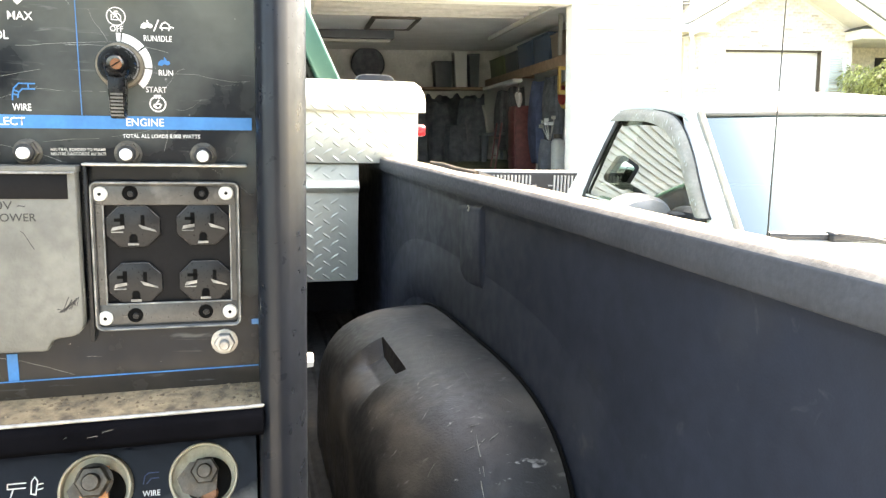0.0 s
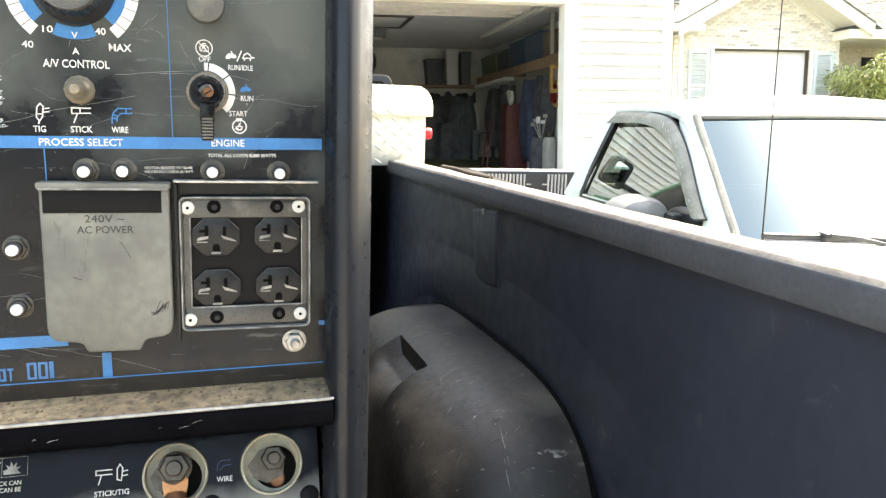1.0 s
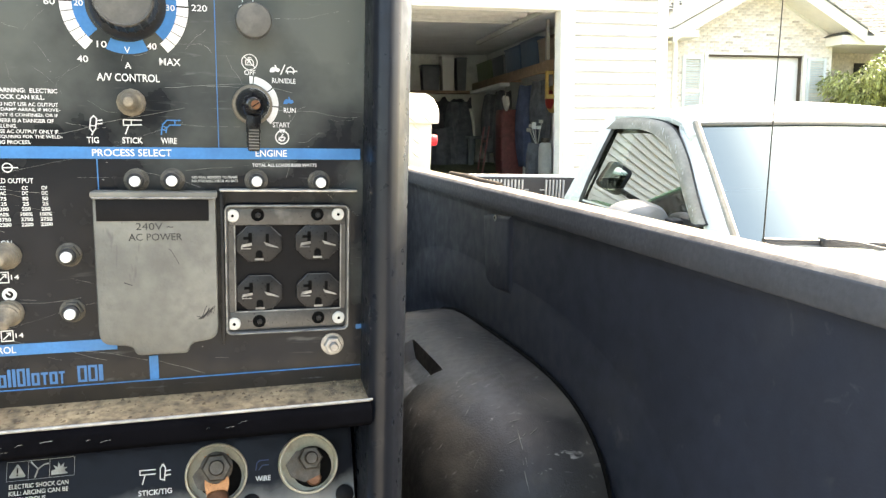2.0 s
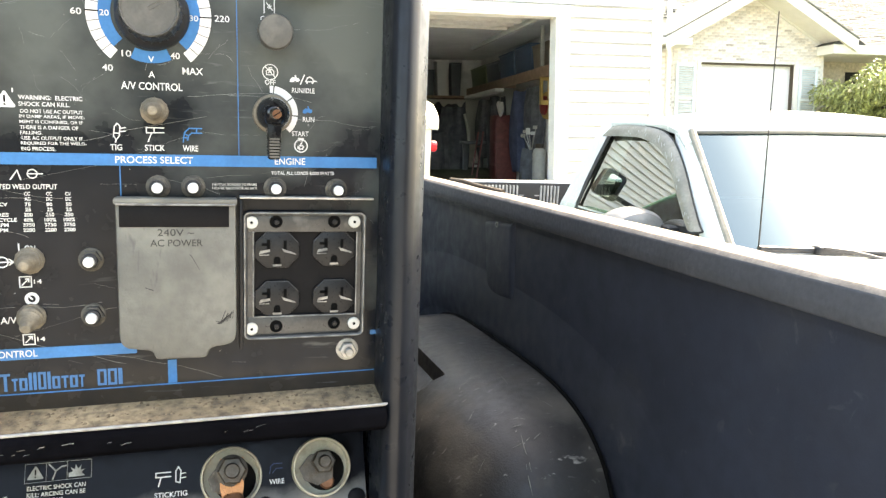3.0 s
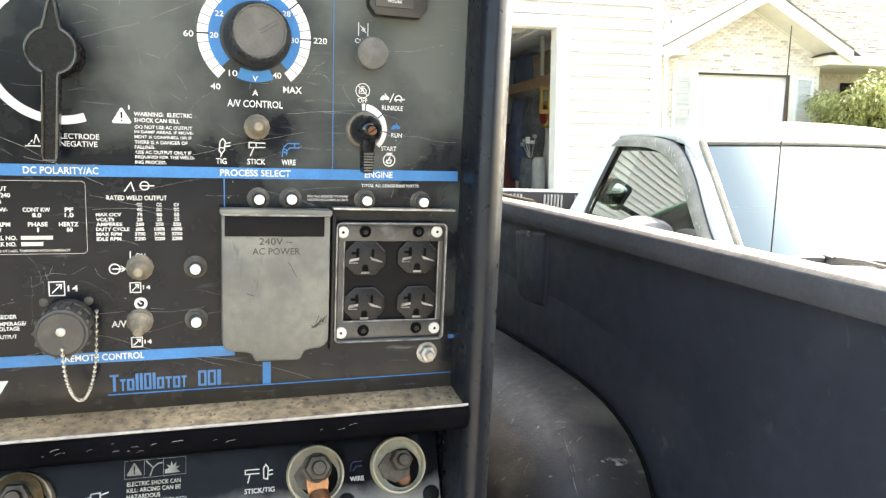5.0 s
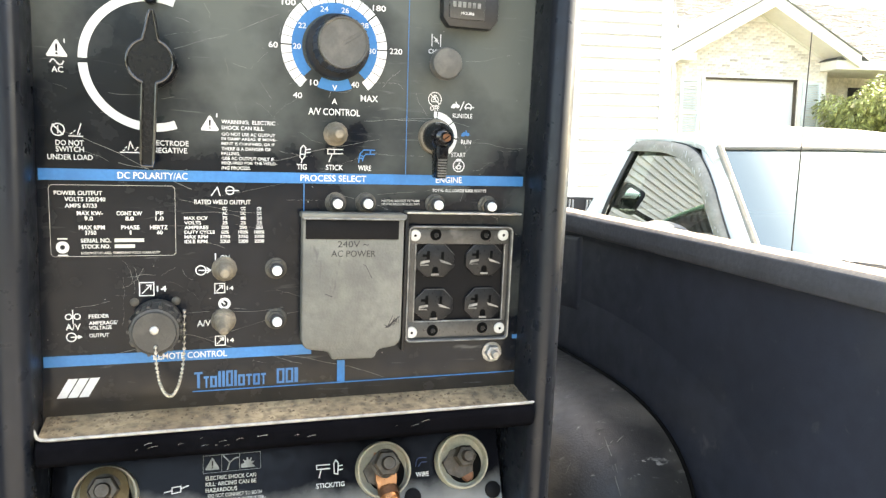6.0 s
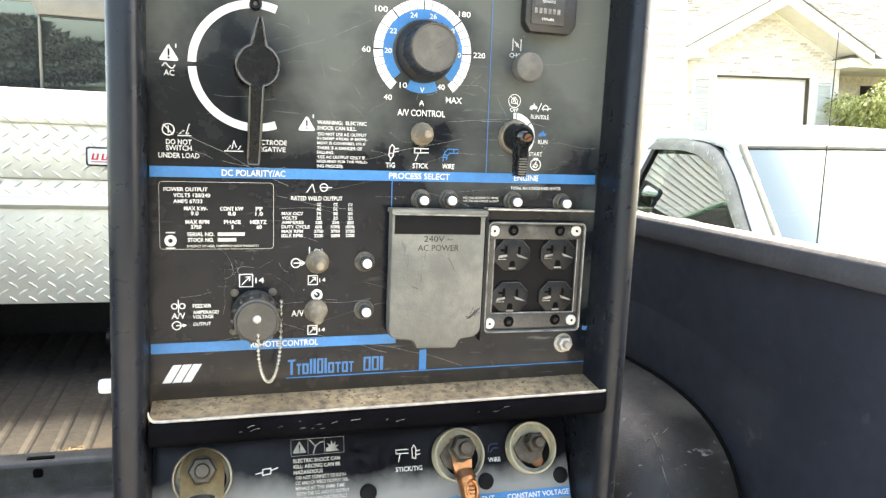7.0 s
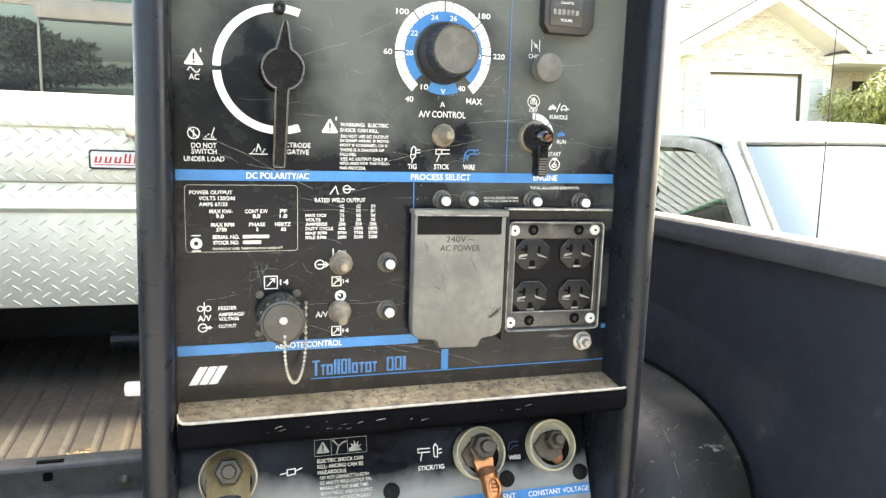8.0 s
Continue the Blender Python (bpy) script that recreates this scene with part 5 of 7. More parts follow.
triangle(-0.0705, -0.0172, 0.0056, M_FADED, LOWP)
icon([[(-0.0610, -0.0110), (-0.0560, -0.0165), (-0.0520, -0.0135), (-0.0490, -0.0130)], [(-0.0560, -0.0165), (-0.0580, -0.0225)]], 0.0011, M_FADED, m=LOWP, parent=lower)
burst = [(-0.0405 + (0.0062 if k % 2 else 0.0032) * math.cos(math.tau * k / 18), -0.0190 + (0.0066 if k % 2 else 0.0030) * math.sin(math.tau * k / 18)) for k in range(10)]
part("symbol", flat([burst + [(-0.0465, -0.0222), (-0.0345, -0.0218)]], LOWP), M_FADED, lower)
icon([[(-0.0780, -0.0242), (-0.0300, -0.0236), (-0.0300, -0.0095), (-0.0780, -0.0098), (-0.0780, -0.0242)], [(-0.0628, -0.0240), (-0.0628, -0.0098)], [(-0.0478, -0.0238), (-0.0478, -0.0096)]], 0.0003, M_FADED, m=LOWP, parent=lower)
icon([[(-0.1090, -0.0370), (-0.1030, -0.0360)], [(-0.1030, -0.0335), (-0.1030, -0.0385), (-0.0960, -0.0375), (-0.0960, -0.0330), (-0.1030, -0.0335)], [(-0.0960, -0.0350), (-0.0900, -0.0330)]], 0.0009, m=LOWP, parent=lower)
for k, s in enumerate(("ELECTRIC SHOCK CAN", "KILL: ARCING CAN BE", "HAZARDOUS")):
    w = (0.0420, 0.0420, 0.0260)[k]
    text(s, -0.0760 + w / 2, -0.0285 - 0.0050 * k, w, 0.0034, M_PALE, lower, LOWP, bold=0.01)
for k, s in enumerate(("·DO NOT CONNECT TO BOTH", "CC AND CV WELD OUTPUT TER-", "MINALS AT THE SAME TIME", "·BOTH THE CC AND CV OUTPUT", "TERMINALS ARE ELECTRICALLY")):
    w = (0.0450, 0.0480, 0.0440, 0.0480, 0.0460)[k]
    text(s, -0.0745 + w / 2, -0.0432 - 0.0046 * k, w, 0.0030, M_PALE, lower, LOWP, bold=0.005)
for x, v in ((0.1055, -0.0605), (0.1840, -0.0610), (-0.0090, -0.0612)):
    part("plug", lathe(on_low(x, v), NORMAL, [(0.0080, 0), (0.0075, 0.0016), (0.0050, 0.0026), (0, 0.0028)], 20), M_INSET, lower)

# hairline scratches and small chips across the panel
rnd = random.Random(5)
hair = []


def scratch(x, z, a, l, w, wander):
    pts = []
    for j in range(13):
        pts.append((x, z))
        a += rnd.gauss(0, wander)
        x, z = x + l / 12 * math.cos(a), z + l / 12 * math.sin(a)
    return [q for q in stroke(pts, w) if rnd.random() < 0.9]


for k in range(60):
    hair += scratch(rnd.uniform(-0.17, 0.14), rnd.uniform(1.21, 1.57), rnd.gauss(-0.08, 0.15), rnd.choice((0.01, 0.025, 0.05, 0.10)), rnd.choice((0.00012, 0.00018, 0.00024)), 0.07)
for cx, cz, many, spread in ((-0.115, 1.290, 14, 0.017), (-0.04, 1.455, 10, 0.03), (0.03, 1.44, 12, 0.05), (0.15, 1.40, 10, 0.03)):
    for k in range(many):
        hair += scratch(rnd.gauss(cx, spread), rnd.gauss(cz, spread * 0.6), rnd.gauss(0, 0.8), rnd.uniform(0.006, 0.03), rnd.choice((0.00010, 0.00018)), 0.16)
for k in range(60):
    x, z, s = rnd.uniform(-0.18, 0.20), rnd.uniform(1.21, 1.57), rnd.uniform(0.0002, 0.0007)
    hair.append([(x + s * rnd.uniform(0.5, 1.6) * math.cos(math.tau * j / 6), z + s * rnd.uniform(0.5, 1.4) * math.sin(math.tau * j / 6)) for j in range(6)])
part("wear", flat([q for q in hair if min(p[1] for p in q) > 1.195 and XL + 0.002 < min(p[0] for p in q) and max(p[0] for p in q) < XR - 0.002], pose(0, -0.0004, 0, 90)), M_SCRATCH, panel, "fine pale scratches", kind="stuff", smooth=False)
set_type()

# ---- the pickup that carries the welder ----
from mathutils.bvhtree import BVHTree

FLOOR, BED0, BED1, WALL = 0.70, -0.55, 1.93, 0.572
MIDX = -0.270                                    # the pickup's middle line
pickup = thing("pickup_truck", (MIDX, 0.7, -0.08), "green pickup truck with a black plastic bed liner", "pickup truck", m=TRUCK)


def mirrored(pts):
    return [(2 * MIDX - x, z) for x, z in pts][::-1]


wall_pts = [(WALL + 0.010, FLOOR - 0.02), (WALL, FLOOR + 0.02), (WALL, 1.250), (WALL - 0.003, 1.2585), (WALL + 0.03, 1.2585), (WALL + 0.03, FLOOR - 0.02)]
rail_pts = [(0.566, 1.259), (0.559, 1.261), (0.5575, 1.272), (0.558, 1.2895), (0.562, 1.2945), (0.598, 1.296), (0.604, 1.290), (0.606, 1.245), (0.602, 1.245), (0.602, 1.259)]
side_pts = [(0.607, 1.268), (0.630, 1.250), (0.660, 1.10), (0.675, 0.90), (0.665, 0.45), (0.640, 0.36), (0.615, 0.36), (0.612, 1.238)]


def fall(bm, rate=0.031):
    """The bed's sides drop a little towards the cab."""
    for v in bm.verts:
        v.co.z -= rate * v.co.y
    return bm


for flip in (False, True):
    f = mirrored if flip else (lambda p: p)
    part("bed_wall", fall(prism(f(wall_pts), "y", BED0, BED1, 0.002)), M_LINER, pickup, "black plastic bed liner wall")
    part("bed_rail", fall(prism(f(rail_pts), "y", BED0, BED1, 0.0015)), M_LIP, pickup, "grey weathered liner lip over the rail")
    part("rail_cap", fall(prism(f([(0.5585, 1.2905), (0.563, 1.2955), (0.598, 1.2965), (0.604, 1.2920)]), "y", BED0, BED1, 0.001)), M_RAIL, pickup, "sun-bleached top of the rail")
    part("bed_side", fall(prism(f(side_pts), "y", BED0, BED1 - 0.03, 0.006)), M_GREEN, pickup, "green painted bed side")

# ribbed floor, running to the cab
prof, x, up = [], 2 * MIDX - WALL, True
while x < WALL:
    z = FLOOR if up else FLOOR - 0.005
    prof += [(x + 0.004, z), (x + (0.042 if up else 0.010), z)]
    x, up = x + (0.046 if up else 0.014), not up
bm = bmesh.new()
rows = [[bm.verts.new((px, y, pz)) for px, pz in prof] for y in (BED0, BED1)]
for k in range(len(prof) - 1):
    bm.faces.new((rows[0][k], rows[0][k + 1], rows[1][k + 1], rows[1][k]))
part("bed_floor", bm, M_FLOOR, pickup, "dirty ribbed bed floor", smooth=False)
part("bulkhead", box(2 * MIDX - WALL, WALL, BED1 - 0.03, BED1, FLOOR - 0.02, 1.19, 0.003), M_BULK, pickup)


def wheel_arch(x0, x1, notch):
    """The cover over a wheel, its inner edge well rounded, with a crease along the wall and a hand-long recess."""
    bm = bmesh.new()
    cy, half, high = 0.600, 0.455, 0.350
    across = [(0.0, 0.030), (0.012, 0.030), (0.026, 0.026), (0.040, 0.006), (0.060, 0.0)]
    for k in range(1, 85):
        f = (1 - (1 - k / 84) ** 1.6) if k < 84 else 1.0
        across.append((0.060 + 0.940 * f, 0.165 * (1 - max(0.0, 1 - f ** 2.7) ** 0.37)))
    across += [(1.0, 0.22), (1.0, 0.32)]
    n = 420 if notch else 120
    rows = []
    for f, inset in across:
        x = x0 + (x1 - x0) * f
        row = []
        for k in range(n + 1):
            a = math.pi * k / n
            y = cy + (half - inset * 0.9) * math.copysign(abs(math.cos(a)) ** 0.5, math.cos(a))
            h = max(0.001, high - inset) * abs(math.sin(a)) ** 0.5 * (1 - 0.15 * (y - 0.37))
            if notch and 0.352 < x < 0.428:
                u = min(1.0, (x - 0.352) / 0.050)
                h -= 0.027 * u * min(1.0, max(0.0, (y - 0.482) / 0.014)) * min(1.0, max(0.0, (0.664 - y) / 0.022))
            row.append(bm.verts.new((x, y, FLOOR - 0.02 + h)))
        rows.append(row)
    for a, c in zip(rows, rows[1:]):
        for k in range(n):
            bm.faces.new((a[k], a[k + 1], c[k + 1], c[k]))
    return bm


def wall_bulge(x, sign):
    """The liner stands out a little from the wall round the wheel arch."""
    bm = bmesh.new()
    rows = []
    for grow, out in ((0.044, 0.0), (0.030, 0.0008), (0.012, 0.0026), (-0.006, 0.0042), (-0.030, 0.0050), (-0.062, 0.0050), (-0.085, 0.0020), (-0.100, -0.002)):
        half, top = 0.662 + grow, 1.104 + grow
        row = []
        for k in range(81):
            a = math.pi * k / 80
            y = 0.655 + half * math.copysign(abs(math.cos(a)) ** 0.625, math.cos(a))
            row.append(bm.verts.new((x - sign * out, y, FLOOR - 0.01 + (top - FLOOR) * abs(math.sin(a)) ** 0.625 * (1 - 0.045 * (y - 0.5)))))
        rows.append(row)
    for a, c in zip(rows, rows[1:]):
        for k in range(80):
            bm.faces.new((a[k], a[k + 1], c[k + 1], c[k]))
    return bm


part("wheel_arch", wheel_arch(WALL + 0.004, 0.345, True), M_WELL, pickup, "scuffed black wheel arch cover with a recess")
part("wheel_arch", wheel_arch(2 * MIDX - WALL - 0.004, 2 * MIDX - 0.345, False), M_WELL, pickup, "scuffed black wheel arch cover")
arch = pickup.children[-2]
skin = BVHTree.FromPolygons([v.co + BASE[pickup.name] for v in arch.data.vertices], [tuple(f.vertices) for f in arch.data.polygons])


def on_arch(x, y, up=0.0010):
    hit = skin.ray_cast(Vector((x, y, 1.4)), Vector((0, 0, -1)))
    return hit[0] + hit[1] * (up if hit[1].z > 0 else -up) if hit[0] else None


rub = random.Random(31)
marks = bmesh.new()


def rubbed(x, y, a, l, w, bend=0.10):
    """One rubbed streak on the arch, broken and tapering."""
    pts = []
    for _ in range(6):
        pts.append(on_arch(x, y))
        x, y, a = x + l / 5 * math.cos(a), y + l / 5 * math.sin(a), a + rub.gauss(0, bend)
    if None in pts:
        return
    side = (pts[-1] - pts[0]).cross(Vector((0, 0, 1))).normalized() * w
    for s in range(5):
        f0, f1 = min(s, 5 - s) / 2.5 + 0.2, min(s + 1, 4 - s) / 2.5 + 0.2
        if rub.random() < 0.8:
            marks.faces.new([marks.verts.new(p) for p in (pts[s] - side * f0, pts[s] + side * f0, pts[s + 1] + side * f1, pts[s + 1] - side * f1)])


for cx, cy, sx, sy, many, lean in ((0.432, 0.800, 0.022, 0.022, 46, 0.25), (0.452, 0.408, 0.015, 0.011, 30, 0.35), (0.480, 0.580, 0.030, 0.050, 26, 0.2), (0.444, 0.640, 0.008, 0.014, 10, 0.2), (0.462, 0.250, 0.035, 0.085, 30, 0.45)):
    for _ in range(many):
        rubbed(rub.gauss(cx, sx), rub.gauss(cy, sy), rub.gauss(0.1, lean), rub.choice((0.003, 0.006, 0.010, 0.016)), rub.choice((0.0003, 0.0005, 0.0009)))
for x, y, a, l in ((0.500, 0.440, -1.62, 0.060), (0.470, 0.265, -1.75, 0.050), (0.462, 0.225, -1.70, 0.030), (0.445, 0.165, -1.75, 0.040), (0.430, 0.340, -2.3, 0.020), (0.520, 0.330, -1.2, 0.030)):
    rubbed(x, y, a, l, 0.0007, 0.06)
part("arch_scuff", marks, M_SCUFF, pickup, "pale scuff marks", kind="stuff", smooth=False)
# a black bead laid in the crease for the shadow line of the joint
seam = [p for p in (on_arch(0.560, 0.165 + 0.0125 * k, 0.001) for k in range(64)) if p]
part("arch_seam", tube([p + Vector((0.004, 0, 0)) for p in seam], 0.0032, 6), M_HOLE, pickup, "black bead drawn for the shadowed gap between arch and liner wall")
part("wall_bulge", wall_bulge(WALL + 0.0005, 1), M_LINER, pickup, "shallow raised surround of the wheel arch")
part("wall_bulge", wall_bulge(2 * MIDX - WALL - 0.0005, -1), M_LINER, pickup)

# liner relief: strap pocket with its eyelet
pocket = bmesh.new()
corner = [(0.562, 1.243, 0.0085), (0.722, 1.226, 0.0020), (0.690, 1.072, 0.0010), (0.548, 1.100, 0.0060)]
face = [pocket.verts.new((WALL - out, y, z)) for y, z, out in corner]
back = [pocket.verts.new((WALL + 0.004, y, z)) for y, z, _ in corner]
pocket.faces.new(face)
for k in range(4):
    pocket.faces.new((face[k], face[k - 1], back[k - 1], back[k]))
bmesh.ops.recalc_face_normals(pocket, faces=pocket.faces)
bmesh.ops.bevel(pocket, geom=[e for e in pocket.edges if e.verts[0] in face and e.verts[1] in face], offset=0.018, segments=5, profile=0.5, affect="EDGES")
part("liner_pocket", pocket, M_LINER, pickup, "moulded strap pocket in the liner wall")
part("eyelet", lathe((WALL - 0.0048, 0.6375, 1.2235), (-1, 0, 0), [(0.0055, 0), (0.0055, 0.0012), (0.0030, 0.0016), (0.0026, 0.0006), (0, 0.0006)], 18), M_STEEL, pickup, "bright worn eyelet")
part("eyelet_hole", lathe((WALL - 0.0065, 0.6375, 1.2235), (-1, 0, 0), [(0.0027, 0), (0, 0.0002)], 14), M_HOLE, pickup)
part("cross_angle", prism([(0.815, FLOOR + 0.056), (0.8185, FLOOR + 0.0620), (0.826, FLOOR + 0.0645), (0.855, FLOOR + 0.066), (0.860, FLOOR + 0.062), (0.860, FLOOR), (0.755, FLOOR), (0.755, FLOOR + 0.004), (0.815, FLOOR + 0.006)], "x", 2 * MIDX - 0.55, XL - 0.03, 0.002), M_ANGLE, pickup, "slotted steel mounting angle across the bed floor")
part("slot", box(-0.471, -0.425, 0.826, 0.836, FLOOR + 0.0625, FLOOR + 0.0668), M_HOLE, pickup)
part("slot", prism(rounded(-0.458, -0.442, FLOOR + 0.036, FLOOR + 0.052, 0.004), "y", 0.811, 0.8165), M_HOLE, pickup)
part("bolt", lathe((-0.318, 0.816, FLOOR + 0.022), (0, -1, 0.5), [(0.012, 0), (0.012, 0.004), (0.006, 0.008), (0, 0.009)], 14), M_OLDSTEEL, pickup)
part("drain_tube", tube([(-0.418, 1.47, 0.806), (-0.05, 1.47, 0.806)], 0.0245, 18), M_CASE, pickup)
rl = random.Random(9)
litter = None
for k in range(26):
    x, y = rl.gauss(-0.428, 0.014 + 0.012 * (k % 3 == 0)), rl.gauss(0.985, 0.014)
    a, l = rl.uniform(0, math.tau), rl.uniform(0.004, 0.013)
    c, d, up = Vector((x, y, FLOOR + 0.001 + rl.uniform(0, 0.006))), Vector((math.cos(a), math.sin(a), 0)) * l, Vector((0, 0, rl.uniform(0.001, 0.005)))
    q = Vector((-d.y, d.x, 0)) * 0.35
    own = bmesh.new()
    tip0, tip1, edge0, edge1, keel = (own.verts.new(p) for p in (c - d, c + d + up, c + q + up, c - q + up * 0.6, c))
    for f in ((tip0, keel, edge0), (keel, tip1, edge0), (tip0, edge1, keel), (edge1, tip1, keel)):
        own.faces.new(f)
    litter = merge(litter, own)
dry = thing("dry_leaves", (-0.43, 0.985, FLOOR), "small heap of dry brown leaf litter on the bed floor", "leaf litter", kind="stuff", m=TRUCK)
part("leaf_scraps", litter, M_CRUMB, dry, kind="stuff", smooth=False)

# cab
CY, CTOP = 1.97, 1.80


def cab_half(z):
    return 0.878 if z < 1.30 else 0.878 - (z - 1.30) * 0.47


def cab_slab(z0, z1, y0, y1, in0=0.0, in1=0.0):
    w0, w1 = cab_half(z0) - in0, cab_half(z1) - in1
    bm = bmesh.new()
    lo = [bm.verts.new((MIDX + s * w0, y, z0)) for s, y in ((-1, y0), (1, y0), (1, y1), (-1, y1))]
    hi = [bm.verts.new((MIDX + s * w1, y, z1)) for s, y in ((-1, y0), (1, y0), (1, y1), (-1, y1))]
    bm.faces.new(lo), bm.faces.new(hi[::-1])
    for k in range(4):
        bm.faces.new((lo[k], lo[k - 1], hi[k - 1], hi[k]))
    bmesh.ops.recalc_face_normals(bm, faces=bm.faces)
    bmesh.ops.bevel(bm, geom=bm.edges[:], offset=0.012, segments=2, profile=0.5, affect="EDGES")
    return bm


part("cab_lower", cab_slab(0.35, 1.28, CY, 4.35), M_GREEN, pickup, "green painted cab")
part("cab_roof", cab_slab(1.735, CTOP, CY + 0.02, 3.95), M_GREEN, pickup)
for s in (-1, 1):
    bm = bmesh.new()
    for y0, y1 in ((CY, CY + 0.10),):
        lo = [(MIDX + s * a, y, 1.28) for a, y in ((0.887, y0), (0.800, y0), (0.800, y1), (0.887, y1))]
        hi = [(MIDX + s * a, y, 1.745) for a, y in ((0.669, y0), (0.600, y0), (0.600, y1), (0.669, y1))]
        lo, hi = [bm.verts.new(p) for p in lo], [bm.verts.new(p) for p in hi]
        bm.faces.new(lo), bm.faces.new(hi)
        for k in range(4):
            bm.faces.new((lo[k], lo[k - 1], hi[k - 1], hi[k]))
    bmesh.ops.recalc_face_normals(bm, faces=bm.faces)
    bmesh.ops.bevel(bm, geom=bm.edges[:], offset=0.012, segments=3, profile=0.5, affect="EDGES")
    part("cab_pillar", bm, M_GREEN, pickup)
part("cab_lining", cab_slab(1.24, 1.74, CY + 0.42, 3.8, 0.03, 0.05), M_DARK_CAB, pickup)
part("window_header", box(-0.650, MIDX + 0.60, CY + 0.004, CY + 0.045, 1.6795, 1.742, 0.006), M_GREY_TRIM, pickup, "grey window header trim")
part("window_header", box(MIDX - 0.60, -0.645, CY + 0.006, CY + 0.045, 1.7155, 1.742, 0.004), M_GREY_TRIM, pickup)
corner = [(-0.648, 1.718), (-0.648, 1.680), (-0.658, 1.680), (-0.6615, 1.6830), (-0.6640, 1.690), (-0.6665, 1.703), (-0.6720, 1.712), (-0.680, 1.718)]
part("window_header", prism(corner, "y", CY + 0.005, CY + 0.044, 0.001), M_GREY_TRIM, pickup)
part("header_seal", box(-0.655, MIDX + 0.60, CY + 0.003, CY + 0.020, 1.6755, 1.6790, 0.001), M_BLACK, pickup)
part("window_pane", box(-0.654, 0.20, CY + 0.022, CY + 0.026, 1.28, 1.692), M_REARGLASS, pickup, "tinted sliding rear window pane")
part("window_pane", box(MIDX - 0.68, -0.660, CY + 0.018, CY + 0.022, 1.28, 1.735), M_REARGLASS, pickup, "tinted rear window pane")
part("window_pane", box(0.21, MIDX + 0.68, CY + 0.018, CY + 0.022, 1.28, 1.735), M_REARGLASS, pickup, "tinted rear window pane")
part("window_bar", box(-0.6600, -0.6545, CY + 0.010, CY + 0.03, 1.28, 1.6800, 0.001), M_GREY_TRIM, pickup)
part("window_bar", box(0.200, 0.210, CY + 0.012, CY + 0.03, 1.28, 1.70, 0.002), M_BLACK, pickup)
part("hood", prism([(4.32, 0.42), (4.32, 1.20), (4.52, 1.17), (5.60, 1.06), (5.76, 0.96), (5.78, 0.42)], "x", MIDX - 0.84, MIDX + 0.84, 0.05, 3), M_GREEN, pickup)
part("grille", box(MIDX - 0.62, MIDX + 0.62, 5.76, 5.81, 0.55, 0.92, 0.015), M_BLACK, pickup)
part("bumper", box(MIDX - 0.86, MIDX + 0.86, 5.76, 5.89, 0.38, 0.54, 0.02), M_STEEL, pickup)
for s in (-1, 1):
    pane = bmesh.new()
    pane.faces.new([pane.verts.new((MIDX + s * a, y, z)) for a, y, z in ((0.872, 2.08, 1.29), (0.872, 4.28, 1.29), (0.672, 3.92, 1.73), (0.672, 2.08, 1.73))])
    part("door_glass", pane, M_TINT, pickup)
    part("front_pillar", tube([(MIDX + s * 0.85, 4.34, 1.26), (MIDX + s * 0.655, 3.93, 1.75)], 0.035, 8), M_GREEN, pickup)
windscreen = bmesh.new()
windscreen.faces.new([windscreen.verts.new(p) for p in ((MIDX - 0.84, 4.34, 1.27), (MIDX + 0.84, 4.34, 1.27), (MIDX + 0.65, 3.93, 1.75), (MIDX - 0.65, 3.93, 1.75))])
part("windscreen", windscreen, M_TINT, pickup)


def wheel(parent, x, y, side, ground, r=0.37):
    z = ground + r
    d = (side, 0, 0)
    w = part("wheel", lathe((x, y, z), d, [(0.22, -0.10), (r - 0.03, -0.11), (r, -0.08), (r, 0.08), (r - 0.03, 0.11), (0.22, 0.10)], 40), M_TYRE, parent, "black tyre")
    part("rim", lathe((x, y, z), d, [(0.0, 0.03), (0.08, 0.05), (0.12, 0.03), (0.20, 0.05), (0.222, 0.10), (0.222, -0.10)], 30), M_RIM, w)


for sx, s in ((MIDX - 0.76, -1), (MIDX + 0.76, 1)):
    for y in (0.35, 4.75):
        wheel(pickup, sx - s * 0.02, y, s, -0.08)
part("chassis", box(MIDX - 0.42, MIDX + 0.42, BED0 + 0.05, 5.5, 0.30, 0.62, 0.02), M_BLACK, pickup)

# ---- aluminium box across the bed ----
BX0, BX1 = 2 * MIDX - 0.505, 0.505
FY = 1.40
chest = thing("truck_tool_box", (MIDX, 1.62, 0.93), "bright aluminium tread-plate tool box lying across the bed rails", "tool box", m=TRUCK)
part("body", box(BX0, BX1, FY + 0.012, 1.90, 0.9165, 1.2335, 0.004), M_TREAD, chest)
part("saddle", box(BX0 - 0.155, BX1 + 0.155, FY, 1.90, 1.2345, 1.376, 0.004), M_TREAD, chest)
lid = part("lid", prism([(FY - 0.012, 1.3680), (FY - 0.012, 1.3930), (FY - 0.004, 1.406), (FY + 0.014, 1.420), (FY + 0.050, 1.437), (FY + 0.12, 1.4500), (1.86, 1.4570), (1.912, 1.445), (1.912, 1.3680)], "x", BX0 - 0.172, BX1 + 0.172, 0.004), M_TREAD, chest, "sun-bright aluminium lid")
part("fold", prism([(FY + 0.012, 1.190), (FY + 0.002, 1.185), (FY - 0.004, 1.170), (FY + 0.006, 1.159), (FY + 0.012, 1.159)], "x", BX0, BX1, 0.001), M_TREAD, chest)


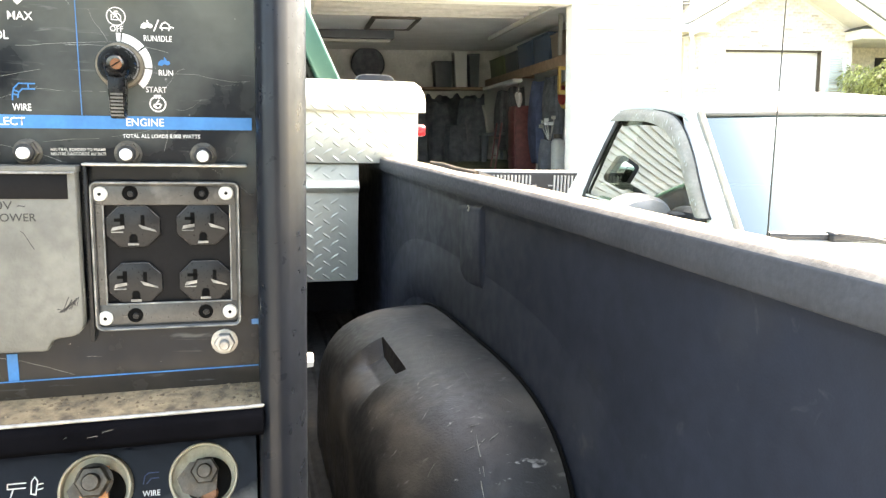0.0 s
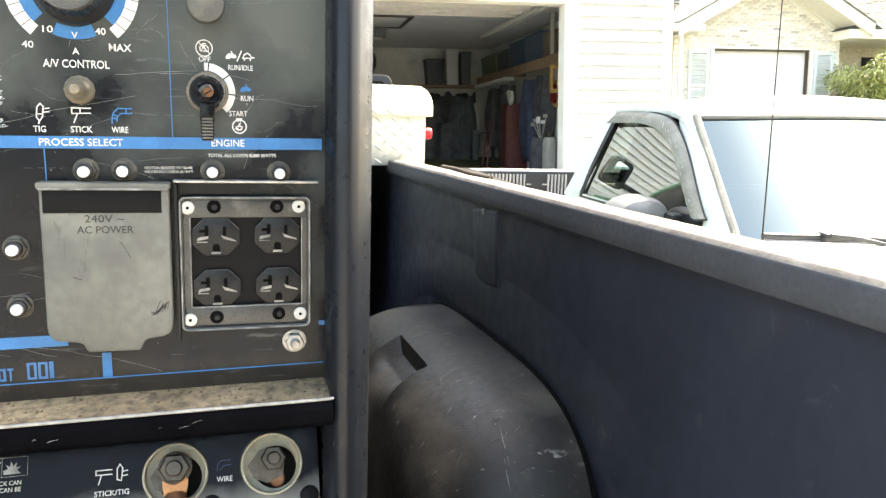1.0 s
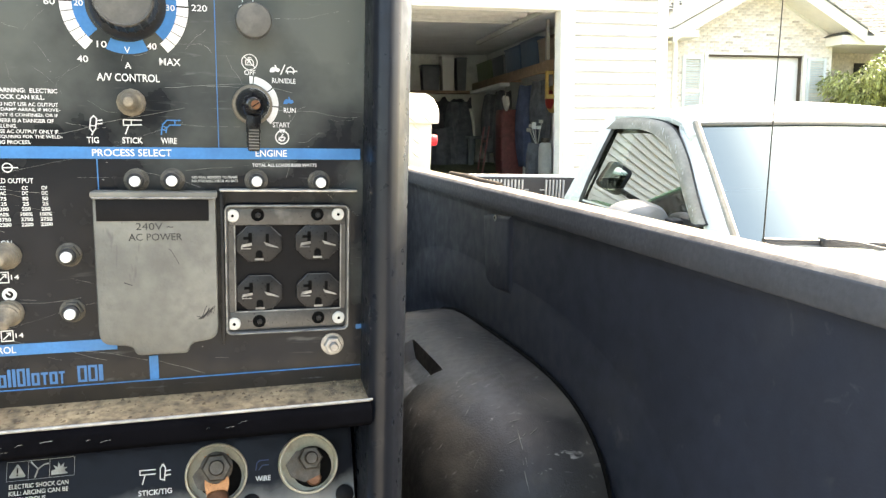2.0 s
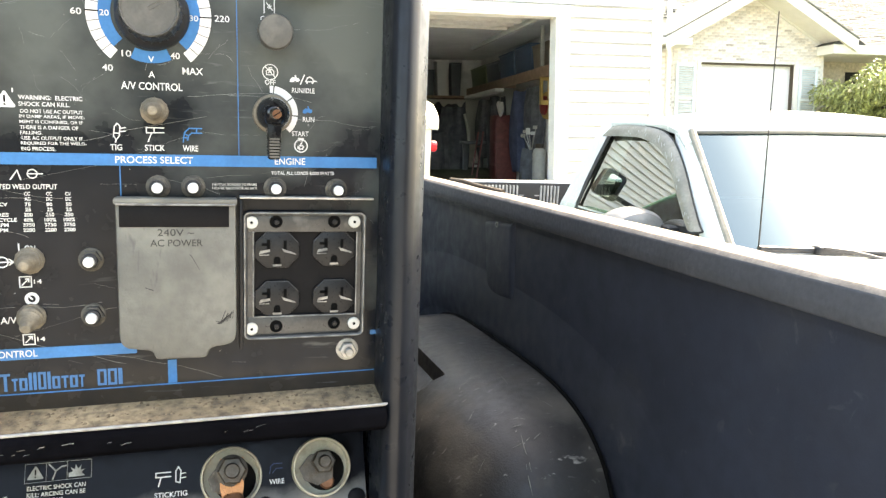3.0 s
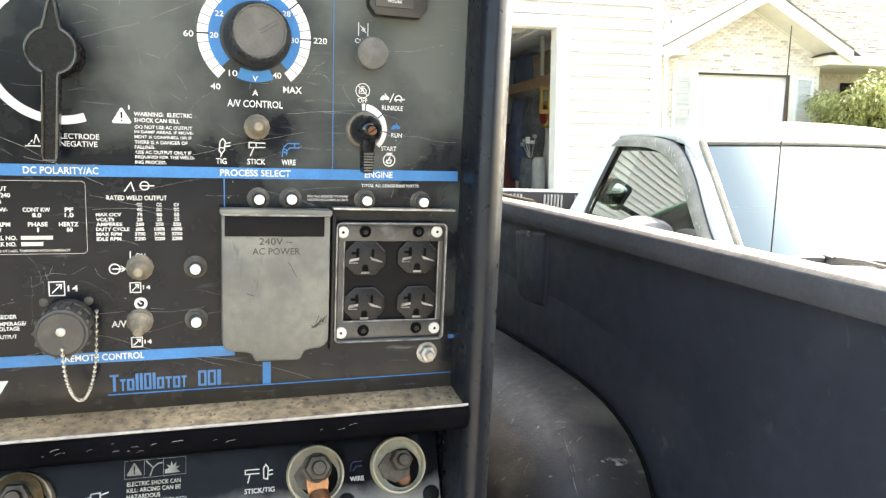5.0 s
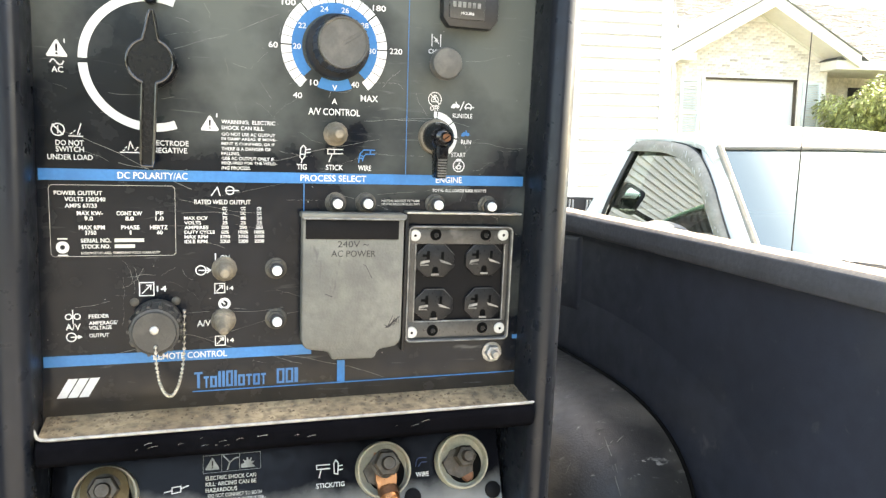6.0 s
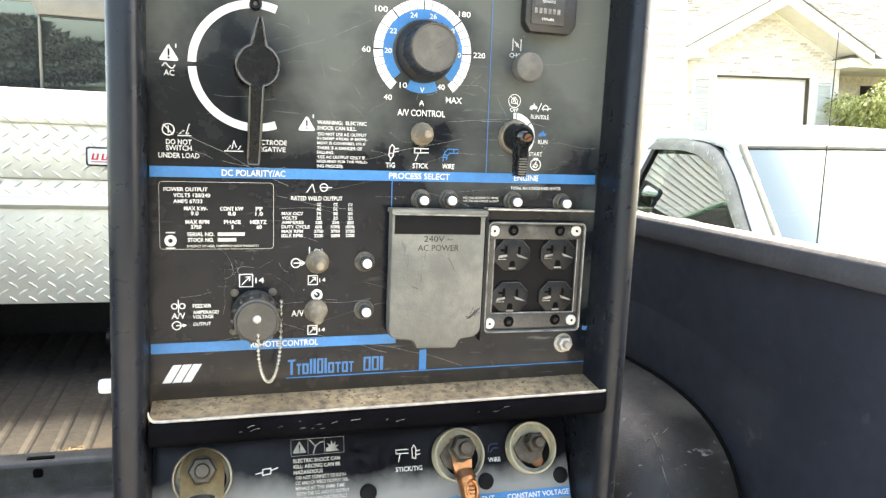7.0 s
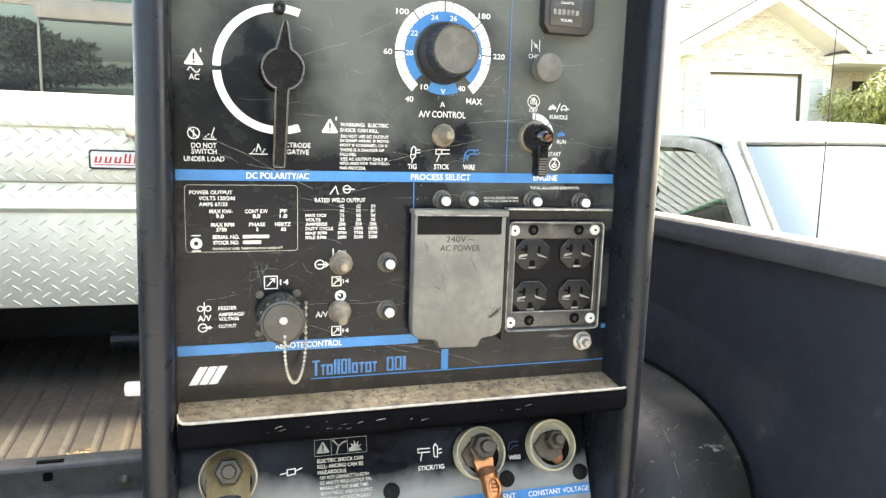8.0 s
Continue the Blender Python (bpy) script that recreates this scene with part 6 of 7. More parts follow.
def treads(x0, x1, z0, z1, y, pitch=0.0434, rise=0.0186):
    """Raised lozenges, row by row in alternate directions, as on tread plate."""
    bm = bmesh.new()
    for j in range(int((z1 - z0) / rise)):
        for i in range(int((x1 - x0) / pitch)):
            cx, cz = x0 + (i + (0.25 if j % 2 else 0.75)) * pitch, z0 + (j + 0.5) * rise
            a = radians(36 if j % 2 else -36)
            u, v = (math.cos(a), math.sin(a)), (-math.sin(a), math.cos(a))
            L, B = 0.0140, 0.0034

            def at(p, q, h):
                return bm.verts.new((cx + u[0] * p + v[0] * q, y - h, cz + u[1] * p + v[1] * q))
            e0, e1 = at(-L, 0, 0), at(L, 0, 0)
            top = (at(-L * 0.55, 0, 0.0018), at(L * 0.55, 0, 0.0018))
            for s in (1, -1):
                s0, s1 = at(-L * 0.45, s * B, 0), at(L * 0.45, s * B, 0)
                bm.faces.new((e0, s0, top[0])), bm.faces.new((s0, s1, top[1], top[0])), bm.faces.new((s1, e1, top[1]))
    return bm


part("tread_pattern", treads(BX0 - 0.15, BX1 + 0.15, 1.2365, 1.368, FY - 0.0002), M_TREAD, chest, kind="stuff")
part("tread_pattern", treads(BX0, BX1, 0.920, 1.158, FY + 0.0118), M_TREAD, chest, kind="stuff")
part("tread_pattern", treads(BX0, BX1, 1.191, 1.2325, FY + 0.0118), M_TREAD, chest, kind="stuff")
part("tread_pattern", treads(BX0 - 0.165, BX1 + 0.165, 1.3690, 1.3925, FY - 0.0122), M_TREAD, chest, kind="stuff")
badge = part("badge", prism(rounded(-0.4450, -0.2050, 1.2690, 1.3170, 0.007), "y", FY - 0.006, FY - 0.001, 0.001), M_BLACK, chest, "red and white badge with a dark border")
part("badge_field", flat([rounded(-0.4405, -0.2095, 1.2735, 1.3125, 0.005)], pose(0, FY - 0.0066, 0, 90)), M_WHITE, badge)
bars = [rect(-0.4330, -0.2160, 1.2790, 1.2812)]
for k in range(9):
    x, up = -0.4325 + 0.0225 * k, (0.0085 if k in (3, 4) else 0)
    for d in (0.0, 0.0105):
        bars.append([(x + d, 1.2848), (x + d + 0.0046, 1.2848), (x + d + 0.0080, 1.3005 + up), (x + d + 0.0034, 1.3005 + up)])
    bars.append([(x + 0.0042, 1.2848), (x + 0.0110, 1.2848), (x + 0.0117, 1.2880), (x + 0.0049, 1.2880)])
part("badge_bars", flat(bars, pose(0, FY - 0.0070, 0, 90)), M_RED, badge)
latch = part("latch", box(-0.3590, -0.3150, FY - 0.022, FY, 1.3500, 1.3860, 0.004), M_STEEL, chest, "bright paddle latch under the lid edge")
part("latch_bowl", lathe((-0.300, FY - 0.002, 1.362), (0, -1, 0), [(0.048, 0), (0.046, 0.010), (0.036, 0.016), (0, 0.017)], 24), M_STEEL, latch)
part("end_lamp", lathe((BX1 + 0.155, FY + 0.07, 1.320), (1, 0, 0), [(0.020, 0), (0.020, 0.012), (0.0165, 0.014), (0.0165, 0.030), (0.014, 0.034), (0, 0.034)], 20), M_RED, chest, "small red lens on a clear base")
part("end_lamp_base", lathe((BX1 + 0.150, FY + 0.07, 1.320), (1, 0, 0), [(0.026, 0), (0.026, 0.006), (0.0205, 0.010), (0, 0.010)], 20), M_PALE, chest)

# the pickup's own door mirrors; one shows over the lid
for s in (-1, 1):
    mx = MIDX + s * 1.305
    shell = part("door_mirror", prism(rounded(mx - 0.122, mx + 0.122, 1.28, 1.562, 0.050), "y", 4.12, 4.23, 0.014), M_BLACK, pickup, "black door mirror shell")
    part("mirror_glass", prism(rounded(mx - 0.070, mx + 0.070, 1.345, 1.520, 0.030), "y", 4.113, 4.124), M_MIRROR_GLASS, shell)
    part("mirror_arm", box(min(MIDX + s * 0.84, mx - s * 0.10), max(MIDX + s * 0.84, mx - s * 0.10), 4.15, 4.20, 1.32, 1.37, 0.006), M_BLACK, pickup)

# twig-like strap lying on the rail
part("strap", tube([(0.606, 1.04, 1.266), (0.601, 0.92, 1.272), (0.594, 0.80, 1.274), (0.600, 0.70, 1.276)], 0.0042, 8), M_BARK, pickup)

# ---- the white pickup beside it ----
WX = 2.552                                        # its middle line
white = thing("white_pickup_truck", (WX, 2.0, -0.08), "white compact pickup truck with smoked window visors parked nose-out", "pickup truck", m=TRUCK @ pose(1.6945, 2.0, 0, 0, 0, -3.0) @ pose(-1.692, -2.0, 0))


def wside(z):
    """Half width of the cab at a height: the sides lean in and round over towards the roof."""
    if z < 1.019:
        return 0.86
    u = z - 1.019
    return 0.86 - 0.22 * u - 0.20 * u * u


def quad_strip(rows):
    bm = bmesh.new()
    vs = [[bm.verts.new(p) for p in r] for r in rows]
    for a, c in zip(vs, vs[1:]):
        for k in range(len(a) - 1):
            bm.faces.new((a[k], a[k + 1], c[k + 1], c[k]))
    return bm


def eased(pts, n=6):
    """A smooth line through points of two numbers."""
    out = []
    for k in range(len(pts) - 1):
        p0, p1, p2, p3 = (Vector(pts[max(0, min(len(pts) - 1, k + d))]) for d in (-1, 0, 1, 2))
        for j in range(n):
            t = j / n
            out.append(tuple(0.5 * (2 * p1 + (p2 - p0) * t + (2 * p0 - 5 * p1 + 4 * p2 - p3) * t * t + (3 * p1 - p0 - 3 * p2 + p3) * t ** 3)))
    return out + [tuple(pts[-1])]


def screen_y(u, v):
    """The windscreen wraps round at its ends."""
    return 1.436 + 0.395 * v - 0.100 * (1 - abs(u) ** 4.5)


# roof with a crown
rows = []
for j in range(11):
    v = j / 10
    row = []
    for i in range(21):
        u = i / 10 - 1
        z = 1.383 + 0.022 * (1 - u ** 2) + 0.082 * (1 - abs(u) ** 3.0) * math.sin(math.pi * min(1, 0.001 + v * 0.86)) ** 0.6
        row.append((WX + u * 0.750, screen_y(u, 1.0) * (1 - v) + 2.51 * v, z))
    rows.append(row)
part("roof", quad_strip(rows), M_WHITE_PAINT, white, "glossy white roof")
VISOR_OUT = eased([(1.053, 1.532), (1.080, 1.569), (1.162, 1.662), (1.249, 1.761), (1.334, 1.889), (1.378, 1.999), (1.395, 2.13), (1.402, 2.298), (1.391, 2.435), (1.346, 2.481)])
VISOR_IN = eased([(1.046, 1.592), (1.084, 1.640), (1.140, 1.708), (1.215, 1.796), (1.281, 1.896), (1.325, 2.005), (1.347, 2.15), (1.347, 2.300), (1.342, 2.420), (1.338, 2.474)])
GLASS = eased([(1.010, 1.545), (1.080, 1.615), (1.180, 1.720), (1.280, 1.850), (1.345, 2.000), (1.372, 2.150), (1.370, 2.320), (1.350, 2.465)], 4) + [(1.170, 2.518), (0.998, 2.567)]
for s in (-1, 1):
    def on(z, y, out=0.0):
        return Vector((WX + s * (wside(z) + out), y, z))
    zs = (0.97, 1.03, 1.12, 1.21, 1.30, 1.36, 1.40)
    part("pillar", quad_strip([[on(z, 1.62 + (z - 1.043) * 1.00, -0.010) for z in zs], [on(z, 1.545 + (z - 1.043) * 1.02, 0.003) for z in zs], [on(z, 1.452 + (z - 1.027) * 1.035, -0.006) for z in zs], [Vector((WX + s * (0.800 - 0.056 * (z - 1.007) / 0.390), 1.430 + 0.400 * (z - 1.007) / 0.390, z + 0.003)) for z in zs]]), M_WHITE_PAINT, white, "white windscreen pillar")
    part("drip_rail", tube([on(1.330, 1.800, -0.004), on(1.383, 1.89, -0.004), on(1.403, 1.99, -0.004), on(1.408, 2.2, -0.004), on(1.40, 2.46, 0)], 0.020, 8), M_WHITE_PAINT, white)
    part("roof_corner", tube([on(1.335, 1.825, -0.014), on(1.368, 1.880, -0.014), on(1.392, 1.950, -0.016), on(1.400, 2.02, -0.016)], 0.024, 8), M_WHITE_PAINT, white)
    bm = bmesh.new()
    pts = [on(0.987, 2.60), on(0.987, 2.76), on(1.402, 2.57), on(1.402, 2.48)]
    a = [bm.verts.new(p) for p in pts]
    c = [bm.verts.new(p - Vector((s * 0.07, 0, 0))) for p in pts]
    bm.faces.new(a), bm.faces.new(c[::-1])
    for k in range(4):
        bm.faces.new((a[k], a[k - 1], c[k - 1], c[k]))
    part("rear_pillar", bm, M_WHITE_PAINT, white)
    # side glass, its black seal and the smoked visor along its top and front edge
    bm = bmesh.new()
    front = [g for g in GLASS[:-2]]
    heights = [0.995 + 0.378 * k / 26 for k in range(27)]
    rows = []
    for z in heights:
        y0 = next((a[1] + (c[1] - a[1]) * (z - a[0]) / max(1e-6, c[0] - a[0]) for a, c in zip(front, front[1:]) if a[0] <= z <= c[0]), 1.540 if z < 1.1 else 2.18)
        y1 = 2.567 - (z - 0.998) * 0.29
        rows.append([on(z, y0 + (y1 - y0) * k / 20, -0.012 + 0.010 * math.sin(math.pi * min(1, max(0, (y0 + (y1 - y0) * k / 20 - 1.53) / 1.04)))) for k in range(21)])
    part("side_window", quad_strip(rows), M_SIDEGLASS, white, "glossy curved side window")
    part("door_pillar", quad_strip([[on(z, 2.470 + (1.352 - z) * 0.290 - w, 0.004) for z in (1.352, 1.24, 1.12, 0.995)] for w in (0.034, 0.0)]), M_BLACK, white, "matt black strip behind the side glass")
    part("window_seal", tube([*[on(z, y, -0.006) for z, y in GLASS], on(*GLASS[0], -0.006)], 0.009, 6), M_BLACK, white)
    visor = part("window_visor", quad_strip([[on(z, y, 0.003) for z, y in VISOR_OUT], [on(z * 0.8 + a * 0.2, y * 0.8 + c * 0.2, 0.020) for (z, y), (a, c) in zip(VISOR_OUT, VISOR_IN)], [on(z * 0.45 + a * 0.55, y * 0.45 + c * 0.55, 0.027) for (z, y), (a, c) in zip(VISOR_OUT, VISOR_IN)], [on(a, c, 0.024) for a, c in VISOR_IN]]), M_VISOR, white, "weathered smoked plastic window visor")
    part("visor_edge", tube([on(z, y, 0.005) for z, y in VISOR_OUT], 0.0036, 6), M_BLACK, visor)
    part("visor_foot", tube([on(1.053, 1.532, 0.005), on(1.043, 1.560, 0.020), on(1.046, 1.592, 0.024)], 0.004, 6), M_BLACK, visor)
    chips = []
    rv = random.Random(17)
    for k in range(34):
        q = rv.randrange(4, len(VISOR_OUT) - 14)
        f = rv.uniform(0.25, 0.85)
        (z, y), (a, c) = VISOR_OUT[q], VISOR_IN[q]
        chips.append((z + (a - z) * f, y + (c - y) * f, rv.uniform(0.003, 0.014), rv.uniform(0.001, 0.003)))
    bm = bmesh.new()
    for z, y, l, w in chips:
        d = Vector((0.66, 0.75))
        bm.faces.new([bm.verts.new(on(z + p * d[1] * l + q * d[0] * w, y + p * d[0] * l - q * d[1] * w, 0.0285)) for p, q in ((-1, -0.3), (-0.2, -1), (1, -0.2), (0.4, 0.9))])
    part("visor_scuff", bm, M_PALE, visor, "pale flaked scuffs", kind="stuff", smooth=False)
    part("door", quad_strip([[on(z, y) for y in (1.44, 1.64, 2.12, 2.60, 2.74)] for z in (1.013, 0.92, 0.72, 0.40, 0.18)]), M_WHITE_PAINT, white)
    mirror = part("door_mirror", lathe((WX + s * 0.985, 1.775, 1.030), (s * 0.15, 1, 0), [(0, -0.062), (0.050, -0.058), (0.084, -0.044), (0.101, -0.012), (0.106, 0.030), (0.101, 0.044), (0, 0.044)], 32), M_MIRROR, white, "silver-grey door mirror")
    c = Vector((WX + s * 0.985, 1.775, 1.030)) - BASE[white.name]
    for v in mirror.data.vertices:
        dx, dz = (v.co.x - c.x) * 1.22, (v.co.z - c.z) * 0.70
        if -s * dx > 0 and dz < 0:
            dz *= 0.8
        v.co.x, v.co.z = c.x + dx, c.z + dz
    part("mirror_arm", box(min(WX + s * 0.84, WX + s * 0.90), max(WX + s * 0.84, WX + s * 0.90), 1.68, 1.76, 0.99, 1.045, 0.008), M_BLACK, white)
    part("mirror_sail", quad_strip([[on(z, y, 0.002) for y in (1.55, 1.62, 1.70)] for z in (1.00, 1.05)]), M_BLACK, white)
    part("bed_side", box(min(WX + s * 0.80, WX + s * 0.86), max(WX + s * 0.80, WX + s * 0.86), 2.78, 4.81, 0.40, 0.915, 0.015), M_WHITE_PAINT, white)
    part("bed_rail_liner", box(min(WX + s * 0.79, WX + s * 0.866), max(WX + s * 0.79, WX + s * 0.866), 2.78, 4.815, 0.9155, 0.922, 0.003), M_BLACK, white, "black liner lip over the bed side")
    for y in (0.72, 3.45):
        wheel(white, WX + s * 0.75, y, s, -0.08, 0.33)
    part("fender", box(min(WX + s * 0.62, WX + s * 0.87), max(WX + s * 0.62, WX + s * 0.87), 0.25, 1.45, 0.45, 0.990, 0.05, 4), M_WHITE_PAINT, white)

rows = []
for j in range(9):
    v = j / 8
    rows.append([(WX + (i / 12 - 1) * (0.800 - 0.058 * v), screen_y(i / 12 - 1, v), 1.007 + 0.374 * v + 0.022 * (1 - (i / 12 - 1) ** 2) * v) for i in range(25)])
part("windscreen", quad_strip(rows), M_SCREEN, white, "sky-reflecting windscreen")
part("windscreen_seal", tube([Vector(p) + Vector((0, -0.004, 0.002)) for p in rows[-1]], 0.008, 6), M_GREY_TRIM, white)
for s in (0, -1):
    part("windscreen_moulding", tube([Vector(r[s]) + Vector((0.010 if s else -0.010, -0.005, 0.006)) for r in rows], 0.0145, 8), M_VISOR, white, "weathered grey windscreen moulding")
rows = []
for j in range(8):
    v = j / 7
    rows.append([(WX + (i / 6 - 1) * 0.80, 1.43 - 1.15 * v - 0.09 * (1 - abs(i / 6 - 1) ** 4) * (1 - v), 0.999 - 0.09 * v ** 1.6 + 0.02 * (1 - (i / 6 - 1) ** 2)) for i in range(13)])
part("hood", quad_strip(rows), M_WHITE_PAINT, white, "glossy white hood")
part("grille", box(WX - 0.72, WX + 0.72, 0.20, 0.32, 0.30, 0.88, 0.03), M_BLACK, white)
part("cowl", box(WX - 0.76, WX + 0.76, 1.32, 1.46, 0.96, 0.994, 0.006), M_BLACK, white, "black cowl below the windscreen")
wiper = part("wiper", tube([(1.737, 1.292, 1.041), (1.815, 1.288, 1.038), (1.946, 1.284, 1.036), (2.15, 1.28, 1.026), (2.42, 1.276, 1.020)], 0.0105, 8), M_BLACK, white, "black windscreen wiper")
part("blade", tube([(1.737, 1.288, 1.028), (1.82, 1.284, 1.026), (1.96, 1.280, 1.022), (2.42, 1.272, 1.006)], 0.0040, 6), M_MIRROR, wiper)
part("arm", tube([(1.950, 1.262, 1.046), (2.05, 1.255, 1.036), (2.20, 1.262, 1.006), (2.50, 1.29, 1.000)], 0.0070, 8), M_BLACK, wiper)
part("pivot", box(1.930, 2.030, 1.256, 1.300, 1.022, 1.052, 0.010, 3), M_BLACK, wiper)
part("antenna", tube([(1.706, 1.25, 0.985), (1.677, 1.25, 1.742)], [0.0026, 0.0015], 8), M_BLACK, white, "thin black whip aerial")
part("antenna_base", lathe((1.706, 1.25, 0.97), (0, 0, 1), [(0.02, 0), (0.015, 0.02), (0.005, 0.03), (0, 0.03)], 14), M_BLACK, white)
part("seat", box(WX - 0.66, WX + 0.66, 2.32, 2.54, 0.45, 1.06, 0.05, 3), M_DARK_CAB, white, "dark bench seat")
part("dashboard", box(WX - 0.72, WX + 0.72, 1.47, 1.74, 0.66, 0.97, 0.05, 3), M_DARK_CAB, white)
part("cab_floor", box(WX - 0.78, WX + 0.78, 1.47, 2.70, 0.28, 0.38), M_DARK_CAB, white)
sw = [(WX + 0.38 + 0.18 * math.cos(math.tau * k / 20), 1.86 + 0.05 * math.sin(math.tau * k / 20), 1.00 + 0.17 * math.sin(math.tau * k / 20)) for k in range(21)]
part("steering_wheel", tube(sw, 0.016, 8), M_BLACK, white)
back = bmesh.new()
back.faces.new([back.verts.new(p) for p in ((WX - 0.62, 2.70, 1.04), (WX + 0.62, 2.70, 1.04), (WX + 0.60, 2.52, 1.38), (WX - 0.60, 2.52, 1.38))])
part("rear_window", back, M_CLEAR, white)
part("cab_back", box(WX - 0.82, WX + 0.82, 2.69, 2.75, 0.38, 1.04, 0.005), M_WHITE_PAINT, white)
gate = part("tailgate", box(WX - 0.80, WX + 0.80, 4.77, 4.82, 0.40, 0.919, 0.006), M_WHITE_PAINT, white)
part("tailgate_liner", box(WX - 0.79, WX + 0.79, 4.752, 4.768, 0.50, 0.903, 0.003), M_BLACK, gate, "black ribbed tailgate liner")
# ribs and pads of the black liner, coloured pale for the sky they catch
for x0, many in ((1.838, 13), (2.376, 6), (2.640, 12), (3.080, 9)):
    for k in range(many):
        part("rib", box(x0 + 0.0284 * k, x0 + 0.0284 * k + 0.0135, 4.736, 4.753, 0.54, 0.884, 0.003), M_RIB, gate)
for x in (2.205, 2.335):
    part("pad", box(x, x + 0.038, 4.744, 4.753, 0.801, 0.811, 0.002), M_RIB, gate)
part("bed_floor", box(WX - 0.80, WX + 0.80, 2.76, 4.76, 0.42, 0.46), M_BLACK, white)

# ---- inside the garage ----
G = HOUSE
door = thing("garage_door", (0.8, 8.3, 2.93), "white sectional garage door rolled up under the ceiling", "garage door", m=G)
for k in range(2):
    y = 7.30 + 0.56 * k
    p = part("door_panel", box(GX0 + 0.05, GX1 - 0.12, y, y + 0.545, 2.955, 2.99, 0.006), M_DOORWHITE, door)
    for j in range(3):
        part("stile", box(GX0 + 0.05, GX1 - 0.12, y + 0.02 + 0.24 * j, y + 0.055 + 0.24 * j, 2.915, 2.957, 0.004), M_PALE, p)
for x in (GX0 + 0.01, GX1 - 0.07):
    part("track", box(x, x + 0.05, 7.2, 10.2, 2.90, 2.955, 0.004), M_PALE, door)
hatch = thing("attic_hatch", (1.78, 10.2, 3.15), "pale square loft hatch set in the garage ceiling", "hatch", m=G)
part("board", box(1.50, 2.06, 9.80, 10.75, 3.120, 3.146, 0.004), M_DOORWHITE, hatch)
for b in ((1.44, 1.50, 9.74, 10.81), (2.06, 2.12, 9.74, 10.81), (1.50, 2.06, 9.74, 9.80), (1.50, 2.06, 10.75, 10.81)):
    part("frame", box(*b, 3.108, 3.146, 0.004), M_OLDSTEEL, hatch)
lamp = thing("strip_light", (1.55, 11.2, 3.15), "unlit grey twin-tube strip light on the garage ceiling", "strip light", m=G)
part("housing", box(0.60, 1.92, 11.0, 11.30, 3.02, 3.146, 0.01), M_BINDARK, lamp)
for y in (11.08, 11.22):
    part("tube", tube([(0.65, y, 3.000), (1.87, y, 3.000)], 0.016, 10), M_PALE, lamp)
fan = thing("wall_fan", (1.75, 13.44, 2.85), "dark round fan hung on the garage back wall", "fan", m=G)
part("cage", lathe((1.75, 13.38, 2.88), (0, -1, 0), [(0.30, 0), (0.31, 0.05), (0.28, 0.12), (0.10, 0.15), (0, 0.15)], 30), M_CLOTH, fan)
part("stem", box(1.71, 1.79, 13.38, 13.46, 2.40, 2.70, 0.01), M_CLOTH, fan)

shelf_unit = thing("wall_shelf", (4.18, 10.4, 2.45), "long timber storage shelf along the garage side wall", "shelf", m=G)
part("beam", box(3.985, 4.025, 7.40, 13.40, 2.45, 2.60, 0.004), M_WOOD, shelf_unit)
part("post", box(3.935, 3.980, 9.27, 9.33, 2.601, 3.145, 0.004), M_PALE, shelf_unit)
part("board", box(4.026, 4.355, 7.40, 13.40, 2.585, 2.603), M_WOOD, shelf_unit)
for y in (8.4, 9.9, 11.4, 12.9):
    part("bracket", box(4.03, 4.355, y, y + 0.04, 2.47, 2.583, 0.003), M_WOOD, shelf_unit)


def bin_box(name, y0, y1, z1, material, label, cat, lid=None, x0=4.05, x1=4.34, z0=2.605):
    t = thing(name, ((x0 + x1) / 2, (y0 + y1) / 2, z0), label, cat, m=G)
    bm = bmesh.new()
    d = 0.02
    lo = [bm.verts.new(p) for p in ((x0 + d, y0 + d, z0), (x1 - d, y0 + d, z0), (x1 - d, y1 - d, z0), (x0 + d, y1 - d, z0))]
    hi = [bm.verts.new(p) for p in ((x0, y0, z1 - 0.03), (x1, y0, z1 - 0.03), (x1, y1, z1 - 0.03), (x0, y1, z1 - 0.03))]
    bm.faces.new(lo), bm.faces.new(hi[::-1])
    for k in range(4):
        bm.faces.new((lo[k], lo[k - 1], hi[k - 1], hi[k]))
    bmesh.ops.recalc_face_normals(bm, faces=bm.faces)
    bmesh.ops.bevel(bm, geom=bm.edges[:], offset=0.012, segments=2, profile=0.5, affect="EDGES")
    part("tub", bm, material, t)
    part("lid", box(x0 - 0.012, x1 + 0.005, y0 - 0.008, y1 + 0.008, z1 - 0.03, z1, 0.008), lid or material, t)


bin_box("cardboard_box", 8.50, 9.10, 2.98, M_CARD, "brown cardboard carton on the garage shelf", "box")
bin_box("cardboard_box", 9.16, 9.95, 2.95, M_CARD, "brown cardboard carton on the garage shelf", "box")
bin_box("storage_bin", 10.02, 10.75, 3.02, M_BINBLUE, "blue plastic storage bin on the garage shelf", "storage bin")
bin_box("storage_bin", 10.80, 11.55, 3.00, M_BINBLUE, "blue plastic storage bin on the garage shelf", "storage bin")
bin_box("storage_bin", 11.60, 12.30, 2.94, M_BINDARK, "dark plastic storage bin on the garage shelf", "storage bin")
bin_box("storage_bin", 12.35, 13.30, 2.95, M_BINGREEN, "olive green plastic storage bin on the garage shelf", "storage bin")
bin_box("white_carton", 13.15, 13.42, 3.10, M_DOORWHITE, "tall white carton by the garage back wall", "box", x0=3.34, x1=3.58, z0=2.45)
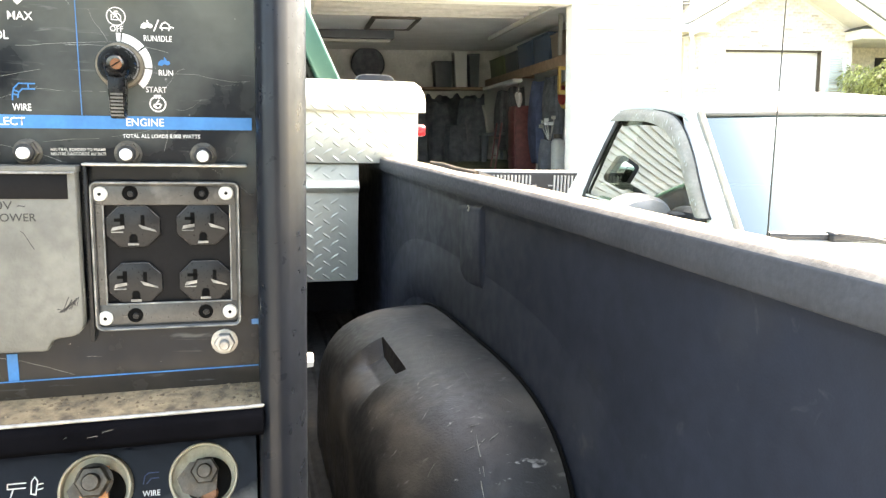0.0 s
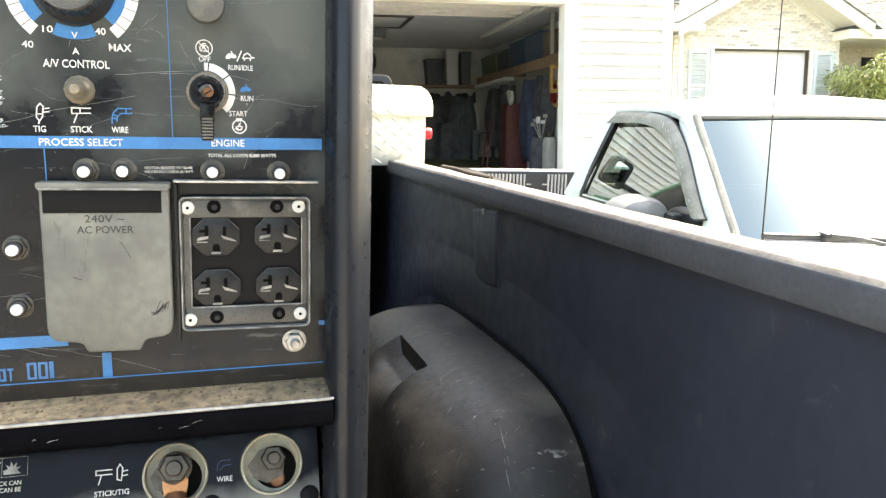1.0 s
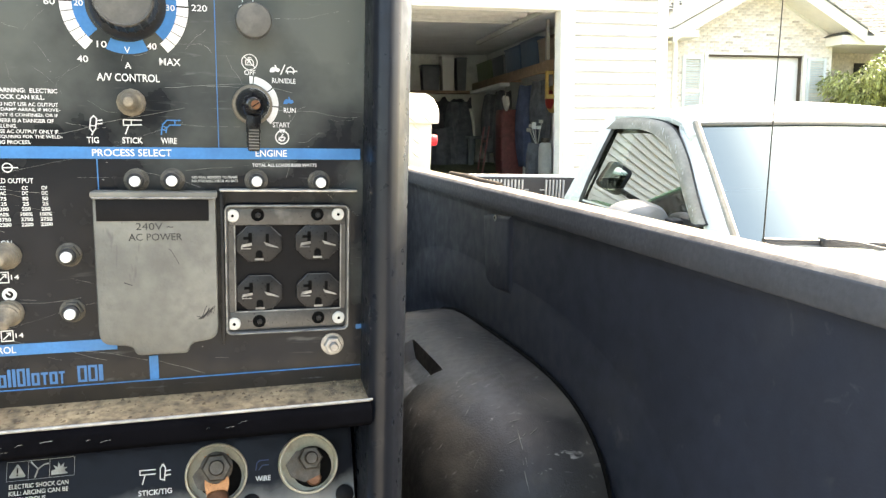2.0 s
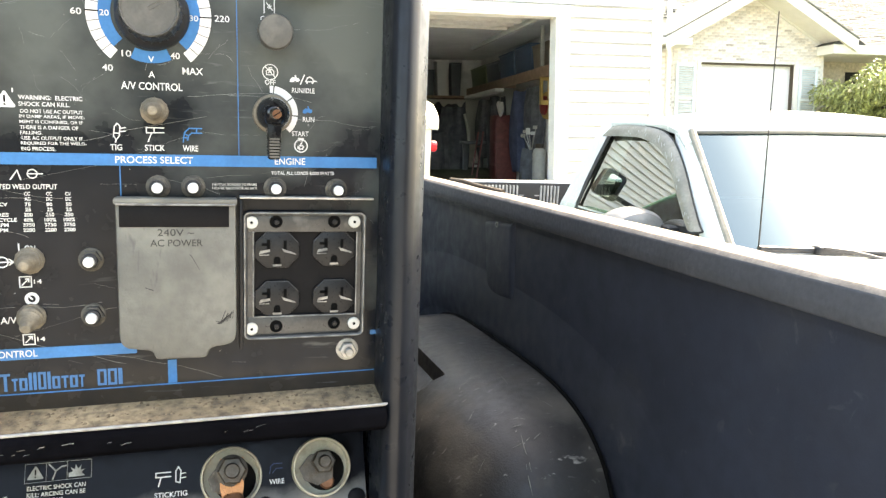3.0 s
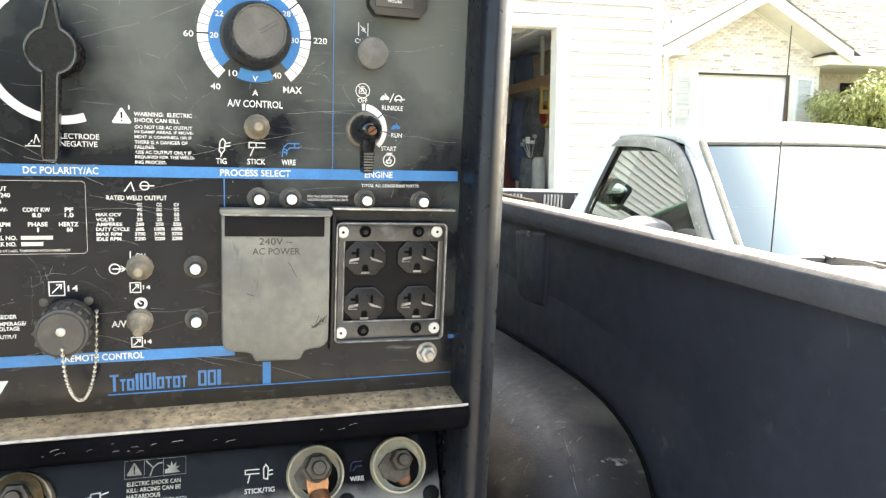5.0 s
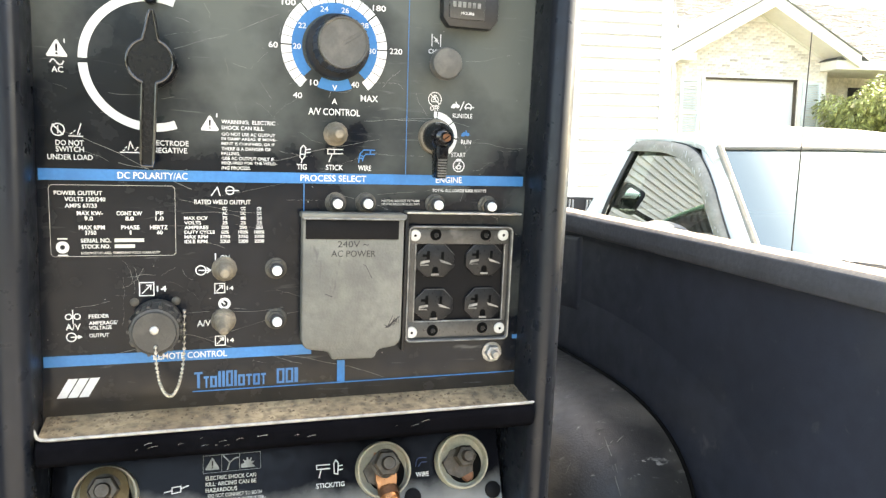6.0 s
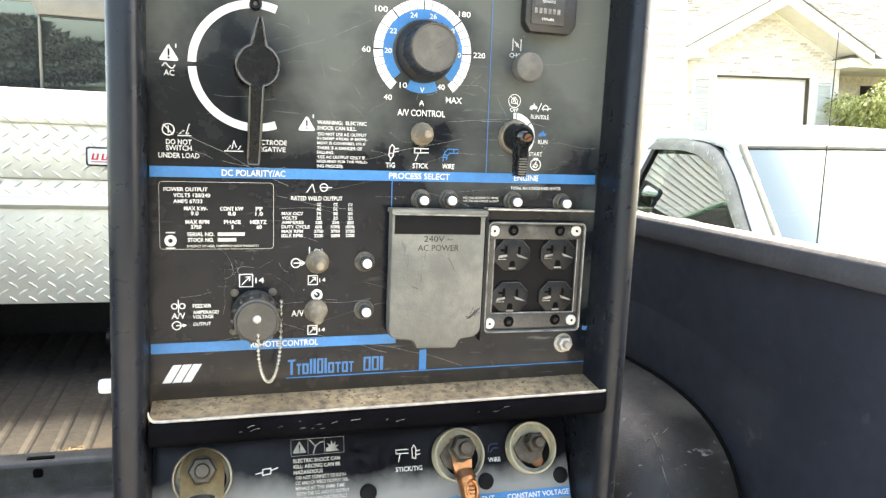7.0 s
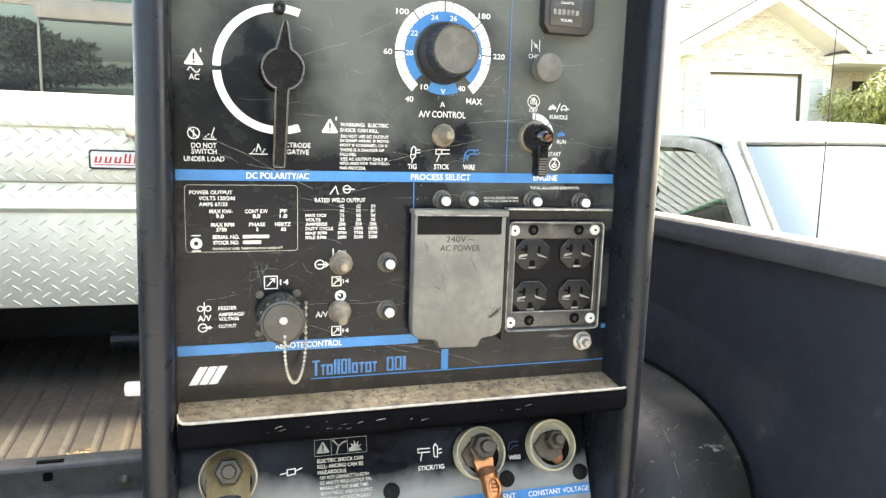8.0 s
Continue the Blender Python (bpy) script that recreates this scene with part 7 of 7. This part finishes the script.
bin_box("storage_bin", 13.12, 13.42, 2.92, M_BINDARK, "dark plastic storage bin by the garage back wall", "storage bin", x0=2.96, x1=3.30, z0=2.45)
bin_box("storage_bin", 13.14, 13.42, 3.06, M_BINDARK, "dark plastic storage bin by the garage back wall", "storage bin", x0=3.62, x1=3.82, z0=2.45)
back_shelf = thing("wall_shelf", (3.3, 13.28, 2.40), "short timber shelf on the garage back wall", "shelf", m=G)
part("board", box(2.7, 3.95, 13.08, 13.45, 2.405, 2.447, 0.004), M_WOOD, back_shelf)


def drape(name, x, y, z0, z1, w, d, material, label, cat, seed):
    """A hanging or heaped soft thing with folds."""
    t = thing(name, (x, y, z0), label, cat, m=G)
    r = random.Random(seed)
    ph = [r.uniform(0, 6.28) for _ in range(4)]
    bm = bmesh.new()
    n, rows = 26, []
    for j in range(11):
        v = j / 10
        f = 0.55 + 0.45 * math.sin(math.pi * (0.15 + 0.75 * (1 - v)) ** 1.1)
        row = []
        for k in range(n):
            a = math.tau * k / n
            q = f * (1 + 0.10 * math.sin(5 * a + ph[0] + 2 * v) + 0.07 * math.sin(9 * a + ph[1] - 3 * v))
            row.append(bm.verts.new((x + d / 2 * q * math.cos(a), y + w / 2 * q * math.sin(a), z0 + (z1 - z0) * v + 0.02 * math.sin(3 * a + ph[2]))))
        rows.append(row)
    for a, c in zip(rows, rows[1:]):
        for k in range(n):
            bm.faces.new((a[k], a[(k + 1) % n], c[(k + 1) % n], c[k]))
    bm.faces.new(rows[0][::-1]), bm.faces.new(rows[-1])
    part("cloth", bm, material, t)


drape("hanging_jacket", 4.18, 10.75, 1.10, 2.36, 0.55, 0.34, M_NAVY, "navy jacket hanging under the garage shelf", "jacket", 1)
drape("hanging_jacket", 4.20, 10.20, 1.35, 2.38, 0.45, 0.30, M_CLOTH, "black jacket hanging under the garage shelf", "jacket", 2)
drape("hanging_jacket", 4.18, 12.05, 1.10, 2.36, 0.50, 0.34, M_CLOTH, "black jacket hanging under the garage shelf", "jacket", 3)
drape("hanging_jacket", 4.16, 12.70, 1.30, 2.34, 0.55, 0.34, M_CLOTH, "black jacket hanging under the garage shelf", "jacket", 4)
drape("duffel_bag", 3.30, 13.00, 0.70, 1.75, 0.7, 0.6, M_CLOTH, "dark stuffed bag against the garage back wall", "bag", 5)
drape("duffel_bag", 2.55, 13.05, 0.70, 2.05, 0.6, 0.55, M_CLOTH, "tall dark covered bag against the back wall", "bag", 6)
drape("duffel_bag", 2.95, 13.10, 0.70, 2.15, 0.55, 0.55, M_CLOTH, "tall dark covered bag against the back wall", "bag", 9)
drape("duffel_bag", 3.62, 12.95, 0.70, 2.22, 0.6, 0.55, M_CLOTH, "tall dark covered bag against the back wall", "bag", 10)
drape("golf_bag", 3.95, 9.66, 0.70, 1.45, 0.34, 0.34, M_CLOTH, "black golf bag standing on the garage floor", "golf bag", 7)
clubs = thing("golf_clubs", (3.95, 9.66, 1.45), "steel-headed golf clubs standing in a bag", "golf clubs", m=G)
rc = random.Random(8)
for k in range(7):
    x, y, z = 3.93 + rc.uniform(-0.10, 0.06), 9.66 + rc.uniform(-0.12, 0.12), 1.62 + rc.uniform(0, 0.22)
    c = part("club", tube([(3.95, 9.66, 1.40), (x, y, z)], 0.006, 6), M_STEEL, clubs)
    bm = box(x - 0.045, x + 0.02, y - 0.012, y + 0.012, z - 0.018, z + 0.03, 0.008)
    part("head", bm, M_BUTTON if k % 2 else M_STEEL, c)
redcab = thing("tool_chest", (4.12, 11.40, 0.70), "dark red tool chest under the garage shelf", "tool chest", m=G)
part("body", box(3.95, 4.34, 11.32, 11.72, 0.72, 2.02, 0.012), M_REDDARK, redcab)
for k in range(6):
    part("drawer", box(3.935, 3.952, 11.35, 11.69, 0.80 + 0.195 * k, 0.975 + 0.195 * k, 0.004), M_REDDARK, redcab)
trolley = thing("hand_truck", (3.70, 11.7, 0.70), "red steel hand truck leaning by the clutter", "hand truck", m=G)
for y in (11.55, 11.85):
    part("upright", tube([(3.62, y, 0.72), (3.78, y, 1.75)], 0.016, 8), M_REDDARK, trolley)
for z in (0.9, 1.2, 1.5):
    part("crossbar", tube([(3.62 + (z - 0.72) * 0.155, 11.55, z), (3.62 + (z - 0.72) * 0.155, 11.85, z)], 0.012, 8), M_REDDARK, trolley)
part("toe_plate", box(3.45, 3.63, 11.5, 11.9, 0.702, 0.712), M_OLDSTEEL, trolley)
tank = thing("gas_cylinder", (3.98, 9.42, 0.95), "pale grey gas cylinder with a collar, on a box", "gas cylinder", m=G)
part("body", lathe((3.98, 9.42, 0.95), (0, 0, 1), [(0, 0), (0.085, 0.01), (0.095, 0.05), (0.095, 0.44), (0.08, 0.50), (0.035, 0.53), (0, 0.53)], 26), M_PALE, tank)
part("collar", lathe((3.98, 9.42, 1.47), (0, 0, 1), [(0.05, 0), (0.06, 0.01), (0.06, 0.06), (0.052, 0.06), (0.05, 0)], 20), M_OLDSTEEL, tank)
bin_box("cardboard_box", 9.15, 9.72, 0.95, M_CARD, "brown cardboard carton on the garage floor", "box", x0=3.70, x1=4.30, z0=0.705)
reel = thing("hose_reel", (4.15, 9.60, 1.93), "red hose reel with a pale hose on the side wall", "hose reel", m=G)
part("drum", lathe((4.26, 9.60, 2.08), (-1, 0, 0), [(0.0, 0), (0.20, 0), (0.20, 0.03), (0.10, 0.04), (0.10, 0.13), (0.14, 0.14), (0.13, 0.17), (0, 0.18)], 28), M_REDPAINT, reel)
part("hose", lathe((4.22, 9.60, 2.08), (-1, 0, 0), [(0.10, 0), (0.19, 0.01), (0.20, 0.05), (0.19, 0.09), (0.10, 0.10)], 28), M_YELLOWWOOD, reel)
frame_t = thing("wooden_frame", (3.98, 9.27, 2.07), "yellow pine frame hung beside the garage shelf", "frame", m=G)
for b in ((3.93, 3.965, 9.26, 9.32, 2.13, 2.449), (3.93, 4.09, 9.26, 9.32, 2.07, 2.13), (4.045, 4.09, 9.26, 9.32, 2.13, 2.449), (3.965, 4.045, 9.27, 9.31, 2.40, 2.449)):
    part("rail", box(*b, 0.004), M_YELLOWWOOD, frame_t)
# an added wavy sheet, standing in for the dark mass of clutter
sheet = bmesh.new()
rows = []
for j in range(9):
    v = j / 8
    rows.append([sheet.verts.new((2.02 + 1.93 * k / 40, 13.30 - 0.10 * v - 0.035 * math.sin(k * 0.9 + 2 * v) - 0.03 * math.sin(k * 2.3) * v, 2.33 - 1.62 * v - (0.07 * math.sin(k * 0.55) ** 2 + 0.03 * math.sin(k * 1.7)) * (1 - v))) for k in range(41)])
for a, c in zip(rows, rows[1:]):
    for k in range(40):
        sheet.faces.new((a[k], a[k + 1], c[k + 1], c[k]))
bmesh.ops.solidify(sheet, geom=sheet.faces[:], thickness=0.012)
clutter_sheet = thing("tarpaulin", (2.98, 13.22, 0.71), "dark sheet standing in for packed clutter along the back wall", "tarpaulin", m=G)
part("cloth", sheet, M_CLOTH, clutter_sheet)
rag = thing("white_rag", (4.06, 11.10, 1.95), "crumpled white rag hung below the garage shelf", "rag", m=G)
part("cloth", prism([(11.00, 2.10), (11.05, 2.03), (11.12, 1.98), (11.20, 2.05), (11.30, 2.19), (11.22, 2.24), (11.12, 2.18), (11.06, 2.22)], "x", 3.92, 3.97, 0.012), M_DOORWHITE, rag)
part("hook", tube([(3.945, 11.16, 2.20), (3.95, 11.16, 2.36), (4.05, 11.16, 2.475)], 0.006, 6), M_STEEL, rag)
pole = thing("pale_tube", (3.74, 12.5, 1.60), "pale plastic tube standing on the bench", "tube", m=G)
part("shaft", tube([(3.79, 12.5, 1.60), (3.76, 12.5, 1.86), (3.71, 12.5, 2.09)], 0.028, 10), M_PALE, pole)
panelw = thing("plastic_sheet", (4.05, 12.2, 2.36), "white plastic panel stowed under the shelf beam", "panel", m=G)
part("sheet", box(3.80, 3.97, 11.0, 12.9, 2.37, 2.43, 0.02), M_DOORWHITE, panelw)
bench = thing("work_bench", (4.1, 12.9, 0.70), "dark cluttered work bench in the garage corner", "bench", m=G)
part("top", box(3.65, 4.36, 12.40, 13.40, 1.55, 1.60, 0.006), M_BINDARK, bench)
for x, y in ((3.70, 12.45), (3.70, 13.33), (4.30, 12.45), (4.30, 13.33)):
    part("leg", box(x - 0.04, x + 0.04, y - 0.04, y + 0.04, 0.70, 1.55, 0.004), M_BINDARK, bench)

# ---- the neighbour's brick house ----
NY, NG, PKX, PKZ, NS = 13.5, 1.05, 10.22, 4.62, 0.535
house = thing("neighbour_house", (10.5, 15.0, 1.0), "tan brick house with white gable boards and a single garage", "house", m=PLOT)
DX0, DX1, DTOP = 9.06, 11.33, 3.25
NX0, NX1 = 8.15, 12.05


def rake(x):
    return PKZ - NS * abs(x - PKX)


wall_n = part("wall", prism([(NX0, NG - 0.3), (DX0, NG - 0.3), (DX0, DTOP), (DX1, DTOP), (DX1, NG - 0.3), (NX1, NG - 0.3), (NX1, rake(NX1)), (PKX, PKZ + 0.02), (NX0, rake(NX0))], "y", NY, NY + 0.25), M_MORTAR, house, "pale mortar behind tan bricks", smooth=False)
part("wall", box(4.6, NX0, NY + 0.9, NY + 1.1, NG - 0.3, 3.62), M_BRICK, house)
part("wall", box(NX1, 17.5, NY + 0.9, NY + 1.1, NG - 0.3, 3.62), M_BRICK, house)
part("wall", box(NX1 - 0.2, NX1, NY + 0.25, NY + 1.1, NG - 0.3, 3.62), M_BRICK, house)
part("garage_door", box(DX0 + 0.02, DX1 - 0.02, NY + 0.12, NY + 0.16, NG - 0.2, DTOP - 0.01), M_DOORWHITE, house, "plain white garage door")
# dark strips painting the shadow line below the head and beside the jamb
part("door_gap", box(DX0 + 0.002, DX1 - 0.002, NY + 0.02, NY + 0.119, DTOP - 0.035, DTOP - 0.002), M_BARK, house)
part("door_gap", box(DX1 - 0.024, DX1 - 0.002, NY + 0.03, NY + 0.119, NG - 0.2, DTOP - 0.036), M_BARK, house)
part("door_jamb", box(DX1 + 0.001, DX1 + 0.085, NY - 0.030, NY - 0.002, NG - 0.2, DTOP + 0.03, 0.004), M_TRIM, house)
part("door_jamb", box(DX0 - 0.085, DX0 - 0.001, NY - 0.030, NY - 0.002, NG - 0.2, DTOP + 0.03, 0.004), M_TRIM, house)
for x0 in (8.47, 11.42):
    sh = part("shutter", box(x0, x0 + 0.06, NY - 0.06, NY - 0.012, 1.80, 3.20, 0.004), M_SHUTTER, house, "grey-green louvred shutter")
    part("stile", box(x0 + 0.40, x0 + 0.46, NY - 0.06, NY - 0.012, 1.80, 3.20, 0.004), M_SHUTTER, sh)
    for z in (1.80, 2.47, 3.14):
        part("crosspiece", box(x0 + 0.06, x0 + 0.40, NY - 0.058, NY - 0.014, z, z + 0.06, 0.003), M_SHUTTER, sh)
    for k in range(26):
        z = 1.87 + 0.049 * k
        if not 2.43 < z < 2.53:
            part("slat", prism([(NY - 0.020, z + 0.034), (NY - 0.056, z + 0.004), (NY - 0.056, z - 0.002), (NY - 0.020, z + 0.028)], "x", x0 + 0.06, x0 + 0.40), M_SHUTTER, sh, smooth=False)

# roof of the gable: fascia boards, soffits, shingles
OV = 0.60
for s in (-1, 1):
    reach = 2.30 if s < 0 else 2.15
    xa, xb = PKX, PKX + s * reach

    def slab(h0, h1, y0, y1, xa=xa, xb=xb):
        return prism([(xa, PKZ + h0), (xb, PKZ - NS * abs(xb - PKX) + h0), (xb, PKZ - NS * abs(xb - PKX) + h1), (xa, PKZ + h1)], "y", y0, y1)
    part("soffit", slab(0.005, 0.03, NY - OV + 0.03, NY), M_TRIM, house, "white boarded soffit", smooth=False)
    part("fascia", slab(0.0, 0.26, NY - OV, NY - OV + 0.028), M_TRIM, house, "white gable fascia board", smooth=False)
    part("roof_slope", slab(0.26, 0.29, NY - OV - 0.03, NY + 5.0), M_SHINGLE, house, "grey-green shingle roof slope", smooth=False)
    part("frieze", slab(-0.035, 0.004, NY - 0.03, NY - 0.002), M_TRIM, house, smooth=False)
part("eave_box", box(4.6, NX0 - 0.36, NY - OV + 0.10, NY + 0.88, 3.44, 3.63, 0.006), M_TRIM, house, "white boxed eave and gutter")
part("eave_box", box(NX0 - 0.35, NX0 + 0.36, NY - OV + 0.05, NY - 0.004, 3.50, 3.64, 0.006), M_TRIM, house, "white boxed eave return")
part("eave_box", box(NX1 - 0.20, 17.5, NY - OV + 0.10, NY + 0.88, 3.44, 3.63, 0.006), M_TRIM, house, "white boxed eave and gutter")
part("return_cap", prism([(NX1 - 0.25, 3.632), (NX1 + 0.60, 3.632), (NX1 + 0.28, 3.80), (NX1 + 0.12, 3.80)], "y", NY - OV + 0.08, NY + 0.2), M_SHINGLE, house, smooth=False)
part("downpipe", box(8.06, 8.14, NY - 0.40, NY - 0.32, 1.0, 4.4, 0.01), M_TRIM, house)
part("window", box(13.40, 13.78, NY + 0.86, NY + 0.898, 2.30, 3.22, 0.004), M_DARK_CAB, house, "dark window in the brick wall")

# rows of shingles on the main roof, each course a little proud
bm = bmesh.new()
rs = random.Random(3)
Y0, Z0, RS = NY - 0.30, 3.635, 0.42
for j in range(46):
    y, z = Y0 + 0.14 * j, Z0 + 0.14 * j * RS
    x = 4.6 + rs.uniform(0, 0.3)
    while x < 19.5:
        w = rs.uniform(0.22, 0.36)
        lift = rs.uniform(0.012, 0.022)
        q = [bm.verts.new(p) for p in ((x, y, z + lift), (x + w - 0.008, y, z + lift), (x + w - 0.008, y + 0.15, z + 0.15 * RS + 0.003), (x, y + 0.15, z + 0.15 * RS + 0.003), (x, y, z - 0.01), (x + w - 0.008, y, z - 0.01))]
        if z > max(rake(x + w), rake(x)) + 0.30 or abs(x - PKX) > 2.30:
            bm.faces.new(q[:4]), bm.faces.new((q[4], q[5], q[1], q[0]))
        else:
            for v in q:
                bm.verts.remove(v)
        x += w
part("shingles", bm, M_SHINGLE, house, "weathered grey-green shingles", kind="stuff", smooth=False)

# ---- shrub beside the brick house, and the tree across the street ----


def leaf_cloud(spots, count, size, seed, droop=0.4):
    """Many small pointed leaves about the given spots (centre, radii)."""
    r = random.Random(seed)
    bm = bmesh.new()
    for _ in range(count):
        (cx, cy, cz), (rx, ry, rz) = r.choice(spots)
        while True:
            u = Vector((r.uniform(-1, 1), r.uniform(-1, 1), r.uniform(-1, 1)))
            if 0.25 < u.length < 1:
                break
        u *= 0.75 + 0.25 * r.random()
        p = Vector((cx + u.x * rx, cy + u.y * ry, cz + u.z * rz))
        d = Vector((u.x + r.gauss(0, 0.5), u.y + r.gauss(0, 0.5), u.z * 0.4 - droop + r.gauss(0, 0.35))).normalized()
        side = d.cross(Vector((r.gauss(0, 1), r.gauss(0, 1), r.gauss(0, 1)))).normalized()
        l = size * r.uniform(0.6, 1.4)
        a, c, e, f = p, p + d * l * 0.45 + side * l * 0.17, p + d * l, p + d * l * 0.45 - side * l * 0.17
        bm.faces.new([bm.verts.new(v) for v in (a, c, e, f)])
    return bm


shrub = thing("shrub", (13.0, 12.7, 1.02), "yellow-green leafy shrub beside the brick house", "shrub", m=PLOT)
rs = random.Random(11)
spots = [((13.0 + rs.uniform(-1.35, 1.4), 12.7 + rs.uniform(-0.6, 0.6), 1.9 + rs.uniform(-0.5, 1.25)), (0.42, 0.42, 0.36)) for _ in range(38)]
spots = [s for s in spots if s[0][2] < 3.3 - 0.5 * max(0, 13.1 - s[0][0])]
for (x, y, z), _ in spots[:9]:
    part("stem", tube([(13.0 + (x - 13.0) * 0.15, 12.7, 1.02), (13.0 + (x - 13.0) * 0.6, 12.7 + (y - 12.7) * 0.5, 1.0 + (z - 1.0) * 0.6), (x, y, z)], [0.03, 0.02, 0.008], 6), M_BARK, shrub)
part("crown", leaf_cloud(spots, 24000, 0.10, 12, 0.75), M_LEAF, shrub, "dense yellow-green leaves", smooth=False)

TX, TY, TZ = -16.2, -61.0, -0.65
tree = thing("spreading_tree", (TX, TY, TZ), "dark spreading conifer standing far across the street", "tree")
part("trunk", tube([(TX, TY, TZ), (TX, TY, 2), (TX + 0.2, TY, 4.2)], [0.4, 0.3, 0.08], 10), M_BARK, tree)
rs = random.Random(21)
spots = []
for k in range(46):
    z = TZ + 0.3 + 4.3 * rs.random() ** 1.25
    reach = (4.75 - z) * 2.6 * rs.uniform(0.75, 1.05)
    a = rs.uniform(0, math.tau)
    tip = (TX + reach * math.cos(a), TY + reach * math.sin(a), z + 0.3)
    part("limb", tube([(TX, TY, z), ((TX + tip[0]) / 2, (TY + tip[1]) / 2, z + 0.15), tip], [0.12, 0.08, 0.02], 6), M_BARK, tree)
    for f in (0.2, 0.4, 0.6, 0.8, 0.97):
        spots.append(((TX + (tip[0] - TX) * f, TY + (tip[1] - TY) * f, z + 0.3 * f), (1.5, 1.5, 0.22 + 0.35 * (1 - f))))
part("crown", leaf_cloud(spots, 52000, 0.52, 22, 0.0), M_LEAF_DARK, tree, "dark layered foliage", smooth=False)

# an unseen row, added so the black panel reflects dark crowns
for x, y, wide, high in ((7.0, -31.0, 0.56, 3.2), (17.0, -33.0, 0.70, 3.7), (28.0, -32.0, 0.70, 3.1)):
    other = copy_thing(tree, Matrix.Translation((x, y, -0.7)) @ Matrix.Diagonal((wide, wide, high, 1)))
    tagged(other, "unseen tall dark tree added across the street for the panel's reflections", "tree", "trees across the street")
# ---- bricks of the gable wall ----
def brick_mesh(material):
    bm = box(0, 0.165, -0.012, 0.0, 0, 0.0475)
    me = bpy.data.meshes.new("brick")
    bm.to_mesh(me)
    bm.free()
    me.materials.append(material)
    return me


BRICK, BROWN = brick_mesh(M_BRICK), brick_mesh(M_BRICK_DARK)
made, rest = 0, bmesh.new()
rb = random.Random(4)
for j in range(66):
    z = NG + 0.55 + 0.0566 * j
    x = NX0 + 0.01 + (0.0865 if j % 2 else 0)
    while x + 0.165 < NX1:
        inside = DX0 - 0.167 < x < DX1 and z < DTOP + 0.005
        behind = (8.46 < x + 0.1 < 8.94 or 11.41 < x + 0.1 < 11.89) and z < 3.2
        low = z < 2.2
        if not inside and not low and not behind and z + 0.052 < min(rake(x), rake(x + 0.165)) - 0.04:
            off = rb.uniform(-0.003, 0.002)
            if made < 300 and z > 3.2:
                ob = new("brick", BROWN if rb.random() < 0.15 else BRICK)
                ob.parent = wall_n
                ob.location = Vector((x, NY - 0.001 + off, z)) - BASE[house.name]
                made += 1
            else:
                box(x, x + 0.165, NY - 0.013 + off, NY - 0.001 + off, z, z + 0.0475, bm=rest)
        x += 0.1735
part("bricks", rest, M_BRICK, wall_n, "tan bricks", kind="stuff", smooth=False)
